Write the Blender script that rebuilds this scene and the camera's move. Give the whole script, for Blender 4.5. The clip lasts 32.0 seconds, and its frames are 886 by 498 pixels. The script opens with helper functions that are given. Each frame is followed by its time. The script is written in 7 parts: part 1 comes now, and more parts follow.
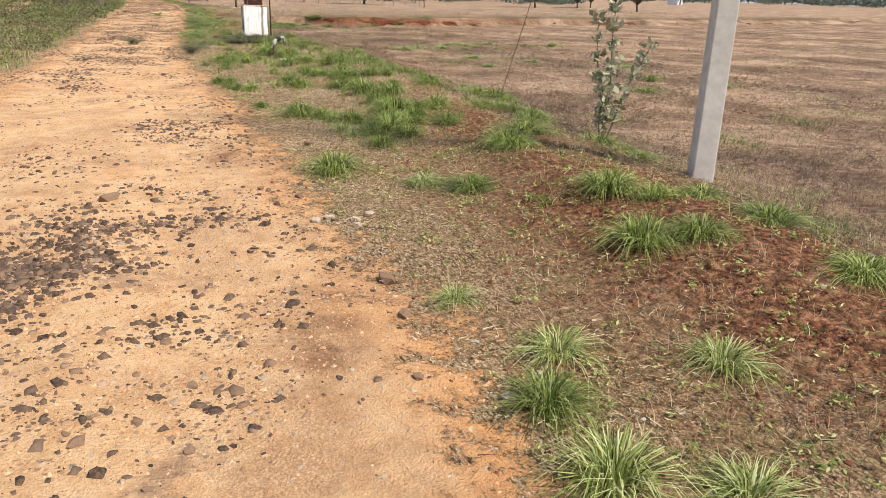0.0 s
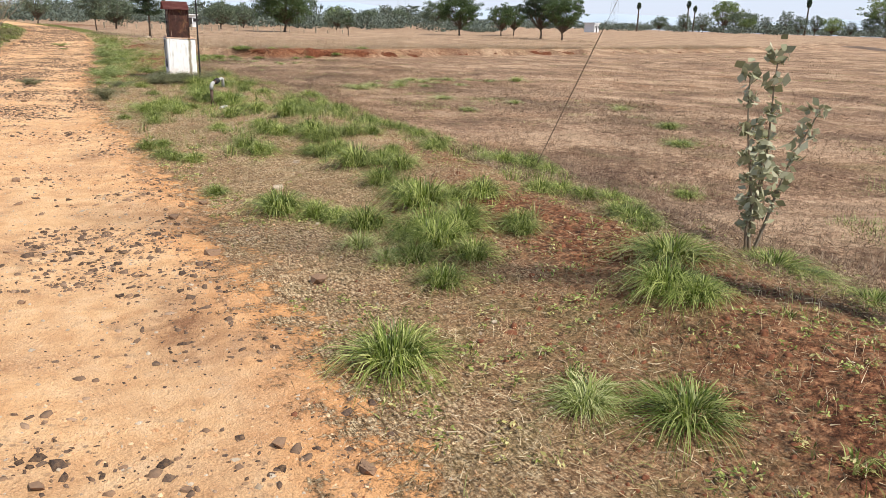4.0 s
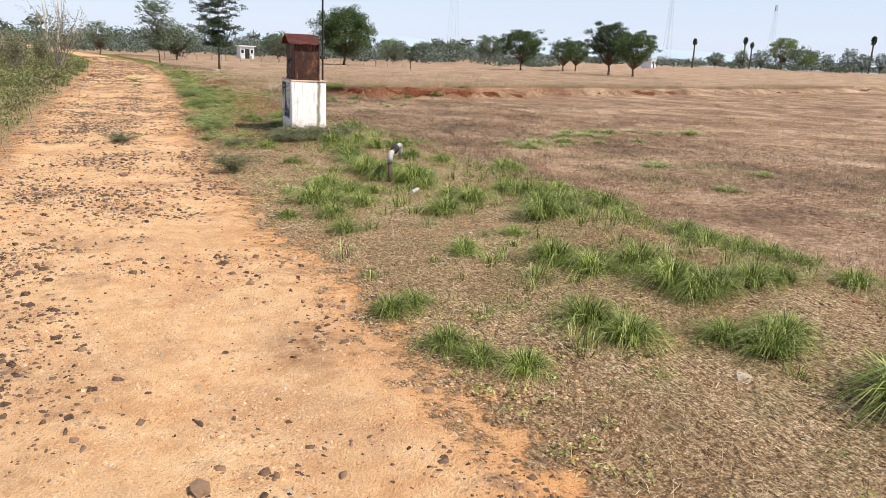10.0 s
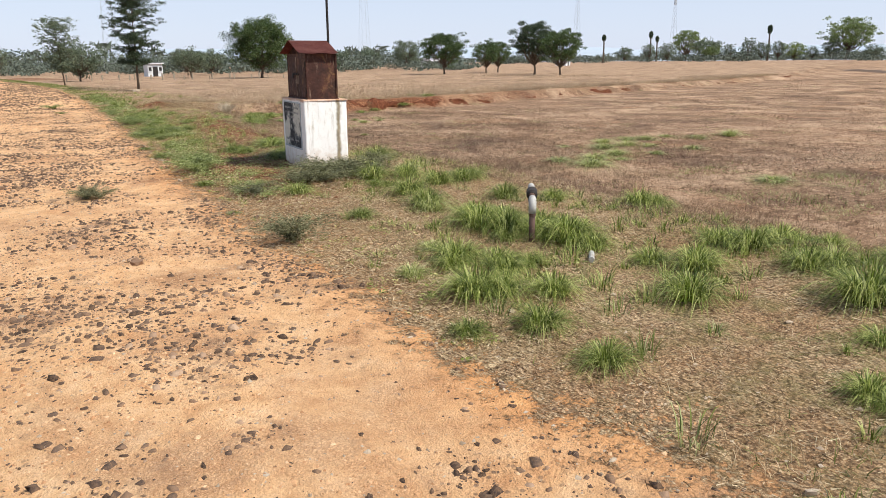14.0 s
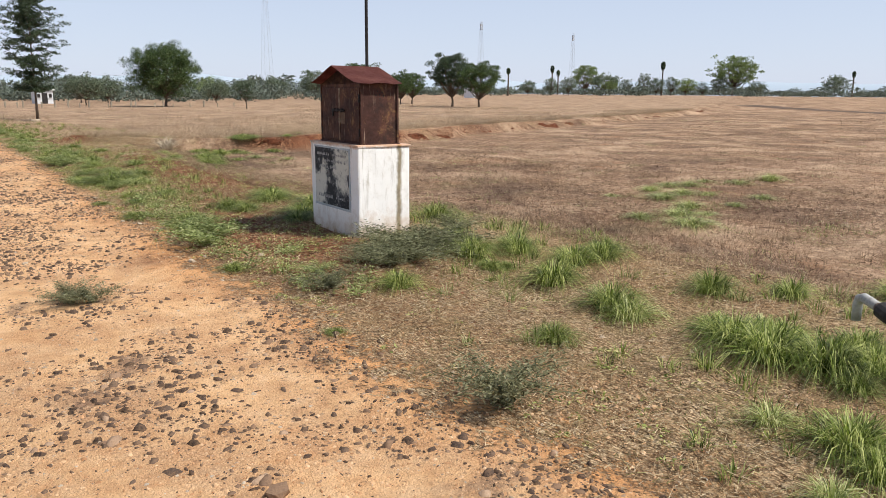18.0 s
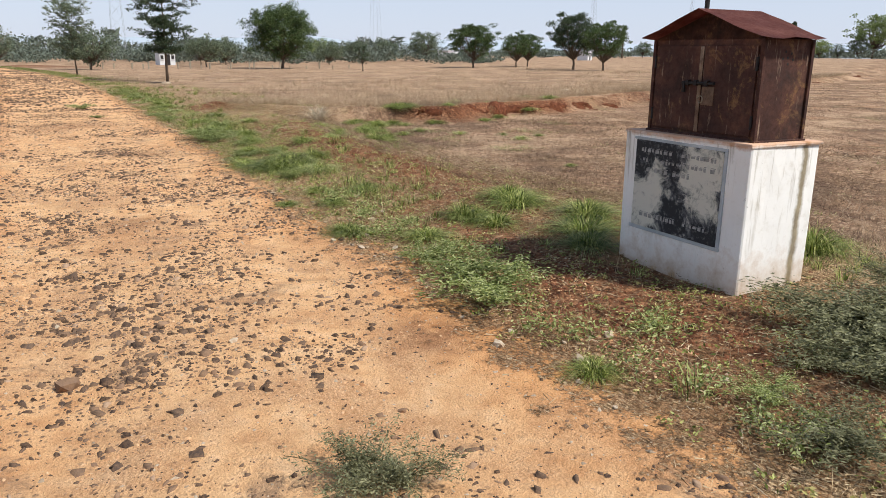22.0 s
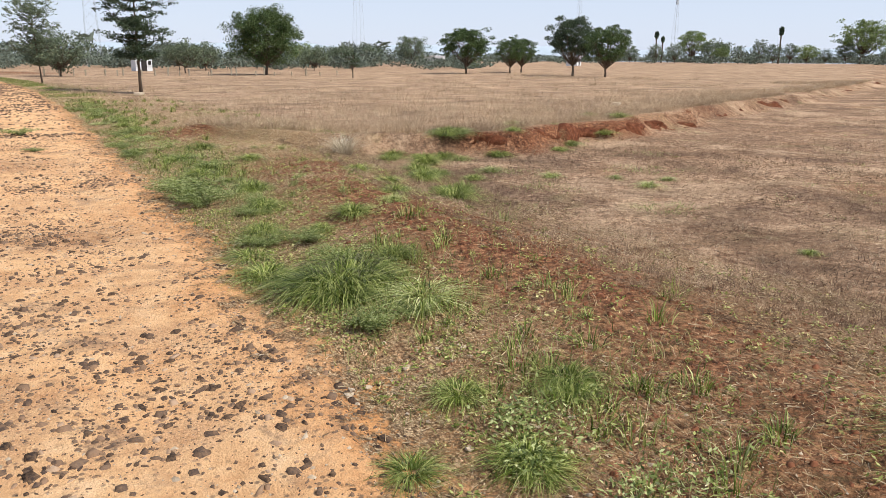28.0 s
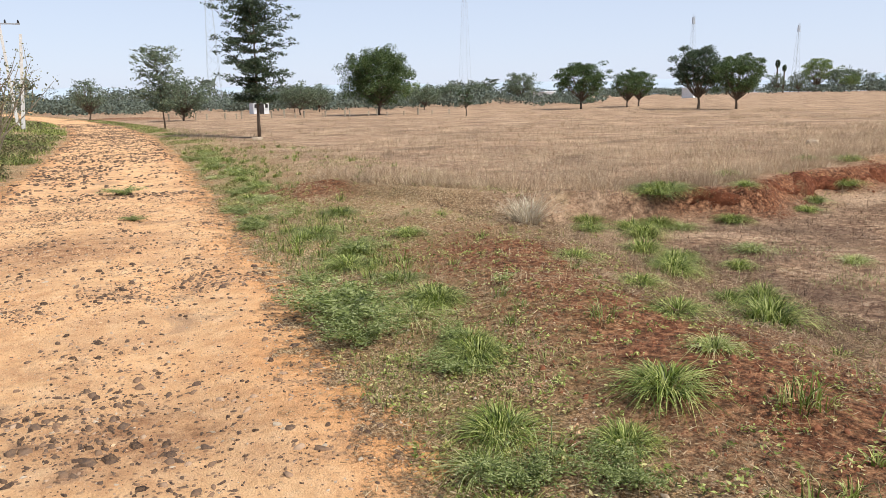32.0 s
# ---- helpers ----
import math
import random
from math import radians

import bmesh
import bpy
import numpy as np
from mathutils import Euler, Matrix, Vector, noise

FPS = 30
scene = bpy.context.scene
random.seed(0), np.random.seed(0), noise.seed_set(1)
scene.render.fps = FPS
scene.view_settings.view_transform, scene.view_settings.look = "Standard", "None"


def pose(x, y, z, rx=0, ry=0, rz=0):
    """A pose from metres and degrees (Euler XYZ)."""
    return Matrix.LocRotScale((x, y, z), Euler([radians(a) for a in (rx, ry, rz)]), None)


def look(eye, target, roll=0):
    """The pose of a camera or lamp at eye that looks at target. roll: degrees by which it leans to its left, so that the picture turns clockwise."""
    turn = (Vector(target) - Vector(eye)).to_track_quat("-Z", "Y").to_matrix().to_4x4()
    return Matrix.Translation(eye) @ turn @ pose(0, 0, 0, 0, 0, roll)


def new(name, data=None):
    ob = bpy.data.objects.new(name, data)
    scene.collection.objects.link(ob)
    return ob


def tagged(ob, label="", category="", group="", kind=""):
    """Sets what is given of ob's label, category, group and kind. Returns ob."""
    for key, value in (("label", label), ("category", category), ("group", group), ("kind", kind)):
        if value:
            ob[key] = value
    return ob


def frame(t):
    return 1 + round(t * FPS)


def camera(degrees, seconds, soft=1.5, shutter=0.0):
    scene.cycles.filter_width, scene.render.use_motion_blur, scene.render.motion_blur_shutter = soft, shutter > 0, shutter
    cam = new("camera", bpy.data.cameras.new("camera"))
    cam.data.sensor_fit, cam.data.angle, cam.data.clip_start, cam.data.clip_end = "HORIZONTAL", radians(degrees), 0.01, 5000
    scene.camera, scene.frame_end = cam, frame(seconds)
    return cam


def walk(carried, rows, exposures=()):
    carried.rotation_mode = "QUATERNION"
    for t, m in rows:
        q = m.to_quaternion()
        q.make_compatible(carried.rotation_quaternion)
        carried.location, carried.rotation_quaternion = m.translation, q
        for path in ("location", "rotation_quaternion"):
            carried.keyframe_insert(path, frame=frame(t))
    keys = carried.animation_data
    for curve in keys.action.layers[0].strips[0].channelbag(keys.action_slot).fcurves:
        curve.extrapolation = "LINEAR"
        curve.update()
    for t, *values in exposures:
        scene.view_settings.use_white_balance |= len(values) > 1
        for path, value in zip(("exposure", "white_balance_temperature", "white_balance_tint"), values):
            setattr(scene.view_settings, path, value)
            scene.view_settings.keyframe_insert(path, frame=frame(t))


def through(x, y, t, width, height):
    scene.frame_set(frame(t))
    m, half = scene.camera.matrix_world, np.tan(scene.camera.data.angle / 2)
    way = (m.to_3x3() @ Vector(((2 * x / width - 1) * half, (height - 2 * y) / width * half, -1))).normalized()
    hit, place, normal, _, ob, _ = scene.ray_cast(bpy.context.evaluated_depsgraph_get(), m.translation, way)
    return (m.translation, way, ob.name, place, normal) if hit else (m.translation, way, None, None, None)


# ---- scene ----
cam = camera(62.0, 32.0, soft=0.75)
PATH = [
    (0, (0.966, -2.07, 1.412), (1.604, -0.291, 0.758), 1.8),
    (0.5, (0.932, -1.762, 1.392), (1.557, 0.028, 0.756), 1.9),
    (1, (0.903, -1.373, 1.422), (1.51, 0.435, 0.819), 2.1),
    (1.5, (0.824, -0.912, 1.481), (1.417, 0.906, 0.894), 2.1),
    (2, (0.865, -0.503, 1.409), (1.454, 1.325, 0.851), 2.1),
    (2.5, (0.898, -0.132, 1.426), (1.523, 1.684, 0.867), 2.0),
    (3, (0.931, 0.239, 1.443), (1.619, 2.028, 0.873), 1.9),
    (3.5, (0.964, 0.61, 1.46), (1.735, 2.361, 0.876), 1.8),
    (5.5, (0.913, 2.303, 1.501), (1.818, 3.993, 0.931), 2.6),
    (6, (0.833, 2.739, 1.52), (1.715, 4.446, 0.963), 2.8),
    (6.5, (0.805, 3.241, 1.48), (1.663, 4.963, 0.933), 3.0),
    (7, (0.724, 3.663, 1.496), (1.566, 5.394, 0.953), 3.2),
    (7.5, (0.661, 4.063, 1.513), (1.485, 5.804, 0.974), 3.2),
    (8, (0.664, 4.457, 1.477), (1.461, 6.212, 0.944), 3.2),
    (8.5, (0.587, 4.885, 1.488), (1.35, 6.657, 0.961), 3.0),
    (9, (0.443, 5.276, 1.51), (1.184, 7.061, 0.994), 2.8),
    (9.5, (0.341, 5.653, 1.485), (1.079, 7.441, 0.976), 2.8),
    (10, (0.207, 6.028, 1.505), (0.956, 7.811, 0.997), 2.5),
    (10.5, (0.033, 6.43, 1.516), (0.797, 8.207, 1.006), 2.2),
    (11, (-0.061, 6.79, 1.484), (0.739, 8.548, 0.966), 1.6),
    (11.5, (-0.14, 7.242, 1.51), (0.715, 8.972, 0.984), 1.2),
    (12, (-0.206, 7.71, 1.475), (0.718, 9.403, 0.946), 0.9),
    (12.5, (-0.247, 8.083, 1.456), (0.722, 9.75, 0.924), 0.8),
    (13, (-0.315, 8.504, 1.466), (0.668, 10.166, 0.945), 0.9),
    (13.5, (-0.44, 8.986, 1.466), (0.516, 10.668, 0.961), 0.4),
    (14, (-0.534, 9.406, 1.454), (0.406, 11.102, 0.964), -0.3),
    (14.5, (-0.666, 9.846, 1.444), (0.304, 11.528, 0.963), -0.9),
    (16.5, (-0.988, 11.494, 1.486), (0.207, 13.04, 1.059), -0.8),
    (17, (-0.937, 11.915, 1.479), (0.257, 13.463, 1.055), -0.4),
    (17.5, (-0.942, 12.326, 1.471), (0.24, 13.882, 1.047), -0.1),
    (18, (-0.97, 12.738, 1.488), (0.2, 14.307, 1.076), 0.5),
    (18.5, (-0.941, 13.185, 1.478), (0.224, 14.762, 1.086), 0.7),
    (19, (-1.008, 13.581, 1.47), (0.158, 15.162, 1.094), 0.8),
    (19.5, (-1.059, 13.962, 1.466), (0.112, 15.54, 1.096), 1.0),
    (20, (-1.058, 14.436, 1.465), (0.115, 16.01, 1.082), 1.1),
    (20.5, (-1.104, 14.898, 1.46), (0.043, 16.483, 1.046), 1.2),
    (21, (-1.06, 15.312, 1.44), (0.035, 16.924, 0.991), 1.3),
    (21.5, (-0.974, 15.776, 1.45), (0.041, 17.43, 0.967), 1.1),
    (22, (-0.942, 16.204, 1.468), (-0.004, 17.896, 0.959), 0.6),
    (22.5, (-0.847, 16.566, 1.44), (0.015, 18.294, 0.92), 0.2),
    (23, (-0.751, 17.067, 1.426), (0.042, 18.827, 0.905), -0.2),
    (23.5, (-0.777, 17.541, 1.415), (-0.058, 19.333, 0.895), -0.5),
    (24, (-0.683, 17.892, 1.406), (0.026, 19.686, 0.878), -1.1),
    (24.5, (-0.571, 18.264, 1.423), (0.188, 20.034, 0.883), -1.2),
    (26.5, (-0.349, 19.87, 1.455), (0.592, 21.545, 0.901), -0.4),
    (27, (-0.174, 20.264, 1.438), (0.785, 21.934, 0.899), -0.0),
    (27.5, (-0.046, 20.705, 1.468), (0.931, 22.371, 0.949), 0.4),
    (28, (0.031, 21.081, 1.512), (1.014, 22.751, 1.016), 0.6),
    (28.5, (0.18, 21.485, 1.503), (1.154, 23.168, 1.035), 0.7),
    (29, (0.249, 21.887, 1.512), (1.19, 23.595, 1.067), 0.6),
    (29.5, (0.296, 22.304, 1.536), (1.185, 24.044, 1.107), 0.3),
    (30, (0.397, 22.763, 1.504), (1.232, 24.53, 1.077), -0.4),
    (30.5, (0.401, 23.224, 1.509), (1.208, 25.002, 1.076), -1.0),
    (31, (0.412, 23.632, 1.538), (1.203, 25.418, 1.108), -1.3),
    (31.5, (0.488, 24.082, 1.487), (1.267, 25.876, 1.07), -1.3),
    (32, (0.467, 24.545, 1.5), (1.212, 26.357, 1.098), -0.9),
]
walk(cam, [(t, look(eye, target, roll)) for t, eye, target, roll in PATH], exposures=[(0, 0.22), (6, 0.3), (12, 0.24), (14, 0.2), (17, 0.1), (20, 0.1), (22, 0.08), (24, 0.12), (28, 0.2), (32, 0.22)])

# ---- world and sun ----
SUN_ELEV, SUN_AZ = radians(53), radians(140)      # azimuth clockwise from +y
world = bpy.data.worlds.new("sky")
scene.world = world
world.use_nodes = True
wn = world.node_tree.nodes
sky = wn.new("ShaderNodeTexSky")
sky.sky_type = "NISHITA"
sky.sun_disc = False
sky.sun_elevation, sky.sun_rotation = SUN_ELEV, SUN_AZ
sky.air_density, sky.dust_density, sky.ozone_density = 1.0, 0.5, 2.0
wn["Background"].inputs["Strength"].default_value = 0.085
haze = wn.new("ShaderNodeMix")      # a white haze, thickest at the horizon
haze.data_type = "RGBA"
haze.inputs[7].default_value = (8.15, 9.05, 11.3, 1)
height = wn.new("ShaderNodeSeparateXYZ")
world.node_tree.links.new(wn.new("ShaderNodeTexCoord").outputs["Generated"], height.inputs[0])
thin = wn.new("ShaderNodeMapRange")      # the haze thins evenly from the horizon to the zenith
thin.inputs["To Min"].default_value, thin.inputs["To Max"].default_value = 0.74, 0.0
world.node_tree.links.new(height.outputs[2], thin.inputs["Value"])
world.node_tree.links.new(thin.outputs[0], haze.inputs[0])
world.node_tree.links.new(sky.outputs[0], haze.inputs[6])
world.node_tree.links.new(haze.outputs[2], wn["Background"].inputs["Color"])
sun_data = bpy.data.lights.new("sun", "SUN")
sun_data.energy, sun_data.angle, sun_data.color = 5.0, radians(5.0), (1.0, 0.95, 0.87)
sun = new("sun", sun_data)
to_sun = Vector((math.sin(SUN_AZ) * math.cos(SUN_ELEV), math.cos(SUN_AZ) * math.cos(SUN_ELEV), math.sin(SUN_ELEV)))
sun.matrix_world = look(to_sun * 60, (0, 0, 0))

# ---- materials ----


class Nodes:
    """A small builder of node materials."""

    def __init__(self, name):
        self.mat = bpy.data.materials.new(name)
        self.mat.use_nodes = True
        self.tree = self.mat.node_tree
        self.bsdf = self.tree.nodes["Principled BSDF"]
        self.coord = self.tree.nodes.new("ShaderNodeTexCoord").outputs["Object"]
        self.place = self.tree.nodes.new("ShaderNodeNewGeometry").outputs["Position"]

    def link(self, a, b):
        self.tree.links.new(a, b)

    def put(self, socket, value):
        if hasattr(value, "is_linked"):
            self.link(value, socket)
        else:
            socket.default_value = value

    def noise(self, scale, detail=4.0, rough=0.55, world_space=False, stretch=None, distort=0.0):
        n = self.tree.nodes.new("ShaderNodeTexNoise")
        n.inputs["Scale"].default_value, n.inputs["Detail"].default_value = scale, detail
        n.inputs["Roughness"].default_value, n.inputs["Distortion"].default_value = rough, distort
        src = self.place if world_space else self.coord
        if stretch:
            m = self.tree.nodes.new("ShaderNodeMapping")
            m.inputs["Scale"].default_value = stretch
            self.link(src, m.inputs["Vector"])
            src = m.outputs[0]
        self.link(src, n.inputs["Vector"])
        return n.outputs["Fac"]

    def voronoi(self, scale, world_space=True, feature="F1"):
        n = self.tree.nodes.new("ShaderNodeTexVoronoi")
        n.feature = feature
        n.inputs["Scale"].default_value = scale
        self.link(self.place if world_space else self.coord, n.inputs["Vector"])
        return n.outputs["Distance"], n.outputs["Color"]

    def ramp(self, fac, *stops):
        r = self.tree.nodes.new("ShaderNodeValToRGB")
        while len(r.color_ramp.elements) < len(stops):
            r.color_ramp.elements.new(0.5)
        for e, (p, c) in zip(r.color_ramp.elements, stops):
            e.position = p
            e.color = (c, c, c, 1) if isinstance(c, (int, float)) else (*c, 1)
        self.link(fac, r.inputs[0])
        return r.outputs[0]

    def math(self, op, a, b=0.0, c=0.0, clamp=False):
        m = self.tree.nodes.new("ShaderNodeMath")
        m.operation, m.use_clamp = op, clamp
        for s, v in zip(m.inputs, (a, b, c)):
            self.put(s, v)
        return m.outputs[0]

    def mix(self, fac, a, b, blend="MIX"):
        m = self.tree.nodes.new("ShaderNodeMix")
        m.data_type, m.blend_type = "RGBA", blend
        self.put(m.inputs[0], fac)
        for s, v in ((m.inputs[6], a), (m.inputs[7], b)):
            self.put(s, (*v, 1) if isinstance(v, tuple) and len(v) == 3 else v)
        return m.outputs[2]

    def mottle(self, colour):
        """Dead, pale and faintly green stands, metres across."""
        big = self.noise(0.45, 6, 0.68, True, distort=0.6)
        colour = self.mix(self.ramp(big, (0.38, 0.6), (0.48, 0.0)), colour, self.mix(0.68, colour, (0.075, 0.045, 0.035)))
        colour = self.mix(self.ramp(big, (0.52, 0.0), (0.62, 0.6)), colour, self.mix(0.6, colour, (0.78, 0.57, 0.38)))
        other = self.noise(0.8, 5, 0.66, True, distort=0.9)
        return self.mix(self.ramp(other, (0.58, 0.0), (0.66, 0.4)), colour, self.mix(0.5, colour, (0.3, 0.27, 0.12)))

    def attribute(self, name):
        a = self.tree.nodes.new("ShaderNodeAttribute")
        a.attribute_name = name
        return a.outputs["Fac"]

    def island(self):
        return self.tree.nodes.new("ShaderNodeNewGeometry").outputs["Random Per Island"]

    def each(self):
        return self.tree.nodes.new("ShaderNodeObjectInfo").outputs["Random"]

    def axis(self, n):
        s = self.tree.nodes.new("ShaderNodeSeparateXYZ")
        self.link(self.coord, s.inputs[0])
        return s.outputs[n]

    def bump(self, height, strength=0.5, distance=0.02):
        b = self.tree.nodes.new("ShaderNodeBump")
        b.inputs["Strength"].default_value, b.inputs["Distance"].default_value = strength, distance
        self.link(height, b.inputs["Height"])
        self.link(b.outputs[0], self.bsdf.inputs["Normal"])

    def done(self, colour, rough=0.9, metal=0.0, spec=0.3, through=0.0):
        self.put(self.bsdf.inputs["Base Color"], (*colour, 1) if isinstance(colour, tuple) else colour)
        self.put(self.bsdf.inputs["Roughness"], rough)
        self.put(self.bsdf.inputs["Metallic"], metal)
        self.bsdf.inputs["Specular IOR Level"].default_value = spec
        if through:
            t = self.tree.nodes.new("ShaderNodeBsdfTranslucent")
            self.put(t.inputs["Color"], (*colour, 1) if isinstance(colour, tuple) else colour)
            s = self.tree.nodes.new("ShaderNodeMixShader")
            s.inputs[0].default_value = through
            self.link(self.bsdf.outputs[0], s.inputs[1])
            self.link(t.outputs[0], s.inputs[2])
            self.link(s.outputs[0], self.tree.nodes["Material Output"].inputs["Surface"])
        return self.mat


def ground_material():
    n = Nodes("earth")
    fine, mid, big = n.noise(42, 7, 0.7, True), n.noise(5.5, 6, 0.65, True), n.noise(0.7, 4, 0.55, True)
    tiny = n.noise(170, 4, 0.7, True)
    grit, gritcol = n.voronoi(48)
    cell, cellcol = n.voronoi(27)
    # packed sandy road, orange where loose, dark where old stone shows through
    sand = n.ramp(mid, (0.25, (0.53, 0.28, 0.13)), (0.5, (0.72, 0.44, 0.23)), (0.75, (0.8, 0.545, 0.325)))
    orange = n.ramp(mid, (0.3, (0.50, 0.2, 0.07)), (0.7, (0.74, 0.395, 0.168)))
    loose = n.math("ADD", n.attribute("loose"), n.math("MULTIPLY", n.math("SUBTRACT", big, 0.52), 2.0), clamp=True)
    road = n.mix(loose, sand, orange)
    stain = n.ramp(n.noise(1.9, 7, 0.72, True, distort=0.8), (0.55, 0.0), (0.66, 0.7))
    road = n.mix(n.math("MULTIPLY", stain, n.math("ADD", 0.45, n.attribute("gravelly"))), road, n.ramp(fine, (0.35, (0.13, 0.085, 0.06)), (0.65, (0.36, 0.225, 0.14))))
    pick = n.math("MULTIPLY", n.ramp(cell, (0.2, 1.0), (0.34, 0.0)), n.ramp(cellcol, (0.5, 0.0), (0.52, 1.0)))
    road = n.mix(n.math("MULTIPLY", pick, n.ramp(n.attribute("gravelly"), (0.3, 0.12), (0.75, 0.8))), road, (0.14, 0.1, 0.075))
    road = n.mix(n.ramp(grit, (0.08, 0.5), (0.24, 0.0)), road, n.ramp(gritcol, (0.3, (0.15, 0.1, 0.075)), (0.7, (0.62, 0.46, 0.3))))
    crust, crustcol = n.voronoi(95)
    loosened = n.ramp(n.noise(1.3, 6, 0.65, True, distort=0.4), (0.46, 0.0), (0.64, 0.45))
    road = n.mix(loosened, road, n.ramp(crustcol, (0.1, (0.34, 0.16, 0.075)), (0.5, (0.58, 0.325, 0.168)), (0.9, (0.7, 0.45, 0.27))))
    road = n.mix(n.math("MULTIPLY", loosened, n.ramp(crust, (0.35, 0.0), (0.55, 0.6))), road, (0.2, 0.09, 0.045))
    dirt = n.math("MULTIPLY", n.attribute("dirt"), n.ramp(n.noise(6, 6, 0.7, True), (0.35, 0.2), (0.6, 1.0)))
    road = n.mix(dirt, road, n.ramp(n.noise(55, 5, 0.75, True), (0.35, (0.12, 0.05, 0.025)), (0.65, (0.34, 0.165, 0.085))))
    # dry verge: straw over brown earth
    straw = n.ramp(n.noise(70, 6, 0.75, True, (1.0, 0.3, 1.0)), (0.4, (0.06, 0.034, 0.017)), (0.49, (0.46, 0.29, 0.155)), (0.58, (0.9, 0.7, 0.44)))
    verge = n.mix(n.ramp(mid, (0.4, 0.0), (0.7, 0.75)), straw, n.ramp(fine, (0.3, (0.27, 0.145, 0.07)), (0.62, (0.68, 0.455, 0.245))))
    verge = n.mix(n.ramp(n.noise(0.9, 5, 0.6, True), (0.42, 0.6), (0.54, 0.0)), verge, n.ramp(n.noise(24, 6, 0.75, True), (0.36, (0.08, 0.036, 0.017)), (0.49, (0.38, 0.21, 0.105)), (0.62, (0.68, 0.45, 0.24))))
    crumb, crumbcol = n.voronoi(75)
    # gaps between crumbs darkened: crevice shade put into the colour
    verge = n.mix(n.ramp(crumb, (0.4, 0.0), (0.65, 0.5)), verge, (0.035, 0.02, 0.012))
    verge = n.mix(n.math("MULTIPLY", n.ramp(crumbcol, (0.62, 0.0), (0.7, 1.0)), n.ramp(crumb, (0.15, 0.8), (0.35, 0.0))), verge, (0.62, 0.48, 0.3))
    # red soil
    red = n.ramp(n.noise(18, 7, 0.75, True), (0.38, (0.045, 0.017, 0.01)), (0.5, (0.19, 0.078, 0.039)), (0.63, (0.48, 0.24, 0.125)))
    verge = n.mix(n.math("ADD", n.attribute("soil"), n.math("MULTIPLY", n.math("SUBTRACT", mid, 0.5), n.math("MULTIPLY", n.attribute("soil"), 1.5)), clamp=True), verge, red)
    green = n.ramp(n.noise(45, 5, 0.75, True), (0.35, (0.06, 0.085, 0.02)), (0.7, (0.26, 0.28, 0.1)))
    gm = n.math("MULTIPLY", n.math("MULTIPLY", n.attribute("green"), n.math("SUBTRACT", 1.0, n.math("MULTIPLY", n.attribute("soil"), 0.85))), n.ramp(n.noise(3.2, 6, 0.7, True), (0.46, 0.0), (0.62, 0.5)))
    verge = n.mix(gm, verge, green)
    # field of dead grass
    dead = n.ramp(n.noise(13, 8, 0.8, True), (0.32, (0.05, 0.026, 0.017)), (0.5, (0.2, 0.118, 0.072)), (0.68, (0.5, 0.345, 0.22)))
    patch = n.ramp(n.noise(0.22, 6, 0.62, True), (0.42, 0.0), (0.6, 0.8))
    dead = n.mix(patch, dead, n.ramp(n.noise(7, 7, 0.75, True), (0.3, (0.24, 0.125, 0.068)), (0.65, (0.54, 0.325, 0.185))))
    dead = n.mix(n.ramp(n.noise(0.33, 6, 0.65, True), (0.54, 0.0), (0.68, 0.5)), dead, n.ramp(fine, (0.3, (0.07, 0.06, 0.028)), (0.7, (0.25, 0.22, 0.1))))
    dead = n.mix(n.attribute("beyond"), dead, n.ramp(n.noise(5, 8, 0.75, True, (1, 2.2, 1)), (0.3, (0.15, 0.095, 0.06)), (0.48, (0.38, 0.265, 0.17)), (0.7, (0.64, 0.49, 0.33))))
    clump = n.ramp(n.noise(2.6, 7, 0.75, True), (0.36, 0.0), (0.5, 0.55), (0.66, 1.0))
    dead = n.mix(clump, n.mix(0.55, dead, (0.055, 0.03, 0.02)), n.mix(0.35, dead, (0.54, 0.375, 0.235)))
    near = n.math("SUBTRACT", 1.0, n.math("MULTIPLY", n.attribute("beyond"), 0.75))
    dull = n.ramp(n.noise(0.13, 5, 0.6, True), (0.47, 0.0), (0.58, 0.6))
    dead = n.mix(n.math("MULTIPLY", dull, near), dead, n.ramp(n.noise(11, 7, 0.8, True), (0.34, (0.045, 0.024, 0.015)), (0.52, (0.165, 0.095, 0.058)), (0.7, (0.42, 0.275, 0.17))))
    ochre = n.ramp(n.noise(0.3, 6, 0.68, True, distort=0.6), (0.56, 0.0), (0.64, 0.7))
    dead = n.mix(n.math("MULTIPLY", ochre, near), dead, n.ramp(n.noise(16, 6, 0.75, True), (0.34, (0.22, 0.095, 0.045)), (0.64, (0.56, 0.31, 0.165))))
    olive = n.ramp(n.noise(0.8, 6, 0.7, True, distort=0.4), (0.56, 0.0), (0.66, 0.6))
    dead = n.mix(n.math("MULTIPLY", olive, near), dead, n.ramp(n.noise(20, 6, 0.75, True), (0.34, (0.07, 0.06, 0.025)), (0.66, (0.34, 0.285, 0.135))))
    dead = n.mix(n.ramp(n.noise(1.5, 8, 0.78, True), (0.36, 0.45), (0.5, 0.0)), dead, n.mix(0.75, dead, (0.03, 0.018, 0.012)))
    straws = n.ramp(n.noise(9, 9, 0.82, True), (0.4, (0.045, 0.022, 0.015)), (0.48, (0.27, 0.15, 0.092)), (0.56, (0.62, 0.42, 0.27)), (0.66, (0.92, 0.74, 0.52)))
    dead = n.mix(n.ramp(n.noise(0.75, 8, 0.72, True, distort=0.7), (0.42, 0.15), (0.58, 0.7)), dead, straws)
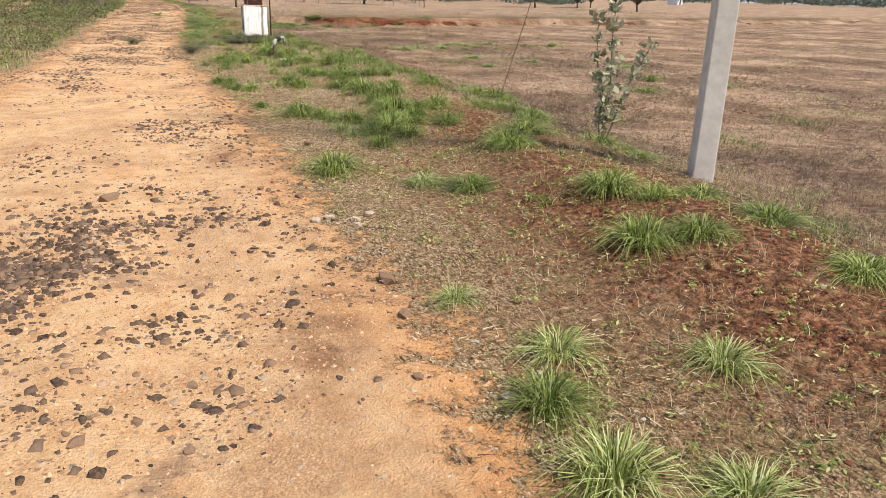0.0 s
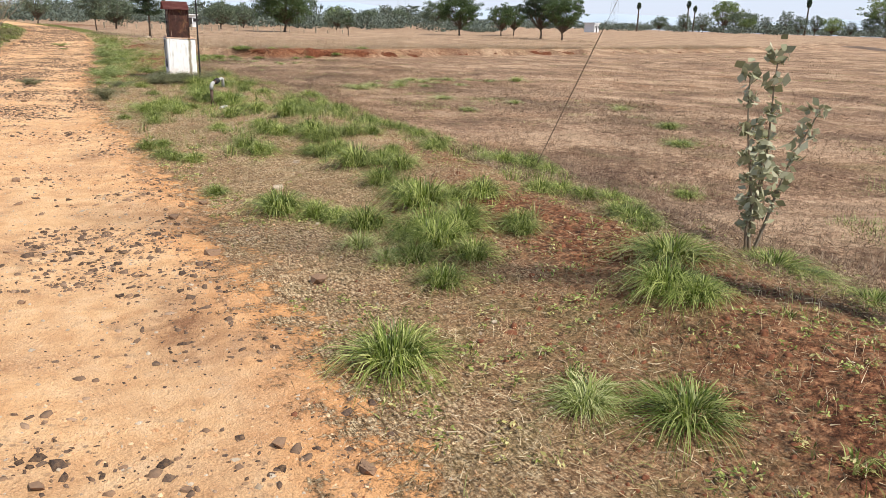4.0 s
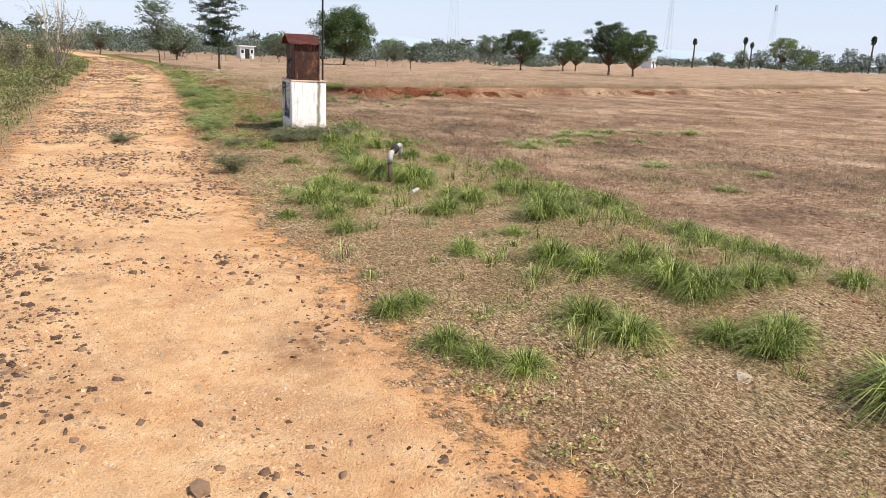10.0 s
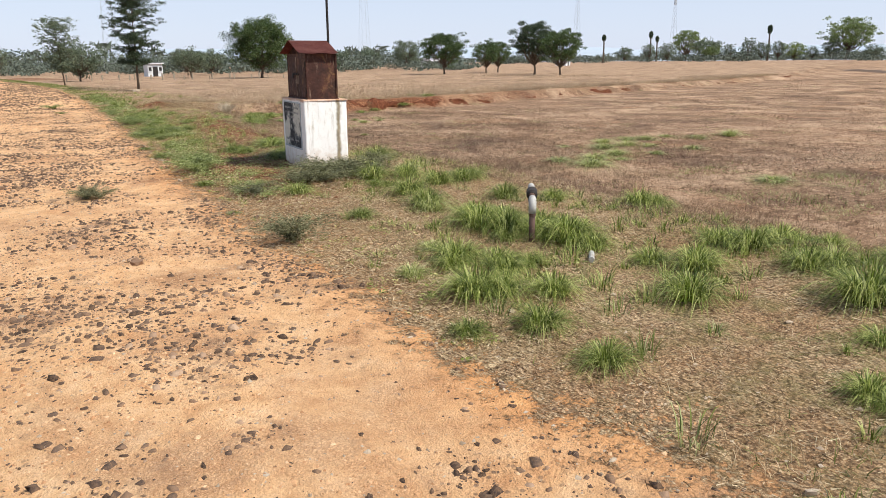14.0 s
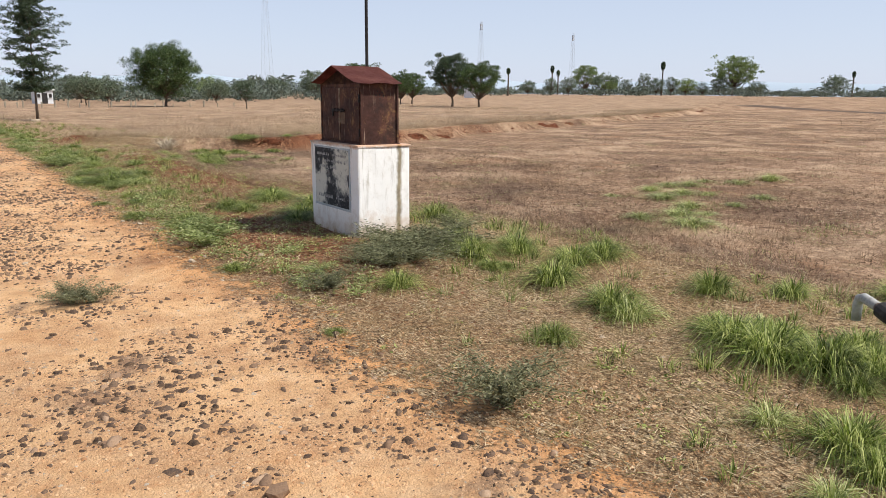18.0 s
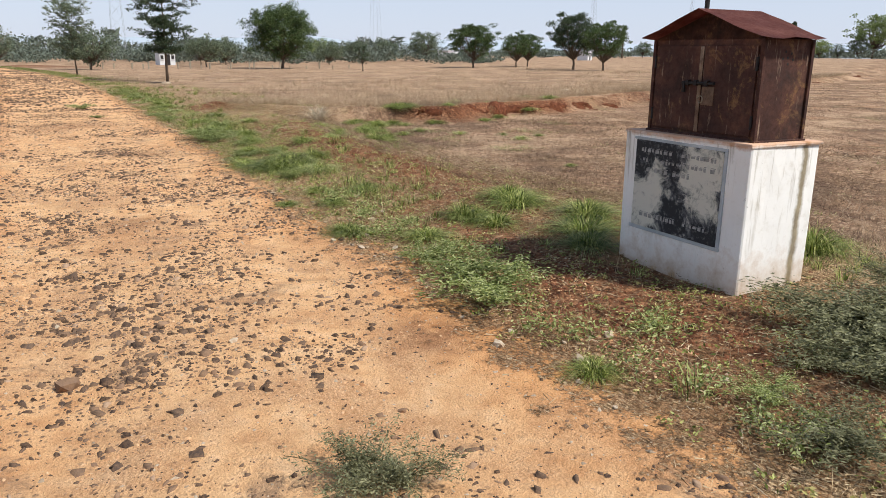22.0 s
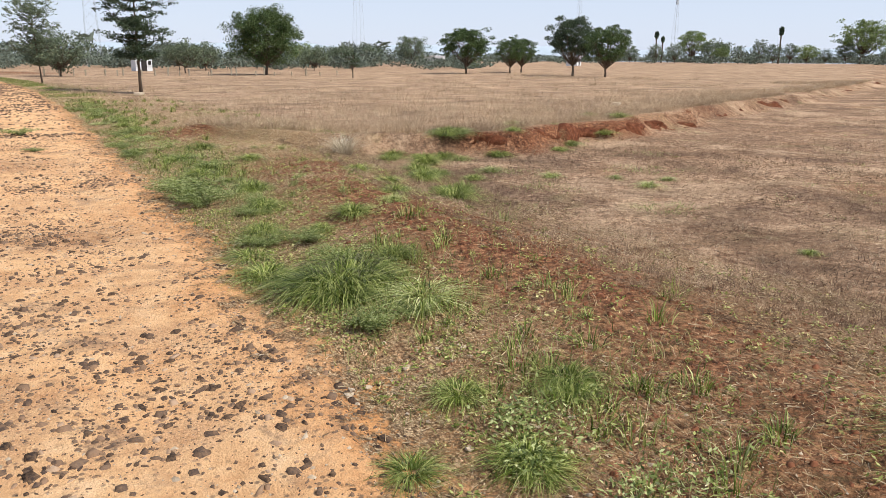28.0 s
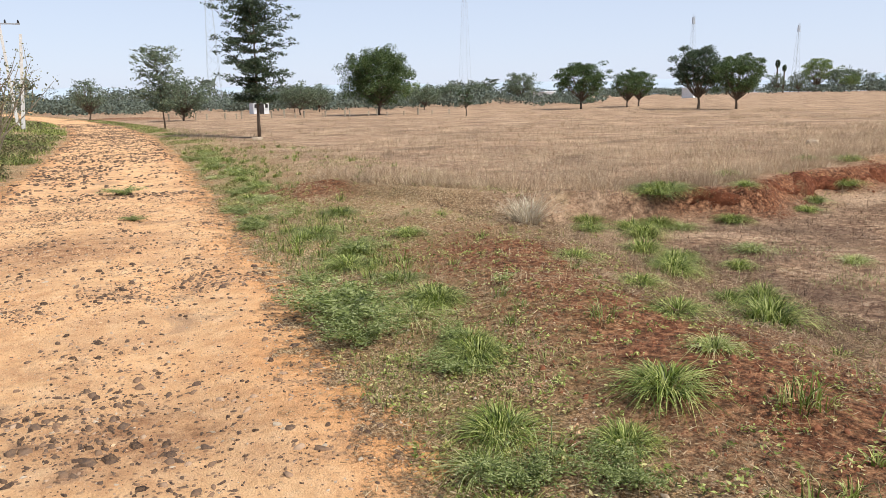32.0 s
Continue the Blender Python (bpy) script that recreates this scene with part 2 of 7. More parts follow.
    dead = n.mix(n.ramp(n.noise(0.28, 7, 0.7, True, distort=0.8), (0.5, 0.0), (0.6, 0.6)), dead, n.mix(0.5, straws, (0.66, 0.45, 0.29)))
    dead = n.mottle(dead)
    bare = n.mix(n.math("MULTIPLY", n.attribute("soil"), 1.1, clamp=True), dead, red)
    land = n.mix(n.attribute("field"), verge, bare)
    land = n.mix(n.ramp(n.noise(30, 3, 0.6, True), (0.36, 0.6), (0.46, 0.0)), land, n.mix(0.75, land, (0.03, 0.018, 0.012)))
    edge = n.math("ADD", n.attribute("road"), n.math("ADD", n.math("MULTIPLY", n.math("SUBTRACT", mid, 0.5), 2.4), n.math("MULTIPLY", n.math("SUBTRACT", fine, 0.5), 1.7)))
    colour = n.mix(n.ramp(edge, (0.4, 0.0), (0.6, 1.0)), land, road)
    colour = n.mix(n.ramp(tiny, (0.3, 0.35), (0.5, 0.0)), colour, n.mix(0.6, colour, (0.03, 0.02, 0.015)))
    clods, _ = n.voronoi(26)
    rough = n.math("MULTIPLY", n.math("SUBTRACT", 1.0, n.ramp(edge, (0.4, 0.0), (0.6, 1.0))), n.math("ADD", n.math("MULTIPLY", n.noise(22, 6, 0.75, True), 1.5), n.math("MULTIPLY", clods, n.math("MULTIPLY", n.attribute("soil"), -0.8))))
    n.bump(n.math("ADD", n.math("ADD", rough, n.math("MULTIPLY", fine, 0.8)), n.math("ADD", n.math("MULTIPLY", mid, 0.35), n.math("ADD", n.math("MULTIPLY", crust, 0.22), n.math("MULTIPLY", tiny, 0.3)))), 0.75, 0.035)
    return n.done(colour, 0.95, spec=0.12)


def leaf_material(name, dark, mid, light, through=0.25, rough=0.55, patches=None, size=0.24, clump=0.0):
    n = Nodes(name)
    c = n.ramp(n.island(), (0.0, dark), (0.5, mid), (1.0, light))
    if patches:      # dry stands of another colour
        c = n.mix(n.ramp(n.noise(size, 5, 0.62, True), (0.44, 0.0), (0.6, 0.8)), c, n.ramp(n.island(), (0.0, patches[0]), (1.0, patches[1])))
        c = n.mix(n.ramp(n.noise(2.1 * size, 5, 0.65, True, distort=0.5), (0.55, 0.0), (0.68, 0.7)), c, n.ramp(n.island(), (0.0, patches[2]), (1.0, patches[3])))
    if clump:        # clumps and stands that differ as a whole
        c = n.mottle(c)
        c = n.mix(n.ramp(n.noise(4.5, 4, 0.6, True), (0.44, 0.8), (0.54, 0.0)), c, n.mix(clump, c, dark))
    c = n.mix(n.math("MULTIPLY", n.each(), 0.35), c, dark)
    return n.done(c, rough, spec=0.3, through=through)


M_EARTH = ground_material()
M_GRASS = leaf_material("green_grass", (0.028, 0.048, 0.007), (0.205, 0.275, 0.04), (0.74, 0.76, 0.3), 0.38, 0.42)
M_OLIVE = leaf_material("olive_grass", (0.06, 0.07, 0.015), (0.29, 0.31, 0.08), (0.62, 0.6, 0.27), 0.35, 0.6, ((0.09, 0.12, 0.03), (0.36, 0.42, 0.12), (0.2, 0.15, 0.06), (0.6, 0.48, 0.24)), 0.9)
M_LIGHTGRASS = leaf_material("pale_green_grass", (0.05, 0.075, 0.015), (0.35, 0.41, 0.1), (0.8, 0.79, 0.42), 0.35, 0.42)
M_DRY = leaf_material("dry_grass", (0.12, 0.072, 0.038), (0.66, 0.48, 0.27), (1.0, 0.87, 0.6), 0.3, 0.8, ((0.07, 0.042, 0.023), (0.62, 0.45, 0.27), (0.2, 0.13, 0.055), (0.92, 0.74, 0.42)), 1.0)
M_SCRUB = leaf_material("roadside_scrub", (0.07, 0.065, 0.03), (0.19, 0.17, 0.085), (0.38, 0.32, 0.18), 0.3, 0.7, ((0.09, 0.13, 0.03), (0.28, 0.34, 0.1), (0.15, 0.09, 0.05), (0.38, 0.24, 0.14)), 0.35)
M_FIELD = leaf_material("dead_field_grass", (0.085, 0.05, 0.035), (0.44, 0.3, 0.195), (0.95, 0.78, 0.56), 0.3, 0.85, ((0.3, 0.17, 0.09), (0.72, 0.51, 0.31), (0.06, 0.045, 0.025), (0.25, 0.185, 0.11)), clump=0.85)
M_PALEFIELD = leaf_material("pale_field_grass", (0.24, 0.16, 0.1), (0.56, 0.42, 0.27), (0.92, 0.77, 0.55), 0.35, 0.85, ((0.42, 0.3, 0.18), (0.95, 0.8, 0.57), (0.14, 0.1, 0.06), (0.42, 0.31, 0.19)), clump=0.7)
M_BLEACHED = leaf_material("bleached_grass", (0.4, 0.33, 0.23), (0.58, 0.5, 0.37), (0.75, 0.68, 0.54), 0.25, 0.8)
# leaf colour lightened and greyed to carry the haze over distant trees
M_MIDTREE = leaf_material("hazy_tree_leaves", (0.09, 0.12, 0.078), (0.14, 0.178, 0.112), (0.21, 0.25, 0.15), 0.3)
M_FEATHER = leaf_material("feathery_leaves", (0.06, 0.09, 0.022), (0.31, 0.37, 0.11), (0.64, 0.68, 0.34), 0.4)
M_SHRUB = leaf_material("grey_green_leaves", (0.06, 0.062, 0.03), (0.23, 0.235, 0.12), (0.46, 0.46, 0.27), 0.4)
M_HERB = leaf_material("creeping_herb_leaves", (0.07, 0.1, 0.02), (0.36, 0.42, 0.1), (0.68, 0.7, 0.28), 0.35)
M_SPROUT = leaf_material("yellowing_sprouts", (0.12, 0.11, 0.03), (0.46, 0.42, 0.14), (0.82, 0.74, 0.36), 0.35)
M_TREE = leaf_material("tree_leaves", (0.035, 0.065, 0.02), (0.075, 0.12, 0.038), (0.16, 0.21, 0.08), 0.3)
M_TREEDARK = leaf_material("dark_tree_leaves", (0.03, 0.05, 0.026), (0.06, 0.09, 0.046), (0.12, 0.155, 0.082), 0.25)
M_TREEBRIGHT = leaf_material("young_tree_leaves", (0.12, 0.17, 0.055), (0.2, 0.265, 0.085), (0.31, 0.38, 0.14), 0.3)
# haze of distance put into the leaf colour: paler and greyer than real leaves
M_FARTREE = leaf_material("hazed_far_leaves", (0.09, 0.115, 0.09), (0.125, 0.152, 0.12), (0.175, 0.205, 0.155), 0.25)
M_MILK = leaf_material("milkweed_leaves", (0.2, 0.2, 0.11), (0.36, 0.36, 0.22), (0.55, 0.53, 0.37), 0.2)


def bark_material(name, a, b):
    n = Nodes(name)
    f = n.noise(7, 6, 0.7, stretch=(3, 3, 0.6))
    n.bump(f, 0.6, 0.02)
    return n.done(n.ramp(f, (0.3, a), (0.7, b)), 0.9)


M_BARK = bark_material("bark", (0.06, 0.042, 0.03), (0.17, 0.13, 0.095))
M_PALETWIG = bark_material("pale_twig", (0.2, 0.165, 0.12), (0.4, 0.345, 0.265))
M_TWIG = bark_material("twig", (0.14, 0.105, 0.07), (0.3, 0.25, 0.18))


def stone_material(name, stops):
    n = Nodes(name)
    base = n.ramp(n.island(), *stops)
    base = n.mix(n.ramp(n.noise(60, 5, 0.7, True), (0.35, 0.45), (0.6, 0.0)), base, (0.3, 0.18, 0.1))
    n.bump(n.noise(90, 4, 0.6, True), 0.6, 0.008)
    return n.done(base, 0.95, spec=0.1)


M_STONE = stone_material("road_metal_stone", ((0.0, (0.03, 0.022, 0.019)), (0.4, (0.07, 0.05, 0.042)), (0.7, (0.13, 0.09, 0.066)), (0.9, (0.23, 0.145, 0.095)), (1.0, (0.45, 0.32, 0.22))))
M_CRUMB = stone_material("sand_crumb", ((0.0, (0.36, 0.18, 0.085)), (0.5, (0.6, 0.345, 0.18)), (1.0, (0.76, 0.52, 0.32))))
M_PALE = stone_material("pale_stone", ((0.0, (0.3, 0.24, 0.17)), (1.0, (0.55, 0.46, 0.35))))


def plaster_material():
    n = Nodes("weathered_whitewash")
    speck = n.noise(9, 6, 0.7)
    white = n.ramp(speck, (0.25, (0.7, 0.67, 0.61)), (0.45, (0.86, 0.845, 0.81)), (0.8, (0.9, 0.89, 0.865)))
    runs = n.ramp(n.noise(3.2, 5, 0.7, stretch=(4.5, 4.5, 0.35)), (0.54, 0.0), (0.66, 0.7))
    top = n.ramp(n.axis(2), (0.1, 0.0), (0.8, 1.0))
    c = n.mix(n.math("MULTIPLY", runs, top), white, (0.29, 0.235, 0.16))
    foot = n.math("ADD", n.math("MULTIPLY", n.axis(2), -2.4), n.math("ADD", 0.8, n.math("MULTIPLY", n.math("SUBTRACT", speck, 0.5), 1.8)), clamp=True)
    c = n.mix(foot, c, (0.45, 0.3, 0.17))
    wave = n.math("ADD", n.axis(0), n.math("MULTIPLY", n.math("SUBTRACT", n.noise(4, 5, 0.7), 0.5), 0.09))
    run = n.ramp(n.math("ABSOLUTE", n.math("SUBTRACT", wave, 0.17)), (0.012, 0.9), (0.04, 0.0))
    run = n.math("MULTIPLY", run, n.ramp(n.math("MULTIPLY", n.axis(1), -1.0), (0.5, 0.0), (0.53, 1.0)))
    c = n.mix(run, c, n.ramp(speck, (0.3, (0.13, 0.09, 0.04)), (0.7, (0.34, 0.27, 0.15))))
    rim = n.ramp(n.math("ADD", n.axis(2), n.math("MULTIPLY", n.math("SUBTRACT", speck, 0.5), 0.09)), (0.955, 0.0), (0.985, 0.8))
    c = n.mix(rim, c, (0.52, 0.26, 0.12))
    c = n.mix(n.ramp(n.noise(22, 5, 0.7), (0.66, 0.0), (0.74, 0.7)), c, (0.25, 0.22, 0.19))
    n.bump(speck, 0.25, 0.01)
    return n.done(c, 0.85)


def blackboard_material():
    """Black paint that has flaked off in large patches."""
    n = Nodes("peeling_black_paint")
    peel = n.noise(7.0, 7, 0.72, distort=0.5)
    fine = n.noise(26, 5, 0.7)
    worn = n.math("MULTIPLY", n.math("SUBTRACT", peel, 0.5), 2.6)
    for y, z, r, w in ((0.26, 0.63, 0.15, 0.62), (-0.2, 0.79, 0.16, 0.55), (-0.2, 0.56, 0.13, 0.42), (0.34, 0.42, 0.1, 0.4), (0.02, 0.43, 0.13, -0.5), (-0.22, 0.38, 0.13, -0.55), (0.05, 0.6, 0.1, -0.2), (0.2, 0.86, 0.2, -0.5), (0.36, 0.76, 0.1, -0.4)):
        off = n.math("ADD", n.math("POWER", n.math("ABSOLUTE", n.math("SUBTRACT", n.axis(1), y)), 2.0), n.math("POWER", n.math("ABSOLUTE", n.math("SUBTRACT", n.axis(2), z)), 2.0))
        worn = n.math("ADD", worn, n.math("MULTIPLY", n.math("SUBTRACT", 1.0, n.math("DIVIDE", off, 2.2 * r * r), clamp=True), 0.72 * w))
    c = n.ramp(n.math("ADD", worn, 0.43), (0.2, (0.028, 0.03, 0.034)), (0.38, (0.12, 0.125, 0.13)), (0.5, (0.36, 0.36, 0.31)), (0.7, (0.62, 0.6, 0.52)))
    c = n.mix(n.ramp(fine, (0.55, 0.0), (0.68, 0.45)), c, (0.36, 0.36, 0.34))
    n.bump(peel, 0.3, 0.004)
    return n.done(c, 0.75)


def rust_material(name, a, b, c3, streak=True):
    n = Nodes(name)
    big, fine = n.noise(3.0, 6, 0.68, distort=0.4), n.noise(30, 6, 0.7)
    c = n.ramp(big, (0.28, a), (0.52, b), (0.76, c3))
    c = n.mix(n.ramp(fine, (0.45, 0.0), (0.75, 0.5)), c, a)
    if streak:
        s = n.ramp(n.noise(4.0, 5, 0.7, stretch=(7, 7, 0.8)), (0.6, 0.0), (0.68, 0.6))
        c = n.mix(n.ramp(n.noise(5.5, 6, 0.75, distort=0.5), (0.56, 0.0), (0.66, 0.6)), c, (0.3, 0.165, 0.065))
        c = n.mix(s, c, (0.4, 0.29, 0.21))
        c = n.mix(n.ramp(n.noise(2.2, 6, 0.75), (0.5, 0.0), (0.62, 0.75)), c, (0.022, 0.012, 0.01))
    n.bump(fine, 0.4, 0.004)
    return n.done(c, n.ramp(fine, (0.3, 0.6), (0.7, 0.9)), spec=0.3)


def bank_material():
    n = Nodes("red_earth_bank")
    f = n.noise(9, 7, 0.75)
    c = n.ramp(f, (0.3, (0.04, 0.014, 0.008)), (0.5, (0.115, 0.04, 0.02)), (0.72, (0.25, 0.1, 0.052)))
    top = n.ramp(n.noise(1.6, 6, 0.7), (0.56, 0.0), (0.66, 0.7))
    c = n.mix(top, c, n.ramp(n.noise(30, 5, 0.7), (0.3, (0.12, 0.085, 0.045)), (0.7, (0.33, 0.25, 0.14))))
    n.bump(f, 0.8, 0.06)
    return n.done(c, 1.0, spec=0.1)


M_BANK = bank_material()
M_RIDGE = rust_material("brown_ridge_earth", (0.05, 0.03, 0.02), (0.13, 0.08, 0.05), (0.26, 0.18, 0.11), False)
M_PLASTER = plaster_material()
M_BOARD = blackboard_material()
M_WORN = rust_material("worn_pale_paint", (0.06, 0.03, 0.02), (0.2, 0.13, 0.085), (0.5, 0.42, 0.33))
M_BORDER = rust_material("grey_blue_paint", (0.3, 0.33, 0.35), (0.45, 0.49, 0.51), (0.66, 0.67, 0.66), False)
M_RUST = rust_material("rusted_brown_steel", (0.022, 0.009, 0.007), (0.07, 0.027, 0.019), (0.19, 0.082, 0.045))
M_ROOF = rust_material("red_oxide_sheet", (0.09, 0.03, 0.024), (0.165, 0.05, 0.04), (0.27, 0.115, 0.09), False)
M_DARK = rust_material("dark_iron", (0.012, 0.011, 0.012), (0.03, 0.026, 0.025), (0.06, 0.05, 0.045), False)
M_PIPE = rust_material("brown_pipe", (0.06, 0.035, 0.026), (0.11, 0.065, 0.05), (0.2, 0.14, 0.11), False)


def plain_material(name, a, b, rough=0.7, scale=12.0, metal=0.0):
    n = Nodes(name)
    f = n.noise(scale, 5, 0.65)
    n.bump(f, 0.2, 0.004)
    return n.done(n.ramp(f, (0.3, a), (0.7, b)), rough, metal)


M_CONCRETE = plain_material("pole_concrete", (0.44, 0.4, 0.35), (0.62, 0.57, 0.5), 0.9, 8)
M_WHITE = plain_material("white_plastic", (0.27, 0.26, 0.24), (0.5, 0.49, 0.46), 0.6, 25)
M_CHALK = plain_material("chalk_white_paint", (0.2, 0.2, 0.19), (0.42, 0.41, 0.39), 0.9, 40)
M_STEEL = plain_material("galvanised_steel", (0.3, 0.31, 0.32), (0.5, 0.51, 0.52), 0.5, 10, 0.6)
# steel paled towards the sky: haze painted into the masts' colour
M_MAST = plain_material("hazy_mast_steel", (0.4, 0.44, 0.49), (0.46, 0.5, 0.55), 0.8, 3)
M_WALL = plain_material("white_house_wall", (0.6, 0.62, 0.64), (0.75, 0.76, 0.77), 0.9, 2)
M_REDCLOD = plain_material("red_clod", (0.1, 0.035, 0.017), (0.25, 0.1, 0.05), 1.0, 40)
M_STUMP = plain_material("whitewashed_post", (0.5, 0.49, 0.47), (0.68, 0.67, 0.64), 0.9, 6)
# blue-grey haze put into the hills' base colour, close to the sky's tone
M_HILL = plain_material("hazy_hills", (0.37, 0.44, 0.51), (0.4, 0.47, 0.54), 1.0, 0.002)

# ---- shape helpers ----
RNG = np.random.default_rng(7)


def np_mesh(name, verts, faces, material, smooth=False):
    """A mesh from arrays: verts (n, 3), faces (m, k) with one k."""
    me = bpy.data.meshes.new(name)
    verts, faces = np.asarray(verts, np.float32), np.asarray(faces, np.int32)
    me.vertices.add(len(verts))
    me.vertices.foreach_set("co", verts.ravel())
    k = faces.shape[1]
    me.loops.add(faces.size)
    me.loops.foreach_set("vertex_index", faces.ravel())
    me.polygons.add(len(faces))
    me.polygons.foreach_set("loop_start", np.arange(0, faces.size, k, dtype=np.int32))
    if smooth:
        me.polygons.foreach_set("use_smooth", np.ones(len(faces), bool))
    me.update()
    me.validate()
    me.materials.append(material)
    return me


def part(name, bm, material, parent=None, label="", smooth=False):
    """Links a bmesh as one mesh object under a thing or part."""
    me = bpy.data.meshes.new(name)
    if smooth:
        for f in bm.faces:
            f.smooth = True
    bm.to_mesh(me)
    bm.free()
    me.materials.append(material)
    ob = new(name, me)
    ob.parent = parent
    if label:
        ob["label"] = label
    return ob


def thing(name, x, y, z, label, category, group="", rz=0.0):
    ob = new(name)
    ob.empty_display_size = 0.2
    ob.matrix_world = pose(x, y, z, 0, 0, rz)
    return tagged(ob, label, category, group)


def box(bm, x0, y0, z0, x1, y1, z1, bevel=0.0, jitter=0.0):
    r = bmesh.ops.create_cube(bm, size=1.0)
    vs = r["verts"]
    for v in vs:
        v.co = Vector(((x0 + x1) / 2 + v.co.x * (x1 - x0), (y0 + y1) / 2 + v.co.y * (y1 - y0), (z0 + z1) / 2 + v.co.z * (z1 - z0)))
        if jitter:
            v.co += Vector([random.uniform(-jitter, jitter) for _ in range(3)])
    if bevel:
        es = list({e for v in vs for e in v.link_edges})
        bmesh.ops.bevel(bm, geom=es, offset=bevel, segments=2, affect="EDGES", profile=0.5)
    return bm


def tube(bm, points, radii, sides=8, cap=True):
    """A tube along points; radii one per point."""
    rings = []
    pts = [Vector(p) for p in points]
    for i, p in enumerate(pts):
        d = (pts[min(i + 1, len(pts) - 1)] - pts[max(i - 1, 0)]).normalized()
        a = d.orthogonal().normalized() if i == 0 else (a - d * a.dot(d)).normalized()
        b = d.cross(a)
        rings.append([bm.verts.new(p + (a * math.cos(t) + b * math.sin(t)) * radii[i]) for t in [2 * math.pi * k / sides for k in range(sides)]])
    for r0, r1 in zip(rings, rings[1:]):
        for k in range(sides):
            bm.faces.new((r0[k], r0[(k + 1) % sides], r1[(k + 1) % sides], r1[k]))
    if cap:
        bm.faces.new(rings[0][::-1])
        bm.faces.new(rings[-1])
    return bm


def blades(base, height, lean, width, turn=None, segs=3, droop=0.5, rng=RNG):
    """Arched grass blades: verts and quads. base (n,3), height (n,), lean (n,) outward reach, width (n,)."""
    n = len(base)
    turn = rng.uniform(0, 2 * math.pi, n) if turn is None else turn
    out = np.stack([np.cos(turn), np.sin(turn), 0 * turn], 1)
    twist = turn + math.pi / 2 + rng.uniform(-0.5, 0.5, n)
    side = np.stack([np.cos(twist), np.sin(twist), rng.uniform(-0.2, 0.2, n)], 1)
    rows = []
    for s in range(segs + 1):
        k = s / segs
        up = height * (k - droop * lean / (lean + height + 1e-6) * k * k * k)
        p = base + out * (lean * k ** 1.7)[:, None] + np.stack([0 * up, 0 * up, up], 1)
        w = width * (1.0 - k ** 1.5) + 0.0006
        rows += [p - side * (w / 2)[:, None], p + side * (w / 2)[:, None]]
    v = np.stack(rows, 1).reshape(-1, 3)
    m = 2 * (segs + 1)
    q = np.array([[2 * s, 2 * s + 1, 2 * s + 3, 2 * s + 2] for s in range(segs)])
    return v, (np.arange(n)[:, None, None] * m + q[None]).reshape(-1, 4)


def leaves(centres, size, rng=RNG, flat=0.0, ratio=0.5):
    """Small folded diamond leaves: 4 verts and 1 quad each, turned at random (flat: 1 lies level)."""
    n = len(centres)
    a = rng.normal(size=(n, 3))
    a[:, 2] *= 1 - flat
    a /= np.linalg.norm(a, axis=1)[:, None] + 1e-9
    r = rng.normal(size=(n, 3))
    r[:, 2] *= 1 - flat
    b = r - a * (a * r).sum(1)[:, None]
    b /= np.linalg.norm(b, axis=1)[:, None] + 1e-9
    s = (np.asarray(size) * rng.uniform(0.6, 1.3, n))[:, None]
    nrm = np.cross(a, b)
    v = np.stack([centres - a * s, centres + b * s * ratio + nrm * s * 0.12, centres + a * s, centres - b * s * ratio + nrm * s * 0.12], 1).reshape(-1, 3)
    return v, np.arange(4 * n).reshape(-1, 4)


def joined(parts):
    vs, fs, at = [], [], 0
    for v, f in parts:
        vs.append(v)
        fs.append(f + at)
        at += len(v)
    return np.concatenate(vs), np.concatenate(fs)


# ---- the lie of the land ----
EDGE_Y = (-12, 0, 4, 8, 12, 16, 20, 25, 30, 45, 60, 75, 100, 150)
EDGE_R = (2.05, 1.92, 1.78, 1.62, 1.28, 1.08, 1.15, 1.25, 1.42, 1.55, 1.2, -0.2, -4.0, -16.0)
EDGE_L = (-1.5, -1.5, -1.45, -1.45, -1.5, -1.5, -1.5, -1.6, -1.7, -1.8, -2.1, -3.2, -7.2, -19.0)
BANK_X = (1.6, 2.8, 4.3, 6.2, 7.8, 11.6, 15.5, 30, 70, 130, 400)
BANK_Y = (39.5, 36.9, 34.0, 32.3, 32.2, 33.5, 35.2, 42.2, 61, 96, 262)
MOUND_Y = (-10, -1, 1, 4, 8, 11, 18, 21, 23, 25, 29, 32, 36)
MOUND_X = (4.0, 3.9, 3.8, 3.9, 4.1, 4.0, 3.9, 3.6, 3.1, 2.9, 3.2, 3.8, 3.8)
MOUND_H = (0.10, 0.14, 0.15, 0.17, 0.15, 0.10, 0.07, 0.03, 0.05, 0.14, 0.15, 0.05, 0.0)


def smooth01(a, lo, hi):
    k = np.clip((a - lo) / (hi - lo), 0, 1)
    return k * k * (3 - 2 * k)


LATTICE = np.random.default_rng(99).uniform(-1, 1, (8, 256, 256))


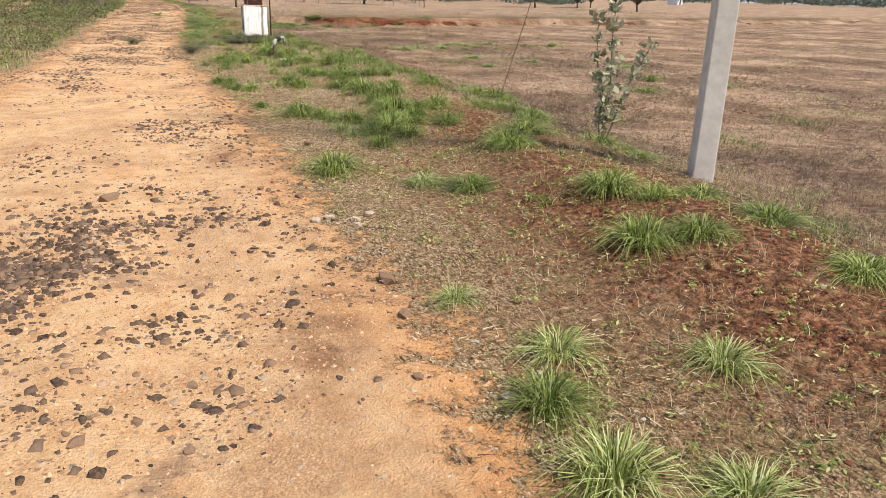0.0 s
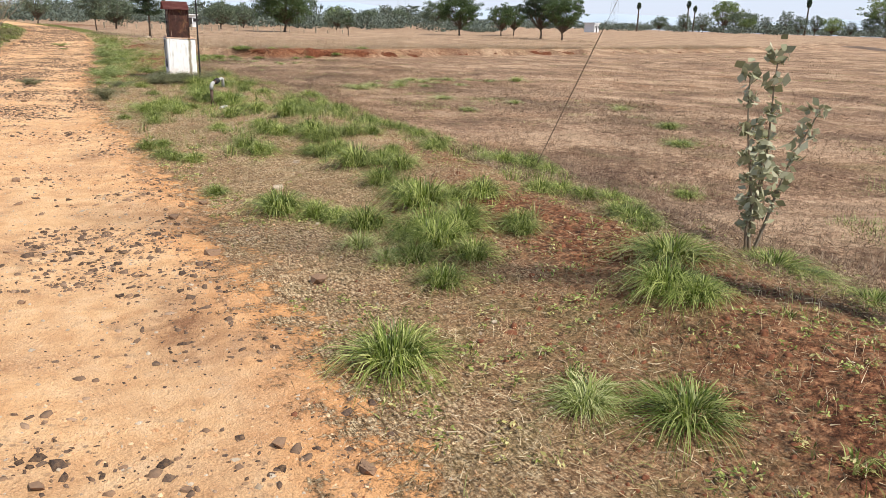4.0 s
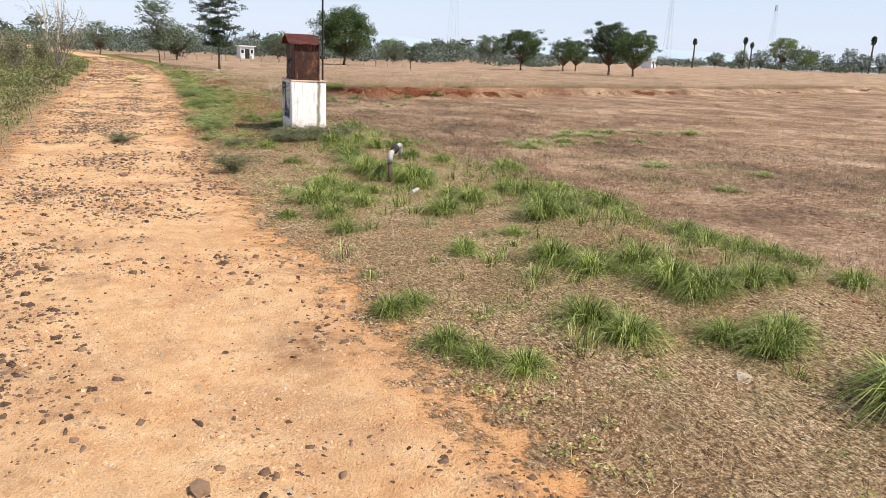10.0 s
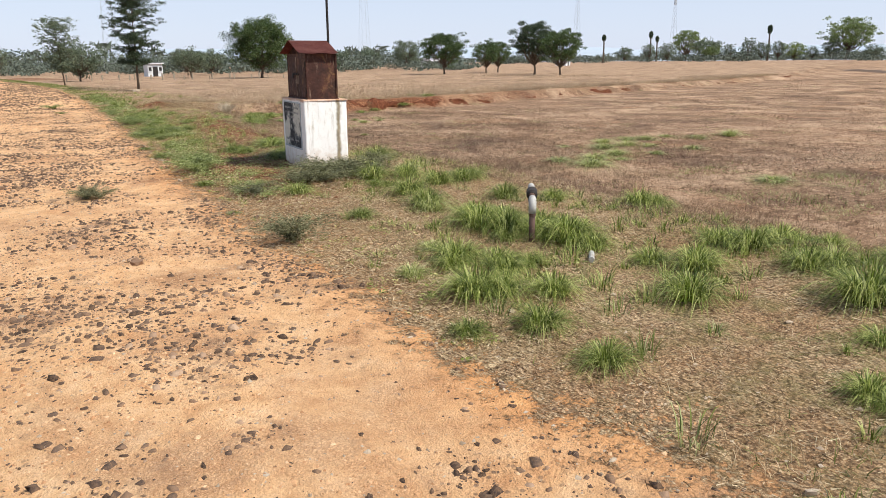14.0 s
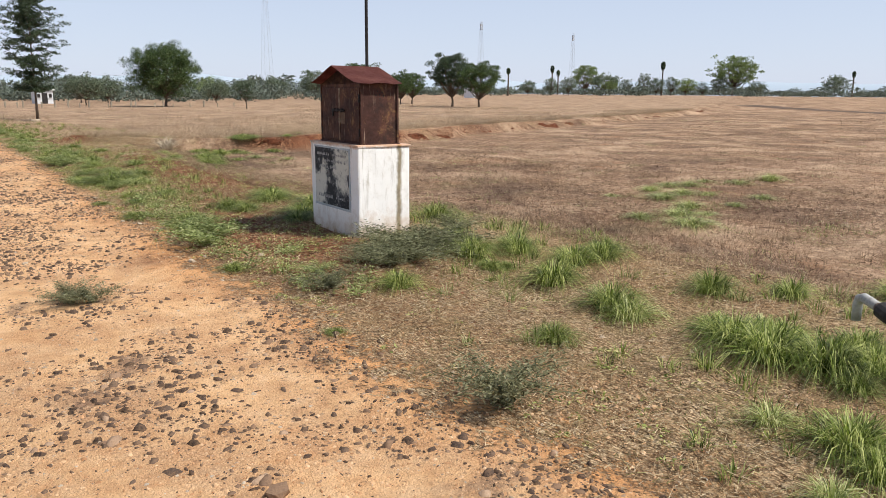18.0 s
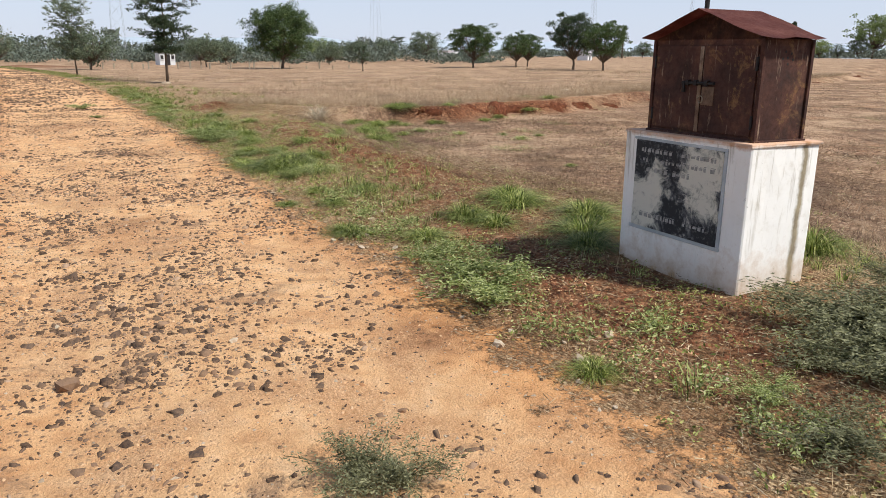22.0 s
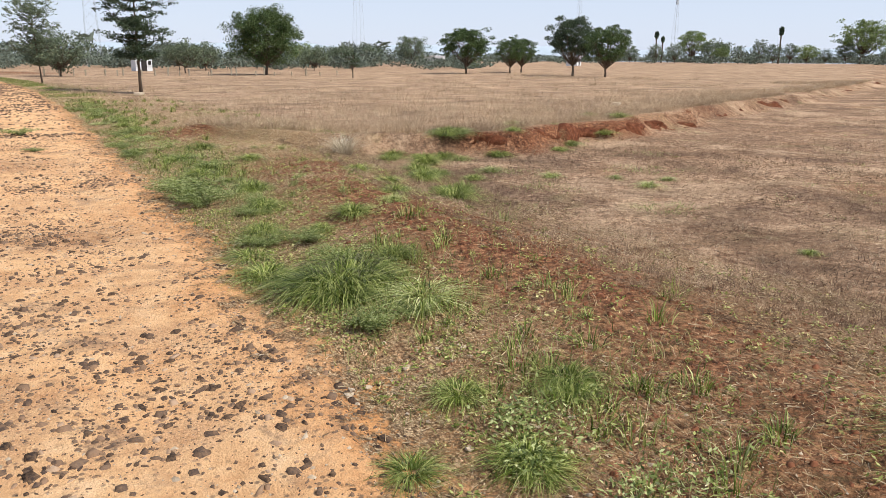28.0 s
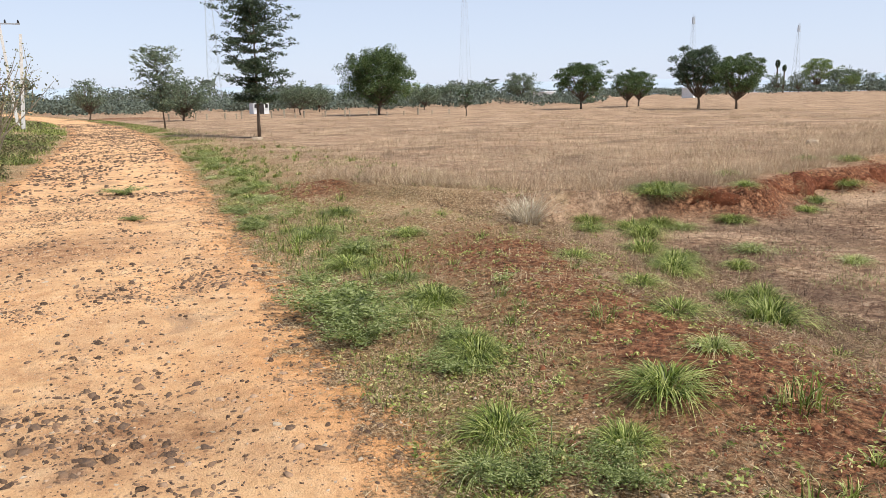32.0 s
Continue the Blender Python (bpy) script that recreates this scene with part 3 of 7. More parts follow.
def lumps(x, y, scale, seed):
    """Smooth unevenness, about -1 to 1: three octaves of lattice noise with bumps about 3 / scale apart."""
    x, y = np.asarray(x, float), np.asarray(y, float)
    s, amp, f = 0.0 * (x + y), 1.0, scale / 2.6
    for o in range(3):
        grid = LATTICE[(seed + 3 * o) % 8]
        a, b = x * f * 0.8 - y * f * 0.6 + 17.3 * seed + 5 * o, x * f * 0.6 + y * f * 0.8 + 9.1 * seed
        i, j = np.floor(a).astype(int), np.floor(b).astype(int)
        u, v = a - i, b - j
        u, v = u * u * (3 - 2 * u), v * v * (3 - 2 * v)
        i, j, i1, j1 = i % 256, j % 256, (i + 1) % 256, (j + 1) % 256
        s = s + amp * ((grid[i, j] * (1 - u) + grid[i1, j] * u) * (1 - v) + (grid[i, j1] * (1 - u) + grid[i1, j1] * u) * v)
        amp, f = amp * 0.5, f * 2.1
    return s * 0.95


def right_edge(y):
    return np.interp(y, EDGE_Y, EDGE_R) + 0.07 * np.sin(y * 1.9) * np.exp(-np.abs(y - 15) / 40)


def left_edge(y):
    return np.interp(y, EDGE_Y, EDGE_L) + 0.08 * np.sin(y * 1.5 + 1)


def past_bank(x, y):
    """How far a place lies beyond the earth bank (north of it)."""
    return y + 0.25 * np.sin(x * 1.7) + 0.12 * np.sin(x * 4.1) - np.interp(x, BANK_X, BANK_Y)


def ground_z(x, y):
    x, y = np.asarray(x, float), np.asarray(y, float)
    dr, dl = x - right_edge(y), left_edge(y) - x
    near = np.exp(-(np.hypot(x, y - 15) / 60) ** 2)
    on_road = smooth01(-np.maximum(dr, dl), -0.1, 0.35)
    centre = (right_edge(y) + left_edge(y)) / 2
    z = on_road * (0.02 - 0.025 * np.exp(-((np.abs(x - centre) - 0.75) / 0.28) ** 2))
    right = smooth01(dr, 0.0, 0.9)
    mound = np.interp(y, MOUND_Y, MOUND_H) * np.exp(-((x - np.interp(y, MOUND_Y, MOUND_X)) / 0.75) ** 2)
    z = z + right * (0.03 + mound * (1 + 0.35 * lumps(x, y, 2.2, 3)))
    low = smooth01(x - np.interp(y, MOUND_Y, MOUND_X), 0.6, 2.2) * smooth01(-past_bank(x, y), 0.0, 0.6)
    z = z - 0.14 * low
    up = smooth01(past_bank(x, y), -0.3, 0.0) * smooth01(x, 2.2, 4.5)
    lip = np.exp(-((past_bank(x, y) - 0.2) / 0.4) ** 2) * smooth01(x, 3.0, 6.0) * np.exp(-np.maximum(x - 30, 0) / 40)
    z = z + up * 0.19 * (1 - smooth01(y, 55, 100)) + lip * 0.04 * (1 + 0.5 * lumps(x, y, 1.6, 5))
    z = z + 0.16 * np.exp(-((x - 3.0) / 0.6) ** 2 - ((y - 36.0) / 0.8) ** 2)
    z = z + smooth01(dl, 0.0, 1.6) * 0.10 + 0.45 * np.exp(-((x + 0.5) / 5.0) ** 2 - ((y - 118.0) / 3.0) ** 2)
    z = z + (1 - on_road) * near * (0.022 * lumps(x, y, 3.1, 11) + 0.012 * lumps(x, y, 9.0, 12)) + on_road * near * 0.010 * lumps(x, y, 4.5, 14)
    z = z + 0.011 * np.clip(x - 75, 0, 150) * (1 - on_road) - np.interp(y, (36, 56, 110, 140), (0.0, 0.27, 0.45, 0.45)) * smooth01(-x, -90, -20) * smooth01(dr, 1.0, 3.5)
    return z


def gz(x, y):
    return float(ground_z(x, y))


def spaced(a, b, fine, grow, limit):
    """Coordinates from a to b at a fine step, then growing steps outwards on both sides up to limit."""
    mid = list(np.arange(a, b, fine))
    hi, lo, s = [b], [], fine
    while hi[-1] < limit:
        s *= grow
        hi.append(hi[-1] + s)
    p, s = a, fine
    while p > -limit:
        s *= grow
        p -= s
        lo.append(p)
    return np.array(lo[::-1] + mid + hi)


def soil_mask(x, y):
    """Bare red soil: the heaps along the verge and the cut face of the bank."""
    m = 1.4 * np.exp(-((x - 3.7) / 1.0) ** 2 - ((y - 1.3) / 2.6) ** 2)
    m = m + 1.3 * np.exp(-((x - 3.85) / 0.5) ** 2 - ((y - 5.4) / 1.2) ** 2) + 0.7 * np.exp(-((x - 4.2) / 0.35) ** 2 - ((y - 7.9) / 0.8) ** 2)
    m = m + 1.25 * np.exp(-((x - 3.2) / 0.85) ** 2 - ((y - 26.5) / 3.3) ** 2) + 0.9 * np.exp(-((x - 3.6) / 0.9) ** 2 - ((y - 30.5) / 1.2) ** 2)
    m = m + 1.4 * np.exp(-((x - 2.9) / 0.8) ** 2 - ((y - 36.2) / 1.1) ** 2)
    m = m + 1.1 * np.exp(-((x - 2.1) / 0.9) ** 2 - ((y - 19.4) / 1.9) ** 2) + 0.6 * np.exp(-((x - 2.4) / 1.0) ** 2 - ((y - 22.5) / 1.6) ** 2) + 1.4 * np.exp(-((x + 0.5) / 6.0) ** 2 - ((y - 118.0) / 4.0) ** 2)
    pb = past_bank(x, y)
    m = m + 1.0 * np.exp(-((pb + 0.1) / 0.3) ** 2) * smooth01(x, 5.5, 7.5) * (0.04 + 0.96 * np.exp(-np.maximum(x - 14, 0) / 6)) * (0.8 + 0.4 * lumps(x, y, 1.3, 8)).clip(0, 1)
    return np.clip(m, 0, 1)


def field_mask(x, y):
    f = smooth01(x - np.interp(y, MOUND_Y, MOUND_X), 0.5, 1.3)
    return np.maximum(f, smooth01(past_bank(x, y), 0.0, 0.8) * smooth01(x - right_edge(y), 1.2, 3.0))


def green_mask(x, y):
    g = np.exp(-((x - right_edge(y) - 1.6) / 1.4) ** 2) * (0.75 + 0.25 * np.sin(y * 0.7)) + 0.8 * np.exp(-((x - right_edge(y) - 0.8) / 0.8) ** 2) * smooth01(y, 36, 42)
    g = g + 0.9 * smooth01(left_edge(y) - x, 0.0, 0.5) * np.exp(-np.maximum(left_edge(y) - x - 2.0, 0) / 3.0)
    return np.clip(g, 0, 1)


def dirt_mask(x, y):
    """Dark trodden dirt lying on the road."""
    m = 0.0 * x
    for a, b, rx, ry in ((1.45, 0.75, 0.2, 0.45), (0.83, 19.5, 0.22, 0.22), (1.3, 4.6, 0.18, 0.5), (0.95, 9.6, 0.2, 0.35), (0.3, 14.6, 0.3, 0.2), (-0.3, 23.0, 0.3, 0.3), (0.4, 28.0, 0.5, 0.4), (-0.4, 33.0, 0.7, 0.8)):
        m = m + np.exp(-((x - a) / rx) ** 2 - ((y - b) / ry) ** 2)
    return np.clip(m, 0, 0.9)


def spots(text):
    """Rows of x, y, two radii and a weight."""
    return [tuple(float(v) for v in row.split()) for row in text.split("|")]


# beds of old road metal showing through the sand
STONY = spots("""0.28 1.83 0.55 0.40 0.85 | 0.29 2.52 0.60 0.55 0.9 | 0.29 3.44 0.55 0.60 0.75 | -0.04 4.57 0.70 0.70 1.0 | 1.00 4.37 0.70 0.70 0.5 | 1.13 3.22 0.35 0.20 0.6 | 1.27 2.51 0.25 0.20 0.6
| 0.95 2.58 0.40 0.40 0.5 | 1.54 2.17 0.20 0.35 0.7 | 1.72 1.57 0.12 0.15 0.9 | 1.32 1.98 0.12 0.12 0.9 | -0.1 1.2 0.8 0.9 0.75 | 0.42 0.87 0.5 0.4 0.95 | 0.41 0.37 0.45 0.3 1.0 | 0.9 0.34 0.35 0.3 0.8 | 0.55 0.0 0.4 0.25 0.9 | 1.2 0.9 0.22 0.5 0.5""")
STONY += spots("""1.14 7.54 0.40 0.50 0.8 | 1.38 6.67 0.15 0.20 0.9 | 0.56 8.25 0.50 0.60 0.5 | 0.76 6.13 0.30 0.35 1.1 | 0.79 5.54 0.30 0.30 1.1 | 1.10 5.13 0.15 0.15 0.8 | 1.54 5.49 0.08 0.10 0.9
| 1.05 6.15 0.35 0.30 0.5 | -0.39 9.81 0.30 0.60 1.1 | -0.64 12.21 0.35 1.00 0.9 | 0.41 8.87 0.20 0.15 1.2 | 0.60 8.66 0.12 0.12 0.9 | -0.09 8.98 0.20 0.15 0.7 | -0.28 13.41 0.80 1.20 0.6""")
STONY += spots("""1.17 12.88 0.60 1.00 0.5 | 0.81 8.69 0.10 0.10 0.6 | -0.56 14.30 0.40 0.45 1.2 | -0.69 13.16 0.30 0.30 0.9 | 0.48 12.97 0.45 0.25 0.9 | 1.12 12.80 0.25 0.30 0.8 | 0.78 12.63 0.20 0.20 0.6
| 0.11 12.09 0.15 0.12 1.4 | -0.41 12.19 0.20 0.15 1.0 | -0.16 13.00 0.15 0.15 0.8 | 0.86 14.77 0.25 0.40 0.8 | 1.04 17.11 0.30 1.00 0.7 | -0.63 20.30 0.50 1.40 0.6 | 0.74 11.44 0.12 0.10 0.8""")
STONY += spots("""0.16 21.57 0.40 0.80 0.6 | 0.83 16.86 0.25 0.35 0.9 | 0.75 15.48 0.35 0.25 0.9 | 0.92 14.84 0.18 0.14 1.3 | 1.09 14.25 0.30 0.12 1.3 | -0.26 16.16 0.30 0.30 0.6 | -0.04 15.23 0.20 0.12 0.6
| -0.61 16.09 0.25 0.12 0.7 | 0.34 16.80 0.40 0.40 0.5 | 0.20 19.51 0.25 0.20 1.0 | -0.67 19.79 0.12 0.30 1.3 | -0.90 18.34 0.35 0.15 1.3 | 0.07 17.97 0.16 0.12 1.3 | -0.38 18.13 0.12 0.12 1.2""")
STONY += spots("""0.55 17.50 0.12 0.08 1.0 | 0.71 17.15 0.25 0.08 1.2 | 0.88 18.37 0.15 0.12 1.0 | -0.09 21.65 0.50 0.90 0.8 | 0.79 20.95 0.50 0.70 0.7 | 0.02 25.29 0.80 1.50 0.6 | 0.91 24.87 0.40 1.20 0.6
| -0.82 23.03 0.40 0.45 1.2 | -0.72 21.68 0.60 0.40 1.1 | 0.12 21.96 0.35 0.35 0.8 | -0.86 20.78 0.35 0.12 1.4 | -1.14 20.48 0.30 0.10 1.0 | -0.28 20.14 0.20 0.10 1.2 | 0.07 20.32 0.12 0.12 1.1""")
STONY += spots("""0.80 20.05 0.15 0.12 1.1 | 0.89 20.65 0.15 0.20 1.0 | 0.83 22.39 0.30 0.40 1.0 | 0.81 23.25 0.40 0.50 1.0 | -0.39 21.22 0.50 0.30 0.8 | 0.02 25.33 0.30 0.25 1.2 | 0.04 24.76 0.30 0.20 1.0
| 0.41 24.23 0.30 0.20 0.9 | 0.06 23.91 0.35 0.12 0.8 | 0.72 24.12 0.25 0.20 0.7 | 1.48 23.11 0.30 0.10 1.0 | 0.11 27.96 0.50 0.80 0.8 | 0.81 24.71 0.15 0.30 0.7 | 1.10 25.21 0.06 0.06 0.9""")
STONY += spots("""-0.67 35.26 0.50 0.80 1.2 | 0.27 34.67 0.30 0.60 1.0 | 0.79 31.46 0.25 0.80 1.0 | 0.01 28.33 0.25 0.25 1.0 | 0.48 26.86 0.40 0.15 1.1 | 0.02 26.77 0.25 0.08 1.3 | -0.42 30.42 0.25 0.35 1.0
| 0.99 27.53 0.12 0.15 0.7 | 0.17 30.74 0.30 0.50 0.6 | -0.93 41.52 0.70 2.00 0.7""")


def gravel_density(x, y):
    d = 0.3 + 0.22 * smooth01(y, 12, 15) + 0.35 * lumps(x, y, 1.3, 61) + 0.5 * lumps(x, y, 4.5, 62) + 0.1 * smooth01(y, 19, 23)
    beds = 0.0 * x
    for a, b, rx, ry, w in STONY:
        beds = np.maximum(beds, w * np.exp(-((x - a) / rx) ** 2 - ((y - b) / ry) ** 2))
    d = d.clip(0.02, 1) + beds * (0.75 + 0.5 * lumps(x, y, 9.0, 63)).clip(0.15, 1.3)
    inside = np.minimum(x - left_edge(y), right_edge(y) - x)
    return d.clip(0, 1.5) * smooth01(inside, -0.35, 0.15)


def build_ground():
    us = spaced(-2.6, 6.5, 0.085, 1.075, 2600)
    ys = spaced(-3.0, 35.0, 0.1, 1.06, 2600)
    U, Y = np.meshgrid(us, ys)
    C = (right_edge(Y) + left_edge(Y)) / 2
    X = U + C * np.exp(-(U / 45) ** 2)
    Z = ground_z(X, Y)
    inside = np.minimum(X - left_edge(Y), right_edge(Y) - X)
    masks = {
        "road": 0.5 + np.clip(inside / 0.7, -1, 1) * 0.9,
        "loose": np.clip(0.95 - inside * 1.9, 0, 0.95),
        "gravelly": np.clip(gravel_density(X, Y) / 1.2, 0, 1), "beyond": smooth01(past_bank(X, Y), 0.3, 3.0) * smooth01(X - right_edge(Y), 1.5, 4.0), "soil": soil_mask(X, Y), "dirt": dirt_mask(X, Y), "field": field_mask(X, Y), "green": green_mask(X, Y),
    }
    nx = len(us)
    quad = np.arange((len(ys) - 1) * (nx - 1))
    r, c = quad // (nx - 1), quad % (nx - 1)
    faces = np.stack([r * nx + c, r * nx + c + 1, (r + 1) * nx + c + 1, (r + 1) * nx + c], 1)
    mid_u = (us[c] + us[c + 1]) / 2
    on = (np.abs(mid_u) < 1.9) & (ys[r] < 160) & (ys[r] > -40)
    verts = np.stack([X, Y, Z], -1).reshape(-1, 3)
    for name, pick, label in (("road", on, "sandy orange dirt road with loose gravel"), ("ground", ~on, "dry brown field and grassy red-earth verge")):
        used, inv = np.unique(faces[pick], return_inverse=True)
        me = np_mesh(name, verts[used], inv.reshape(-1, 4), M_EARTH, True)
        for key, m in masks.items():
            me.attributes.new(key, "FLOAT", "POINT").data.foreach_set("value", m.reshape(-1)[used].astype(np.float32))
        tagged(new(name, me), label, name, kind="structure")


build_ground()


def build_bank():
    """The low cut bank of red earth between the two levels of the field."""
    xs = np.concatenate([np.arange(6.2, 18, 0.06), np.arange(18, 90, 0.25)])
    base_y = np.interp(xs, BANK_X, BANK_Y) - 0.25 * np.sin(xs * 1.7) - 0.12 * np.sin(xs * 4.1)
    fade = smooth01(xs, 6.3, 7.8) * (0.45 + 0.55 * np.exp(-np.maximum(xs - 15, 0) / 9))
    tall = (0.15 + 0.14 * lumps(xs, 0 * xs, 1.1, 15) + 0.12 * lumps(xs, 0 * xs, 5.0, 16)).clip(0.03, 0.5) * fade
    rows = []
    for k, (off, up) in enumerate(((-0.62, -0.10), (-0.42, 0.05), (-0.30, 0.25), (-0.24, 0.55), (-0.2, 0.85), (-0.10, 1.02), (0.05, 1.0), (0.3, 0.75), (0.6, 0.3), (0.9, -0.2))):
        jag = 0.09 * lumps(xs, xs * 0 + k * 0.25, 9.0, 18) + 0.16 * lumps(xs, xs * 0, 2.4, 19)
        y = base_y + off + jag
        lo = ground_z(xs, base_y - 0.6) - 0.02
        rows.append(np.stack([xs, y, lo + up * (tall + 0.10 * fade) + 0.035 * lumps(xs, y, 14.0, 20) * fade], 1))
    m = len(xs)
    f = np.array([[j * m + i, j * m + i + 1, (j + 1) * m + i + 1, (j + 1) * m + i] for j in range(len(rows) - 1) for i in range(m - 1)])
    tagged(new("earth_bank", np_mesh("earth_bank", np.concatenate(rows), f, M_BANK, True)), "low crumbling bank of red earth across the field", "bank", kind="structure")


build_bank()


def build_far_ridge():
    """A low earth ridge across the far end of the field."""
    n, k = 90, 7
    x = np.linspace(56, 106, n)
    y = np.interp(x, (56, 78, 86.5, 106), (8.0, 44.6, 58.7, 82.0)) + 0.3 * np.sin(x)
    rows = []
    for j in range(k):
        q = j / (k - 1)
        up = math.sin(math.pi * q) * (0.22 + 0.12 * lumps(x, 0 * x, 1.2, 6)) * (1 - smooth01(x, 94, 106))
        px, py = x - (q - 0.5) * 1.6, y + (q - 0.5) * 2.2
        rows.append(np.stack([px, py, ground_z(px, py) - 0.06 + up], 1))
    f = np.array([[j * n + i, j * n + i + 1, (j + 1) * n + i + 1, (j + 1) * n + i] for j in range(k - 1) for i in range(n - 1)])
    tagged(new("earth_ridge", np_mesh("earth_ridge", np.concatenate(rows), f, M_RIDGE, True)), "low brown earth ridge across the far field", "bank", kind="structure")


build_far_ridge()

# ---- meter box on its whitewashed plinth ----
PX, PY = 3.045, 19.645          # middle of the plinth


def build_meter_box():
    z0 = gz(PX, PY) - 0.04
    t = thing("plinth", PX, PY, z0, "whitewashed masonry plinth with a peeling blackboard panel", "plinth", rz=-2)
    bm = box(bmesh.new(), -0.305, -0.55, 0.0, 0.305, 0.55, 0.985, 0.018, 0.006)
    bmesh.ops.subdivide_edges(bm, edges=bm.edges[:], cuts=3, use_grid_fill=True)
    for v in bm.verts:
        k = noise.noise(v.co * 5) * 0.008
        v.co += Vector((k, k, 0))
    part("body", bm, M_PLASTER, t)
    part("cap", box(bmesh.new(), -0.312, -0.557, 0.968, 0.312, 0.557, 0.992, 0.008, 0.003), M_PLASTER, t, "thin rusty-edged top slab")
    board = part("board", box(bmesh.new(), -0.317, -0.36, 0.33, -0.302, 0.42, 0.93, 0.004), M_BOARD, t, "black painted panel, worn away in patches")
    for y0, y1, z0b, z1b in ((-0.385, 0.445, 0.305, 0.33), (-0.385, 0.445, 0.93, 0.948), (-0.385, -0.361, 0.331, 0.929)):
        part("border", box(bmesh.new(), -0.313, y0, z0b, -0.301, y1, z1b, 0.002), M_BORDER, t, "faded grey-blue painted border")
    # unreadable lines of lettering
    k = random.Random(4)
    for row, (zz, y0, y1) in enumerate(((0.865, 0.36, -0.30), (0.80, 0.34, -0.30), (0.735, 0.30, -0.1), (0.42, 0.34, -0.28))):
        bm, y = bmesh.new(), y0
        while y > y1:
            w = k.uniform(0.012, 0.035)
            if k.random() < 0.85:
                h = k.uniform(0.008, 0.017)
                box(bm, -0.3195, y - w, zz - h, -0.3165, y, zz + h * 0.6)
                box(bm, -0.3195, y - w * 1.2, zz + h * 0.9, -0.3165, y - w * 0.2, zz + h * 1.15)
            y -= w + k.uniform(0.008, 0.02)
        part("lettering", bm, M_CHALK, board)["kind"] = "stuff"
    # steel cabinet
    zc = z0 + 0.99
    c = thing("meter_cabinet", PX - 0.02, PY - 0.04, zc, "rusted brown steel meter cabinet with a gabled red roof", "cabinet", rz=-2)
    w, d, h = 0.205, 0.445, 0.605
    part("body", box(bmesh.new(), -w, -d, 0.0, w, d, h, 0.006, 0.003), M_RUST, c)
    for s in (-1, 1):
        bm = box(bmesh.new(), -w - 0.012, 0.008 * s if s > 0 else -d + 0.03, 0.035, -w - 0.001, d - 0.03 if s > 0 else -0.008, h - 0.04, 0.003)
        door = part("door", bm, M_RUST, c)
        for zz in (0.12, 0.46):
            part("hinge", tube(bmesh.new(), [(-w - 0.014, s * (d - 0.025), zz - 0.04), (-w - 0.014, s * (d - 0.025), zz + 0.04)], [0.008, 0.008]), M_DARK, door)
    bolt = part("bolt", tube(bmesh.new(), [(-w - 0.024, 0.15, 0.335), (-w - 0.024, -0.12, 0.335)], [0.009, 0.009]), M_DARK, c, "sliding door bolt")
    for yy in (0.10, 0.03, -0.06):
        part("bolt_bracket", box(bmesh.new(), -w - 0.036, yy - 0.012, 0.32, -w - 0.010, yy + 0.012, 0.353, 0.003), M_DARK, bolt)
    part("bolt_handle", box(bmesh.new(), -w - 0.032, 0.125, 0.275, -w - 0.02, 0.145, 0.345, 0.002), M_DARK, bolt)
    bm = bmesh.new()
    tube(bm, [(-w - 0.03, -0.02 + 0.022 * math.cos(a), 0.235 + 0.022 * math.sin(a)) for a in np.linspace(0, 6.0, 12)], [0.004] * 12, 6)
    part("ring", bm, M_TWIG, bolt)
    part("hasp_plate", box(bmesh.new(), -w - 0.0165, -0.115, 0.2, -w - 0.012, -0.015, 0.315, 0.002), M_WORN, c, "plate with worn pale paint")
    part("door_seam", box(bmesh.new(), -w - 0.0155, -0.004, 0.03, -w - 0.0115, 0.026, h - 0.045, 0.002), M_WORN, c, "pale worn strip where the doors meet")
    # punched air holes in the narrow side
    for hy, hz in ((0.03, 0.52), (-0.02, 0.53), (0.0, 0.495), (0.045, 0.485), (-0.04, 0.49), (0.005, 0.46)):
        part("air_hole", tube(bmesh.new(), [(hy, -d - 0.0025, hz), (hy, -d + 0.002, hz)], [0.008, 0.008], 8), M_DARK, c)
    # corner posts and foot rim
    for sx in (-1, 1):
        for sy in (-1, 1):
            part("corner_angle", box(bmesh.new(), sx * w - 0.012, sy * d - 0.012, 0.002, sx * w + 0.012, sy * d + 0.012, h - 0.002, 0.003), M_RUST, c)
    part("foot_rim", box(bmesh.new(), -w - 0.02, -d - 0.02, -0.004, w + 0.02, d + 0.02, 0.014, 0.003), M_RUST, c)
    # gable roof: the ridge runs from the doors to the back, the sheets fall to the two narrow sides
    back, eave, far_eave, rise = w + 0.025, d + 0.07, d + 0.03, 0.165
    for s in (-1, 1):
        bm = bmesh.new()
        n, m = 7, 7
        grid = []
        for i in range(n):
            for j in range(m):
                xx, ky = -w - 0.115 + (back + w + 0.115) * i / (n - 1), j / (m - 1)
                sag = 0.007 * math.sin(i * 1.9 + j * 1.3)
                grid.append(bm.verts.new((xx, -0.02 + s * ((far_eave if s > 0 else eave) + 0.02 * s) * ky, h + rise * (1 - ky) - 0.012 * ky + 0.014 + sag * ky)))
        for i in range(n - 1):
            for j in range(m - 1):
                q = (grid[i * m + j], grid[(i + 1) * m + j], grid[(i + 1) * m + j + 1], grid[i * m + j + 1])
                bm.faces.new(q if s > 0 else q[::-1])
        bmesh.ops.solidify(bm, geom=bm.faces[:], thickness=0.006)
        part("roof_sheet", bm, M_ROOF, c)
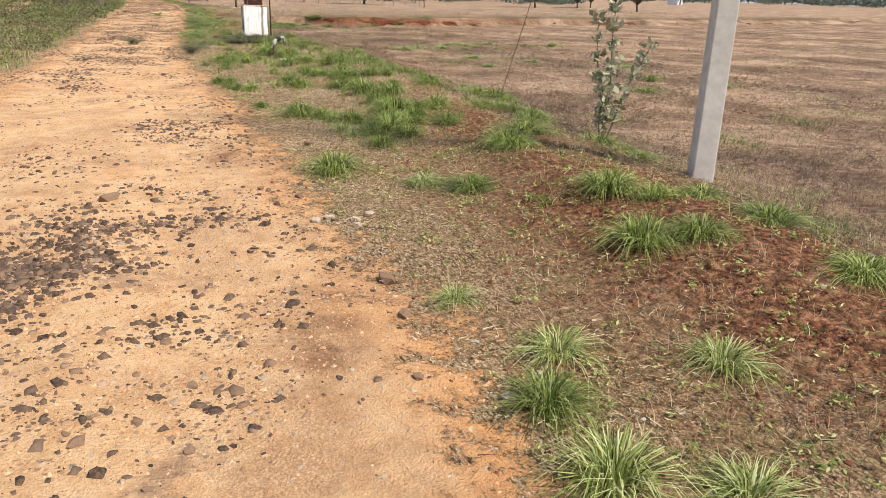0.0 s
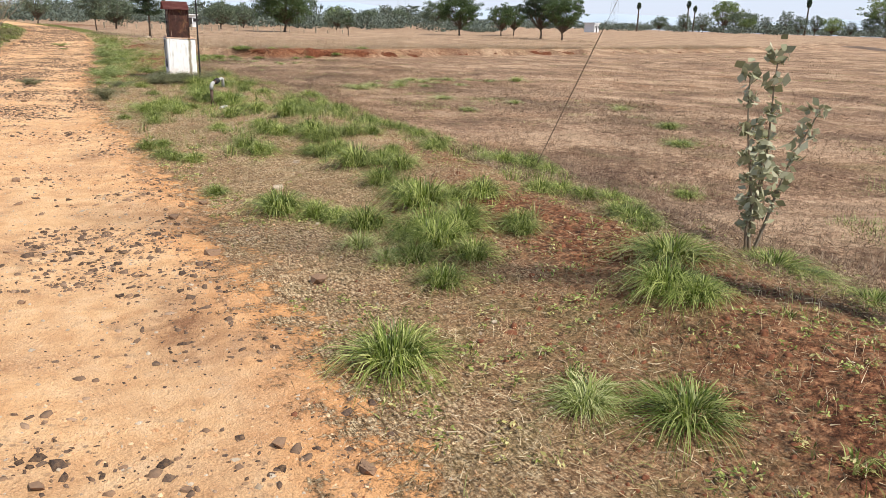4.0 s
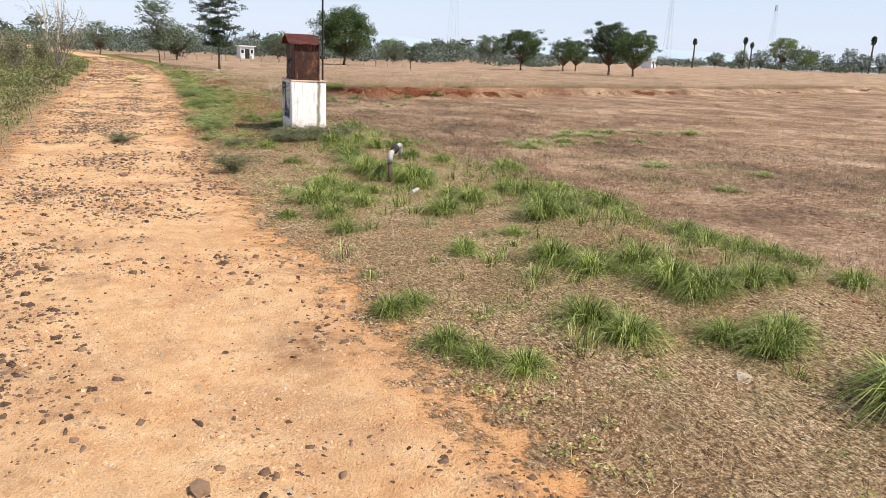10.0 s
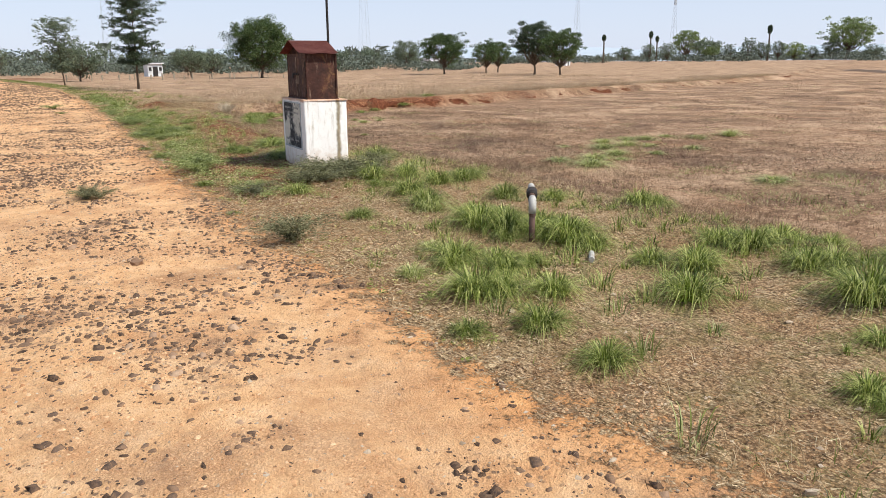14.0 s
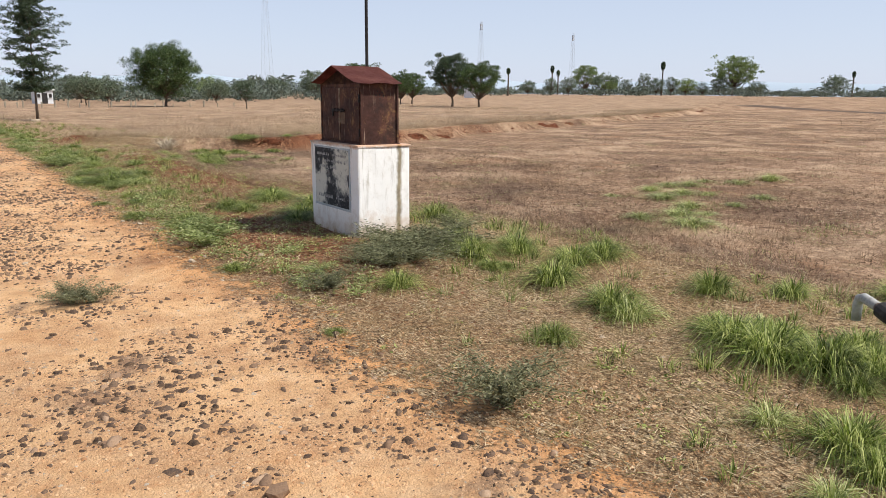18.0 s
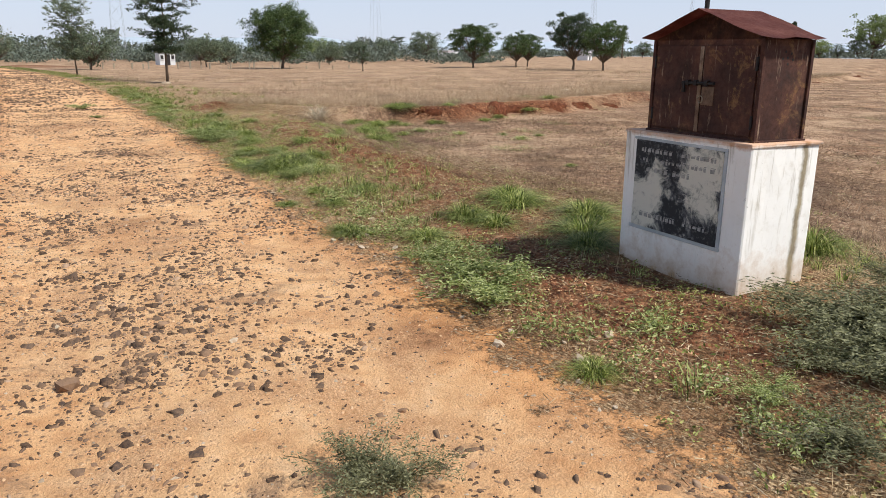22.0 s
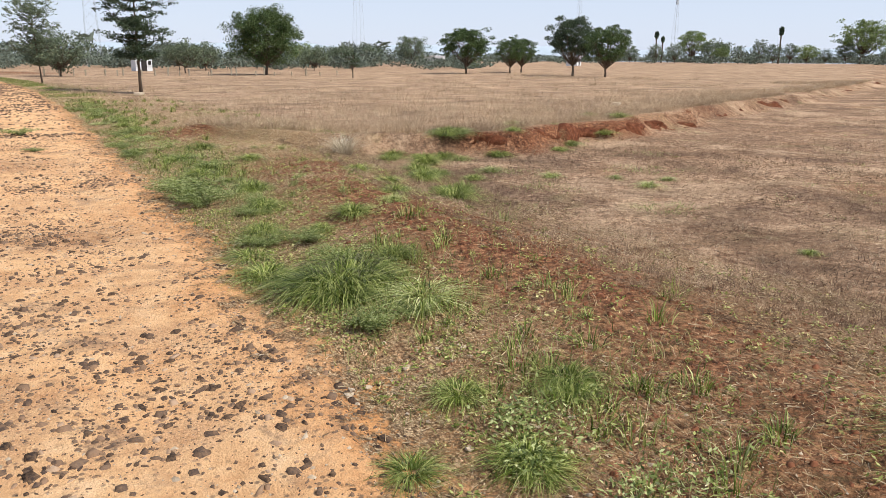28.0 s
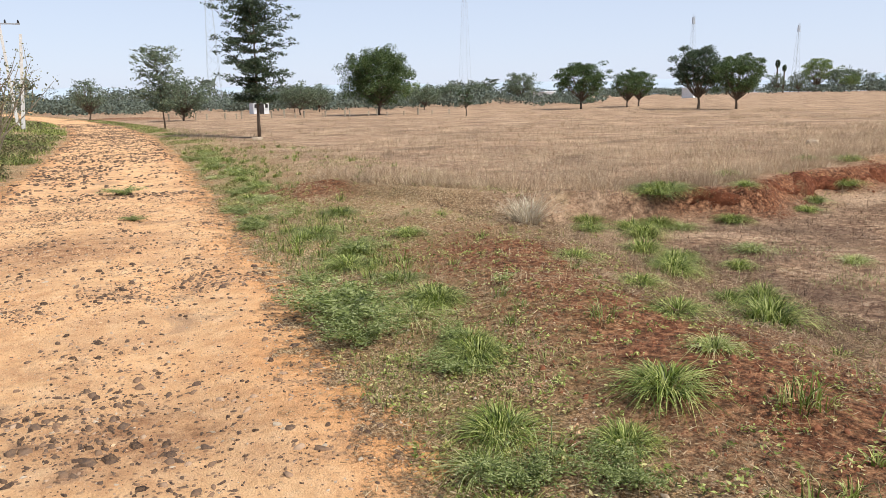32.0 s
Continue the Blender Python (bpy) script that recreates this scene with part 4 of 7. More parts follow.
    for sx in (-1, 1):
        bm = bmesh.new()
        vs = [bm.verts.new(p) for p in ((sx * w, -d, h), (sx * w, d, h), (sx * w, -0.02, h + rise * 0.96))]
        bm.faces.new(vs if sx > 0 else vs[::-1])
        bmesh.ops.solidify(bm, geom=bm.faces[:], thickness=0.005)
        part("gable_plate", bm, M_RUST, c)


build_meter_box()


def build_mast():
    x, y = 3.55, 20.3
    z = gz(x, y)
    t = thing("service_mast", x, y, z, "thin dark steel service mast behind the cabinet", "mast")
    part("tube", tube(bmesh.new(), [(0, 0, -0.1), (0, 0, 2.4), (0.02, 0, 4.6)], [0.019, 0.018, 0.016], 10), M_DARK, t)
    bm = tube(bmesh.new(), [(0.02, 0, 4.6), (0.02, 0.0, 4.72), (-0.05, 0, 4.78), (-0.1, 0, 4.72)], [0.016] * 4, 10)
    part("weather_head", bm, M_DARK, t)
    part("clamp", box(bmesh.new(), -0.045, -0.045, 1.3, 0.045, 0.045, 1.36, 0.005), M_DARK, t)


build_mast()


def build_standpipe():
    x, y = 2.89, 14.11
    z = gz(x, y) - 0.08
    t = thing("irrigation_standpipe", x, y, z, "brown irrigation standpipe with white elbow and black valve", "standpipe", rz=-124)
    part("riser", tube(bmesh.new(), [(0, 0, -0.05), (0, 0, 0.35)], [0.025, 0.025], 14), M_PIPE, t, smooth=True)
    part("elbow", tube(bmesh.new(), [(0, 0, 0.315), (0, 0, 0.365), (-0.012, 0, 0.395), (-0.04, 0, 0.412), (-0.08, 0, 0.42)], [0.031, 0.031, 0.032, 0.031, 0.03], 14), M_WHITE, t, smooth=True)
    part("nipple", tube(bmesh.new(), [(-0.07, 0, 0.418), (-0.3, 0, 0.455)], [0.025, 0.025], 12), M_PIPE, t, smooth=True)
    part("valve", tube(bmesh.new(), [(-0.15, 0, 0.43), (-0.165, 0, 0.433), (-0.245, 0, 0.447), (-0.26, 0, 0.45)], [0.03, 0.046, 0.046, 0.03], 14), M_DARK, t)
    part("outlet", tube(bmesh.new(), [(-0.28, 0, 0.452), (-0.40, 0, 0.468), (-0.435, 0, 0.455), (-0.45, 0, 0.42), (-0.45, 0, 0.33)], [0.027, 0.027, 0.027, 0.026, 0.025], 14), M_WHITE, t, smooth=True)
    part("coupling", tube(bmesh.new(), [(0, 0, 0.29), (0, 0, 0.325)], [0.029, 0.029], 12), M_PIPE, t)
    for x, y, rz, ln in ((2.97, 13.47, 50, 0.2),):
        bm = tube(bmesh.new(), [(-ln / 2, 0, 0), (ln / 2, 0, 0)], [0.022, 0.022], 10)
        ob = part("pipe_offcut", bm, M_WHITE)
        ob.matrix_world = pose(x, y, gz(x, y) + 0.02, 0, 0, rz)
        tagged(ob, "short grey plastic pipe offcut lying in the grass", "pipe")


build_standpipe()


def build_concrete_pole():
    x, y = 4.78, 2.62
    t = thing("concrete_pole", x, y, gz(x, y), "square precast grey concrete pole standing on the verge", "pole", rz=-22)
    bm = box(bmesh.new(), -0.085, -0.085, -0.2, 0.085, 0.085, 7.5, 0.012)
    for v in bm.verts:
        if v.co.z > 3:
            v.co.x *= 0.7
            v.co.y *= 0.7
    part("shaft", bm, M_CONCRETE, t)
    part("crossarm", box(bmesh.new(), -0.6, -0.03, 7.1, 0.6, 0.03, 7.17, 0.005), M_STEEL, t)
    for k in (-0.5, 0.0, 0.5):
        part("insulator", tube(bmesh.new(), [(k, 0, 7.17), (k, 0, 7.2), (k, 0, 7.24), (k, 0, 7.3)], [0.02, 0.045, 0.03, 0.02], 10), M_WHITE, t)
    a = Vector((5.2, 7.6, gz(5.2, 7.6)))
    w = thing("stay_wire", *a, "thin rusty stay wire running up to the concrete pole", "wire")
    d = Vector((x, y, 6.6)) - a
    part("strand", tube(bmesh.new(), [d * 0.22, d], [0.0016, 0.0016], 6), M_TWIG, w)
    part("stay_rod", tube(bmesh.new(), [d * -0.03, d * 0.225], [0.0042, 0.0042], 8), M_TWIG, w)


build_concrete_pole()

# ---- grass tufts ----


def tuft_mesh(name, count, spread, material, seed, droop=1.7):
    """A tuft of unit height: arched blades rising from a small crown."""
    r = np.random.default_rng(seed)
    a, q = r.uniform(0, 6.283, count), np.sqrt(r.uniform(0, 1, count))
    base = np.stack([np.cos(a) * q * spread * 0.42, np.sin(a) * q * spread * 0.42, np.full(count, -0.03)], 1)
    h = r.uniform(0.55, 1.2, count) * (1 - 0.2 * q)
    v, f = blades(base, h, r.uniform(0.45, 1.75, count) * (0.4 + 0.6 * q), r.uniform(0.015, 0.034, count), a + r.normal(0, 0.6, count), 3, droop, r)
    return np_mesh(name, v, f, material, True)


TUFT = {
    "g": [tuft_mesh("grass_tuft", 480, 1.0, M_GRASS, s) for s in (1, 2, 3, 4)],
    "l": [tuft_mesh("grass_tuft", 300, 0.9, M_LIGHTGRASS, s) for s in (5, 6, 7)],
    "p": [tuft_mesh("dry_grass_tuft", 190, 0.6, M_BLEACHED, s, 0.3) for s in (8, 9)],
}


def feathery_mesh(name, stems, material, seed, leaf):
    """A low spreading herb: thin stems with rows of small leaflets, unit height and about unit radius."""
    r = np.random.default_rng(seed)
    out = []
    for _ in range(stems):
        t, reach, top = r.uniform(0, 6.283), r.uniform(0.25, 1.05), r.uniform(0.45, 1.0)
        k = np.linspace(0.1, 1, 9)
        bend = r.normal(0, 0.25)
        ang = t + bend * k
        p = np.stack([np.cos(ang) * reach * k, np.sin(ang) * reach * k, top * (k ** 0.7) * (1 - 0.35 * k)], 1)
        stalk = np.repeat(p, 13, 0) + r.normal(0, 0.065, (117, 3))
        out.append(leaves(stalk, leaf, r, 0.55, 0.3))
        b, w = p[:-1], np.array([0, 0, 0.007])
        v = np.stack([p[:-1] - w, p[1:] - w, p[1:] + w, p[:-1] + w], 1).reshape(-1, 3)
        out.append((v, np.arange(len(v)).reshape(-1, 4)))
    return np_mesh(name, *joined(out), material, True)


TUFT["f"] = [feathery_mesh("feathery_herb", 26, M_FEATHER, s, 0.042) for s in (11, 12, 13)]
TUFT["d"] = [feathery_mesh("grey_shrub", 34, M_SHRUB, s, 0.034) for s in (14, 15)]
KINDS = {
    "g": ("grass_tuft", "arching green grass tuft growing on the verge", "grass", "grass tufts"),
    "l": ("grass_tuft", "pale yellow-green grass tuft on the dry verge", "grass", "pale grass tufts"),
    "p": ("dry_grass_tuft", "tall bleached dry grass tuft", "grass", "dry grass tufts"),
    "f": ("feathery_herb", "low spreading herb with fine feathery green leaves", "herb", "feathery herbs"),
    "d": ("grey_shrub", "low grey-green twiggy shrub", "shrub", "grey shrubs"),
}


def companion(x, y, r, h):
    """A smaller tuft crowding a large one."""
    a = random.uniform(0, 6.283)
    px, py, s = x + 1.1 * r * math.cos(a), y + 1.1 * r * math.sin(a), random.uniform(0.6, 0.9)
    ob = new("grass_tuft", random.choice(TUFT["g"] + TUFT["l"][:1]))
    ob.matrix_world = pose(px, py, gz(px, py), 0, 0, random.uniform(0, 360)) @ Matrix.Diagonal((r * 1.45 * s, r * 1.45 * s, h * s, 1))
    tagged(ob, "small arching green grass tuft crowding larger ones", "grass", "grass tufts")


def plant(text):
    """Rows of x, y, radius, height and kind."""
    for row in text.split("|"):
        x, y, r, h, k = row.split()
        x, y, r, h = float(x), float(y), float(r), float(h)
        name, label, cat, group = KINDS[k]
        ob = new(name, random.choice(TUFT[k]))
        r = min(r, 0.3) if k in "gl" else r
        wide = r * {"g": 1.3, "l": 1.3, "p": 1.2, "f": 1.3, "d": 1.6}[k]
        s = Matrix.Diagonal((wide, wide, h * (1.0 if k in "gl" else 1.02 if k == "p" else 1.05), 1))
        ob.matrix_world = pose(x, y, gz(x, y), 0, 0, random.uniform(0, 360)) @ s
        tagged(ob, label, cat, group)
        if k == "g" and 3.5 < y < 19 and 2.2 < x < 5.2 and random.random() < 0.3:
            companion(x, y, r, h)


plant("""2.36 0.37 0.15 0.21 l | 2.14 0.02 0.15 0.22 g | 2.12 -0.46 0.18 0.34 l | 2.47 -0.66 0.16 0.15 l | 2.92 0.03 0.15 0.19 l | 3.65 2.13 0.21 0.27 g | 3.81 1.83 0.11 0.19 g | 3.32 1.22 0.19 0.29 g
| 3.60 1.09 0.16 0.23 g | 4.17 1.83 0.16 0.16 g | 2.15 1.03 0.11 0.16 l | 4.21 1.25 0.22 0.18 g | 4.06 0.43 0.19 0.16 g | 2.96 2.89 0.19 0.21 g | 2.63 3.11 0.13 0.17 l | 3.58 3.75 0.17 0.30 g
| 2.11 3.84 0.21 0.32 g""")
plant("""2.70 3.18 0.14 0.15 l | 3.98 4.16 0.24 0.25 g | 3.67 3.70 0.16 0.16 g | 4.65 4.00 0.23 0.23 g | 4.72 3.38 0.16 0.18 g""")
plant("""-0.08 18.31 0.17 0.2 d | 0.05 18.25 0.14 0.17 d""")
plant("""2.72 18.34 0.33 0.3 d | 1.26 15.23 0.23 0.35 d | 1.45 19.87 0.38 0.31 f | 3.04 21.91 0.25 0.28 g | 2.48 21.43 0.17 0.20 g | 2.70 20.47 0.21 0.24 g | 4.76 28.62 0.18 0.31 g | 1.95 25.55 0.2 0.2 d
| 1.14 16.70 0.06 0.06 g | 1.65 17.72 0.23 0.19 d""")
plant("""3.14 22.22 0.27 0.25 g | 2.43 21.71 0.17 0.22 g | 3.35 21.27 0.34 0.27 g | 2.96 20.83 0.30 0.24 g | 1.31 21.77 0.16 0.12 g | 1.47 20.77 0.20 0.20 f | 1.26 18.70 0.11 0.13 g | 1.96 25.42 0.28 0.27 g
| 1.75 25.20 0.2 0.24 g | 2.05 25.75 0.26 0.24 g | 4.29 28.10 0.23 0.37 g""")
plant("""2.39 21.84 0.18 0.30 g | 1.26 21.89 0.13 0.18 g | 1.75 21.34 0.19 0.13 g | 1.66 23.70 0.12 0.14 g | 2.11 23.43 0.12 0.10 g | 1.20 23.28 0.11 0.09 g | 1.62 23.04 0.12 0.09 g | 1.70 25.44 0.3 0.28 g""")
plant("""2.17 23.54 0.13 0.13 g | 1.63 23.13 0.14 0.13 g | 2.38 29.31 0.20 0.26 g | 2.14 28.13 0.17 0.23 g | 2.66 27.16 0.20 0.20 g | 3.64 28.25 0.19 0.19 g | 4.88 29.79 0.19 0.31 g | 4.45 28.66 0.14 0.20 g
| 1.67 29.20 0.41 0.31 f | 6.74 32.40 0.30 0.25 g | 4.65 32.05 0.32 0.45 p""")
plant("""2.19 28.35 0.15 0.20 g | 2.36 29.48 0.21 0.25 g | 1.86 27.29 0.18 0.23 g | 2.23 26.87 0.13 0.17 g | 3.22 27.45 0.13 0.16 l | 2.31 31.29 0.19 0.22 g | 1.69 29.62 0.32 0.28 f | 1.69 28.77 0.26 0.24 f
| 1.76 26.87 0.20 0.16 f | 2.05 26.69 0.18 0.16 f | 3.92 29.93 0.17 0.20 g | 3.07 31.88 0.18 0.18 g | 2.83 33.81 0.22 0.22 g | 4.67 29.55 0.15 0.20 g | 5.19 30.62 0.21 0.30 g | 6.98 32.47 0.31 0.23 g
| 5.30 31.75 0.20 0.20 g | 3.89 28.98 0.17 0.17 g | 1.69 33.40 0.17 0.17 g | 4.69 32.35 0.27 0.41 p | 5.61 29.73 0.14 0.17 g | 12.66 34.36 0.24 0.24 g""")
plant("""8.01 32.12 0.16 0.16 g | 8.94 31.93 0.17 0.17 g | 0.23 37.62 0.30 0.18 f | 0.36 34.72 0.16 0.09 f""")
plant("""9.31 20.63 0.2 0.2 l | 10.11 20.87 0.22 0.2 l | 8.73 19.93 0.28 0.22 l | 10.46 20.68 0.2 0.2 l | 9.42 20.06 0.24 0.22 l | 11.34 20.97 0.16 0.14 l | 9.69 19.78 0.14 0.16 l | 11.76 20.50 0.22 0.2 l
| 12.60 20.37 0.24 0.28 l | 8.36 19.20 0.24 0.22 l | 7.42 18.68 0.26 0.26 l | 6.92 18.14 0.28 0.26 l | 6.91 18.94 0.2 0.18 l | 8.01 18.65 0.15 0.12 l | 8.97 18.85 0.15 0.13 l | 10.07 19.04 0.2 0.16 l
| 8.35 20.67 0.13 0.1 l""")
plant("""7.42 28.18 0.15 0.18 l | 7.98 28.36 0.12 0.12 l | 4.64 29.51 0.2 0.28 g | 6.52 31.61 0.2 0.2 l | 7.44 28.85 0.12 0.12 l | 5.26 30.13 0.18 0.25 g | 8.00 15.76 0.25 0.18 l | 7.54 13.68 0.2 0.16 l
| 9.78 10.63 0.2 0.22 g | 8.70 9.18 0.22 0.18 g | 10.87 13.26 0.22 0.18 l | 6.35 6.53 0.13 0.13 g | 10.66 9.48 0.18 0.15 l | 9.13 14.62 0.17 0.15 l""")
plant("""5.75 31.33 0.22 0.34 g | 5.95 31.85 0.2 0.26 g | 5.74 32.48 0.2 0.2 g | 6.27 30.25 0.18 0.18 l | 6.9 32.6 0.22 0.22 g | 8.9 33.4 0.16 0.2 g | 12.2 34.9 0.2 0.22 g | 6.74 29.41 0.16 0.16 l""")
plant("""6.04 24.88 0.08 0.08 g""")
# more low shrubs round the plinth's foot, and grass along the bank
plant("""3.15 18.1 0.24 0.25 d | 2.35 17.95 0.2 0.2 d | 3.55 18.55 0.22 0.25 d | 1.5 20.3 0.35 0.28 f | 6.4 31.9 0.22 0.25 g | 7.4 31.7 0.2 0.2 g | 9.6 32.4 0.2 0.2 g | 11.0 33.0 0.2 0.22 g""")
# the large grey twiggy bush before the plinth, and herbs at the road's edge
plant("""2.55 17.95 0.34 0.3 d | 2.85 18.2 0.36 0.34 d | 2.3 18.15 0.22 0.18 d | 2.65 18.35 0.33 0.28 d | 3.05 18.0 0.22 0.2 f | 1.75 18.1 0.16 0.12 f""")
plant("""1.95 24.75 0.16 0.1 f | 1.8 25.43 0.3 0.33 g | 1.5 26.05 0.2 0.18 g | 2.38 25.75 0.16 0.18 g""")
# the ridge of tufts from the concrete pole to the plinth
plant("""2.25 6.60 0.20 0.36 g | 2.25 6.87 0.12 0.20 g | 2.48 6.34 0.14 0.26 g | 2.58 6.17 0.12 0.22 g | 2.72 5.94 0.19 0.32 g | 2.51 5.45 0.13 0.23 l | 3.28 6.16 0.24 0.42 g | 3.28 6.54 0.18 0.32 g | 3.29 7.10 0.18 0.31 g | 3.60 7.40 0.17 0.30 g
| 3.36 8.00 0.25 0.42 g | 3.23 8.72 0.17 0.30 g | 4.40 8.33 0.18 0.30 g | 4.97 7.86 0.18 0.30 g | 5.21 7.75 0.20 0.35 g | 5.26 7.43 0.14 0.24 g | 3.73 6.04 0.18 0.31 g | 3.35 5.58 0.15 0.27 g | 3.59 5.25 0.13 0.24 g | 3.03 5.53 0.20 0.34 g""")
plant("""2.85 5.51 0.12 0.22 g | 2.98 5.24 0.19 0.32 g | 2.73 5.04 0.14 0.24 g | 3.07 4.91 0.14 0.26 g | 2.72 4.61 0.14 0.24 g | 2.57 5.10 0.11 0.18 l | 4.34 6.15 0.13 0.23 g | 4.52 6.08 0.13 0.23 g | 4.64 5.90 0.13 0.23 g | 4.87 5.86 0.13 0.24 g
| 4.56 5.38 0.12 0.22 g | 4.48 5.10 0.15 0.27 g | 4.38 4.84 0.11 0.19 g | 1.91 7.47 0.11 0.16 g | 3.81 8.16 0.11 0.19 g | 1.54 9.97 0.13 0.23 g | 1.72 10.06 0.11 0.20 g | 1.66 9.39 0.13 0.23 g | 1.75 9.15 0.11 0.18 g | 1.92 8.98 0.12 0.22 g""")
plant("""2.54 9.40 0.17 0.30 g | 2.64 9.14 0.17 0.28 g | 3.16 8.97 0.13 0.23 g | 3.02 10.58 0.21 0.38 g | 3.13 10.24 0.18 0.31 g | 3.49 10.20 0.21 0.36 g | 3.43 9.76 0.20 0.34 g | 3.52 9.54 0.17 0.30 g | 3.81 9.46 0.15 0.27 g | 4.05 9.45 0.13 0.24 g
| 4.53 10.96 0.17 0.30 g | 4.47 10.61 0.17 0.28 g | 4.57 10.34 0.15 0.28 g | 4.71 10.19 0.15 0.28 g | 4.78 9.97 0.13 0.23 g | 3.59 11.77 0.23 0.41 g | 3.83 11.77 0.14 0.26 g | 4.47 12.06 0.19 0.34 g | 2.50 11.07 0.12 0.22 g | 3.11 11.39 0.11 0.16 g""")
plant("""1.79 11.96 0.13 0.23 g | 4.63 9.36 0.14 0.26 g | 4.39 11.67 0.12 0.22 g | 2.00 13.84 0.13 0.24 g | 1.80 13.20 0.20 0.35 g | 1.93 13.09 0.15 0.28 g | 2.14 14.01 0.19 0.32 g | 2.51 13.59 0.11 0.20 g | 1.83 12.54 0.15 0.28 g | 1.45 12.70 0.11 0.16 g
| 2.22 12.94 0.15 0.28 g | 2.82 14.78 0.22 0.39 g | 2.93 14.51 0.21 0.38 g | 3.29 14.51 0.17 0.30 g | 3.17 13.97 0.23 0.41 g | 3.17 13.69 0.14 0.26 g | 4.77 14.88 0.20 0.35 g | 3.25 13.16 0.14 0.24 g | 3.37 12.85 0.19 0.32 g | 2.92 12.48 0.19 0.32 g""")
plant("""4.08 12.97 0.20 0.35 g | 3.91 12.38 0.17 0.28 g | 2.10 15.73 0.12 0.20 g | 4.76 12.78 0.13 0.24 g | 4.49 13.03 0.17 0.28 g | 3.93 19.45 0.22 0.39 g | 3.10 17.77 0.21 0.36 g | 3.24 18.24 0.19 0.32 g | 2.97 17.35 0.11 0.19 g | 3.49 17.57 0.18 0.31 g
| 3.10 16.74 0.21 0.36 g | 3.62 17.02 0.20 0.35 g | 3.94 16.98 0.18 0.31 g | 2.92 15.99 0.21 0.36 g | 2.01 17.29 0.15 0.27 g | 3.73 15.75 0.18 0.31 g | 2.93 15.06 0.21 0.36 g | 4.03 15.31 0.15 0.27 g | 3.14 14.87 0.17 0.30 g | 3.10 14.33 0.15 0.28 g""")
plant("""2.77 14.28 0.11 0.20 g | 3.26 14.15 0.17 0.28 g | 4.84 14.73 0.17 0.28 g | 2.31 13.73 0.17 0.28 g | 2.27 13.54 0.14 0.24 g | 1.68 13.86 0.11 0.20 l | 1.86 13.36 0.11 0.18 g | 2.10 14.35 0.11 0.16 l""")
# a green strip of herbs and tufts along the road's edge
strip = random.Random(77)
for k in range(40):
    y = 24.5 + 0.55 * k + strip.uniform(-0.3, 0.3)
    x = float(right_edge(y)) + strip.uniform(0.15, 0.95)
    plant("%.2f %.2f %.2f %.2f %s" % (x, y, strip.uniform(0.14, 0.26), strip.uniform(0.1, 0.2), strip.choice("fffgl")))

# ---- trees ----


def limb_points(r, start, direction, length, steps, wander, lift=0.0):
    p, d, pts = np.array(start, float), np.array(direction, float), [np.array(start, float)]
    for _ in range(steps):
        d = d + r.normal(0, wander, 3) + np.array([0, 0, lift])
        d /= np.linalg.norm(d)
        p = p + d * length / steps
        pts.append(p.copy())
    return pts


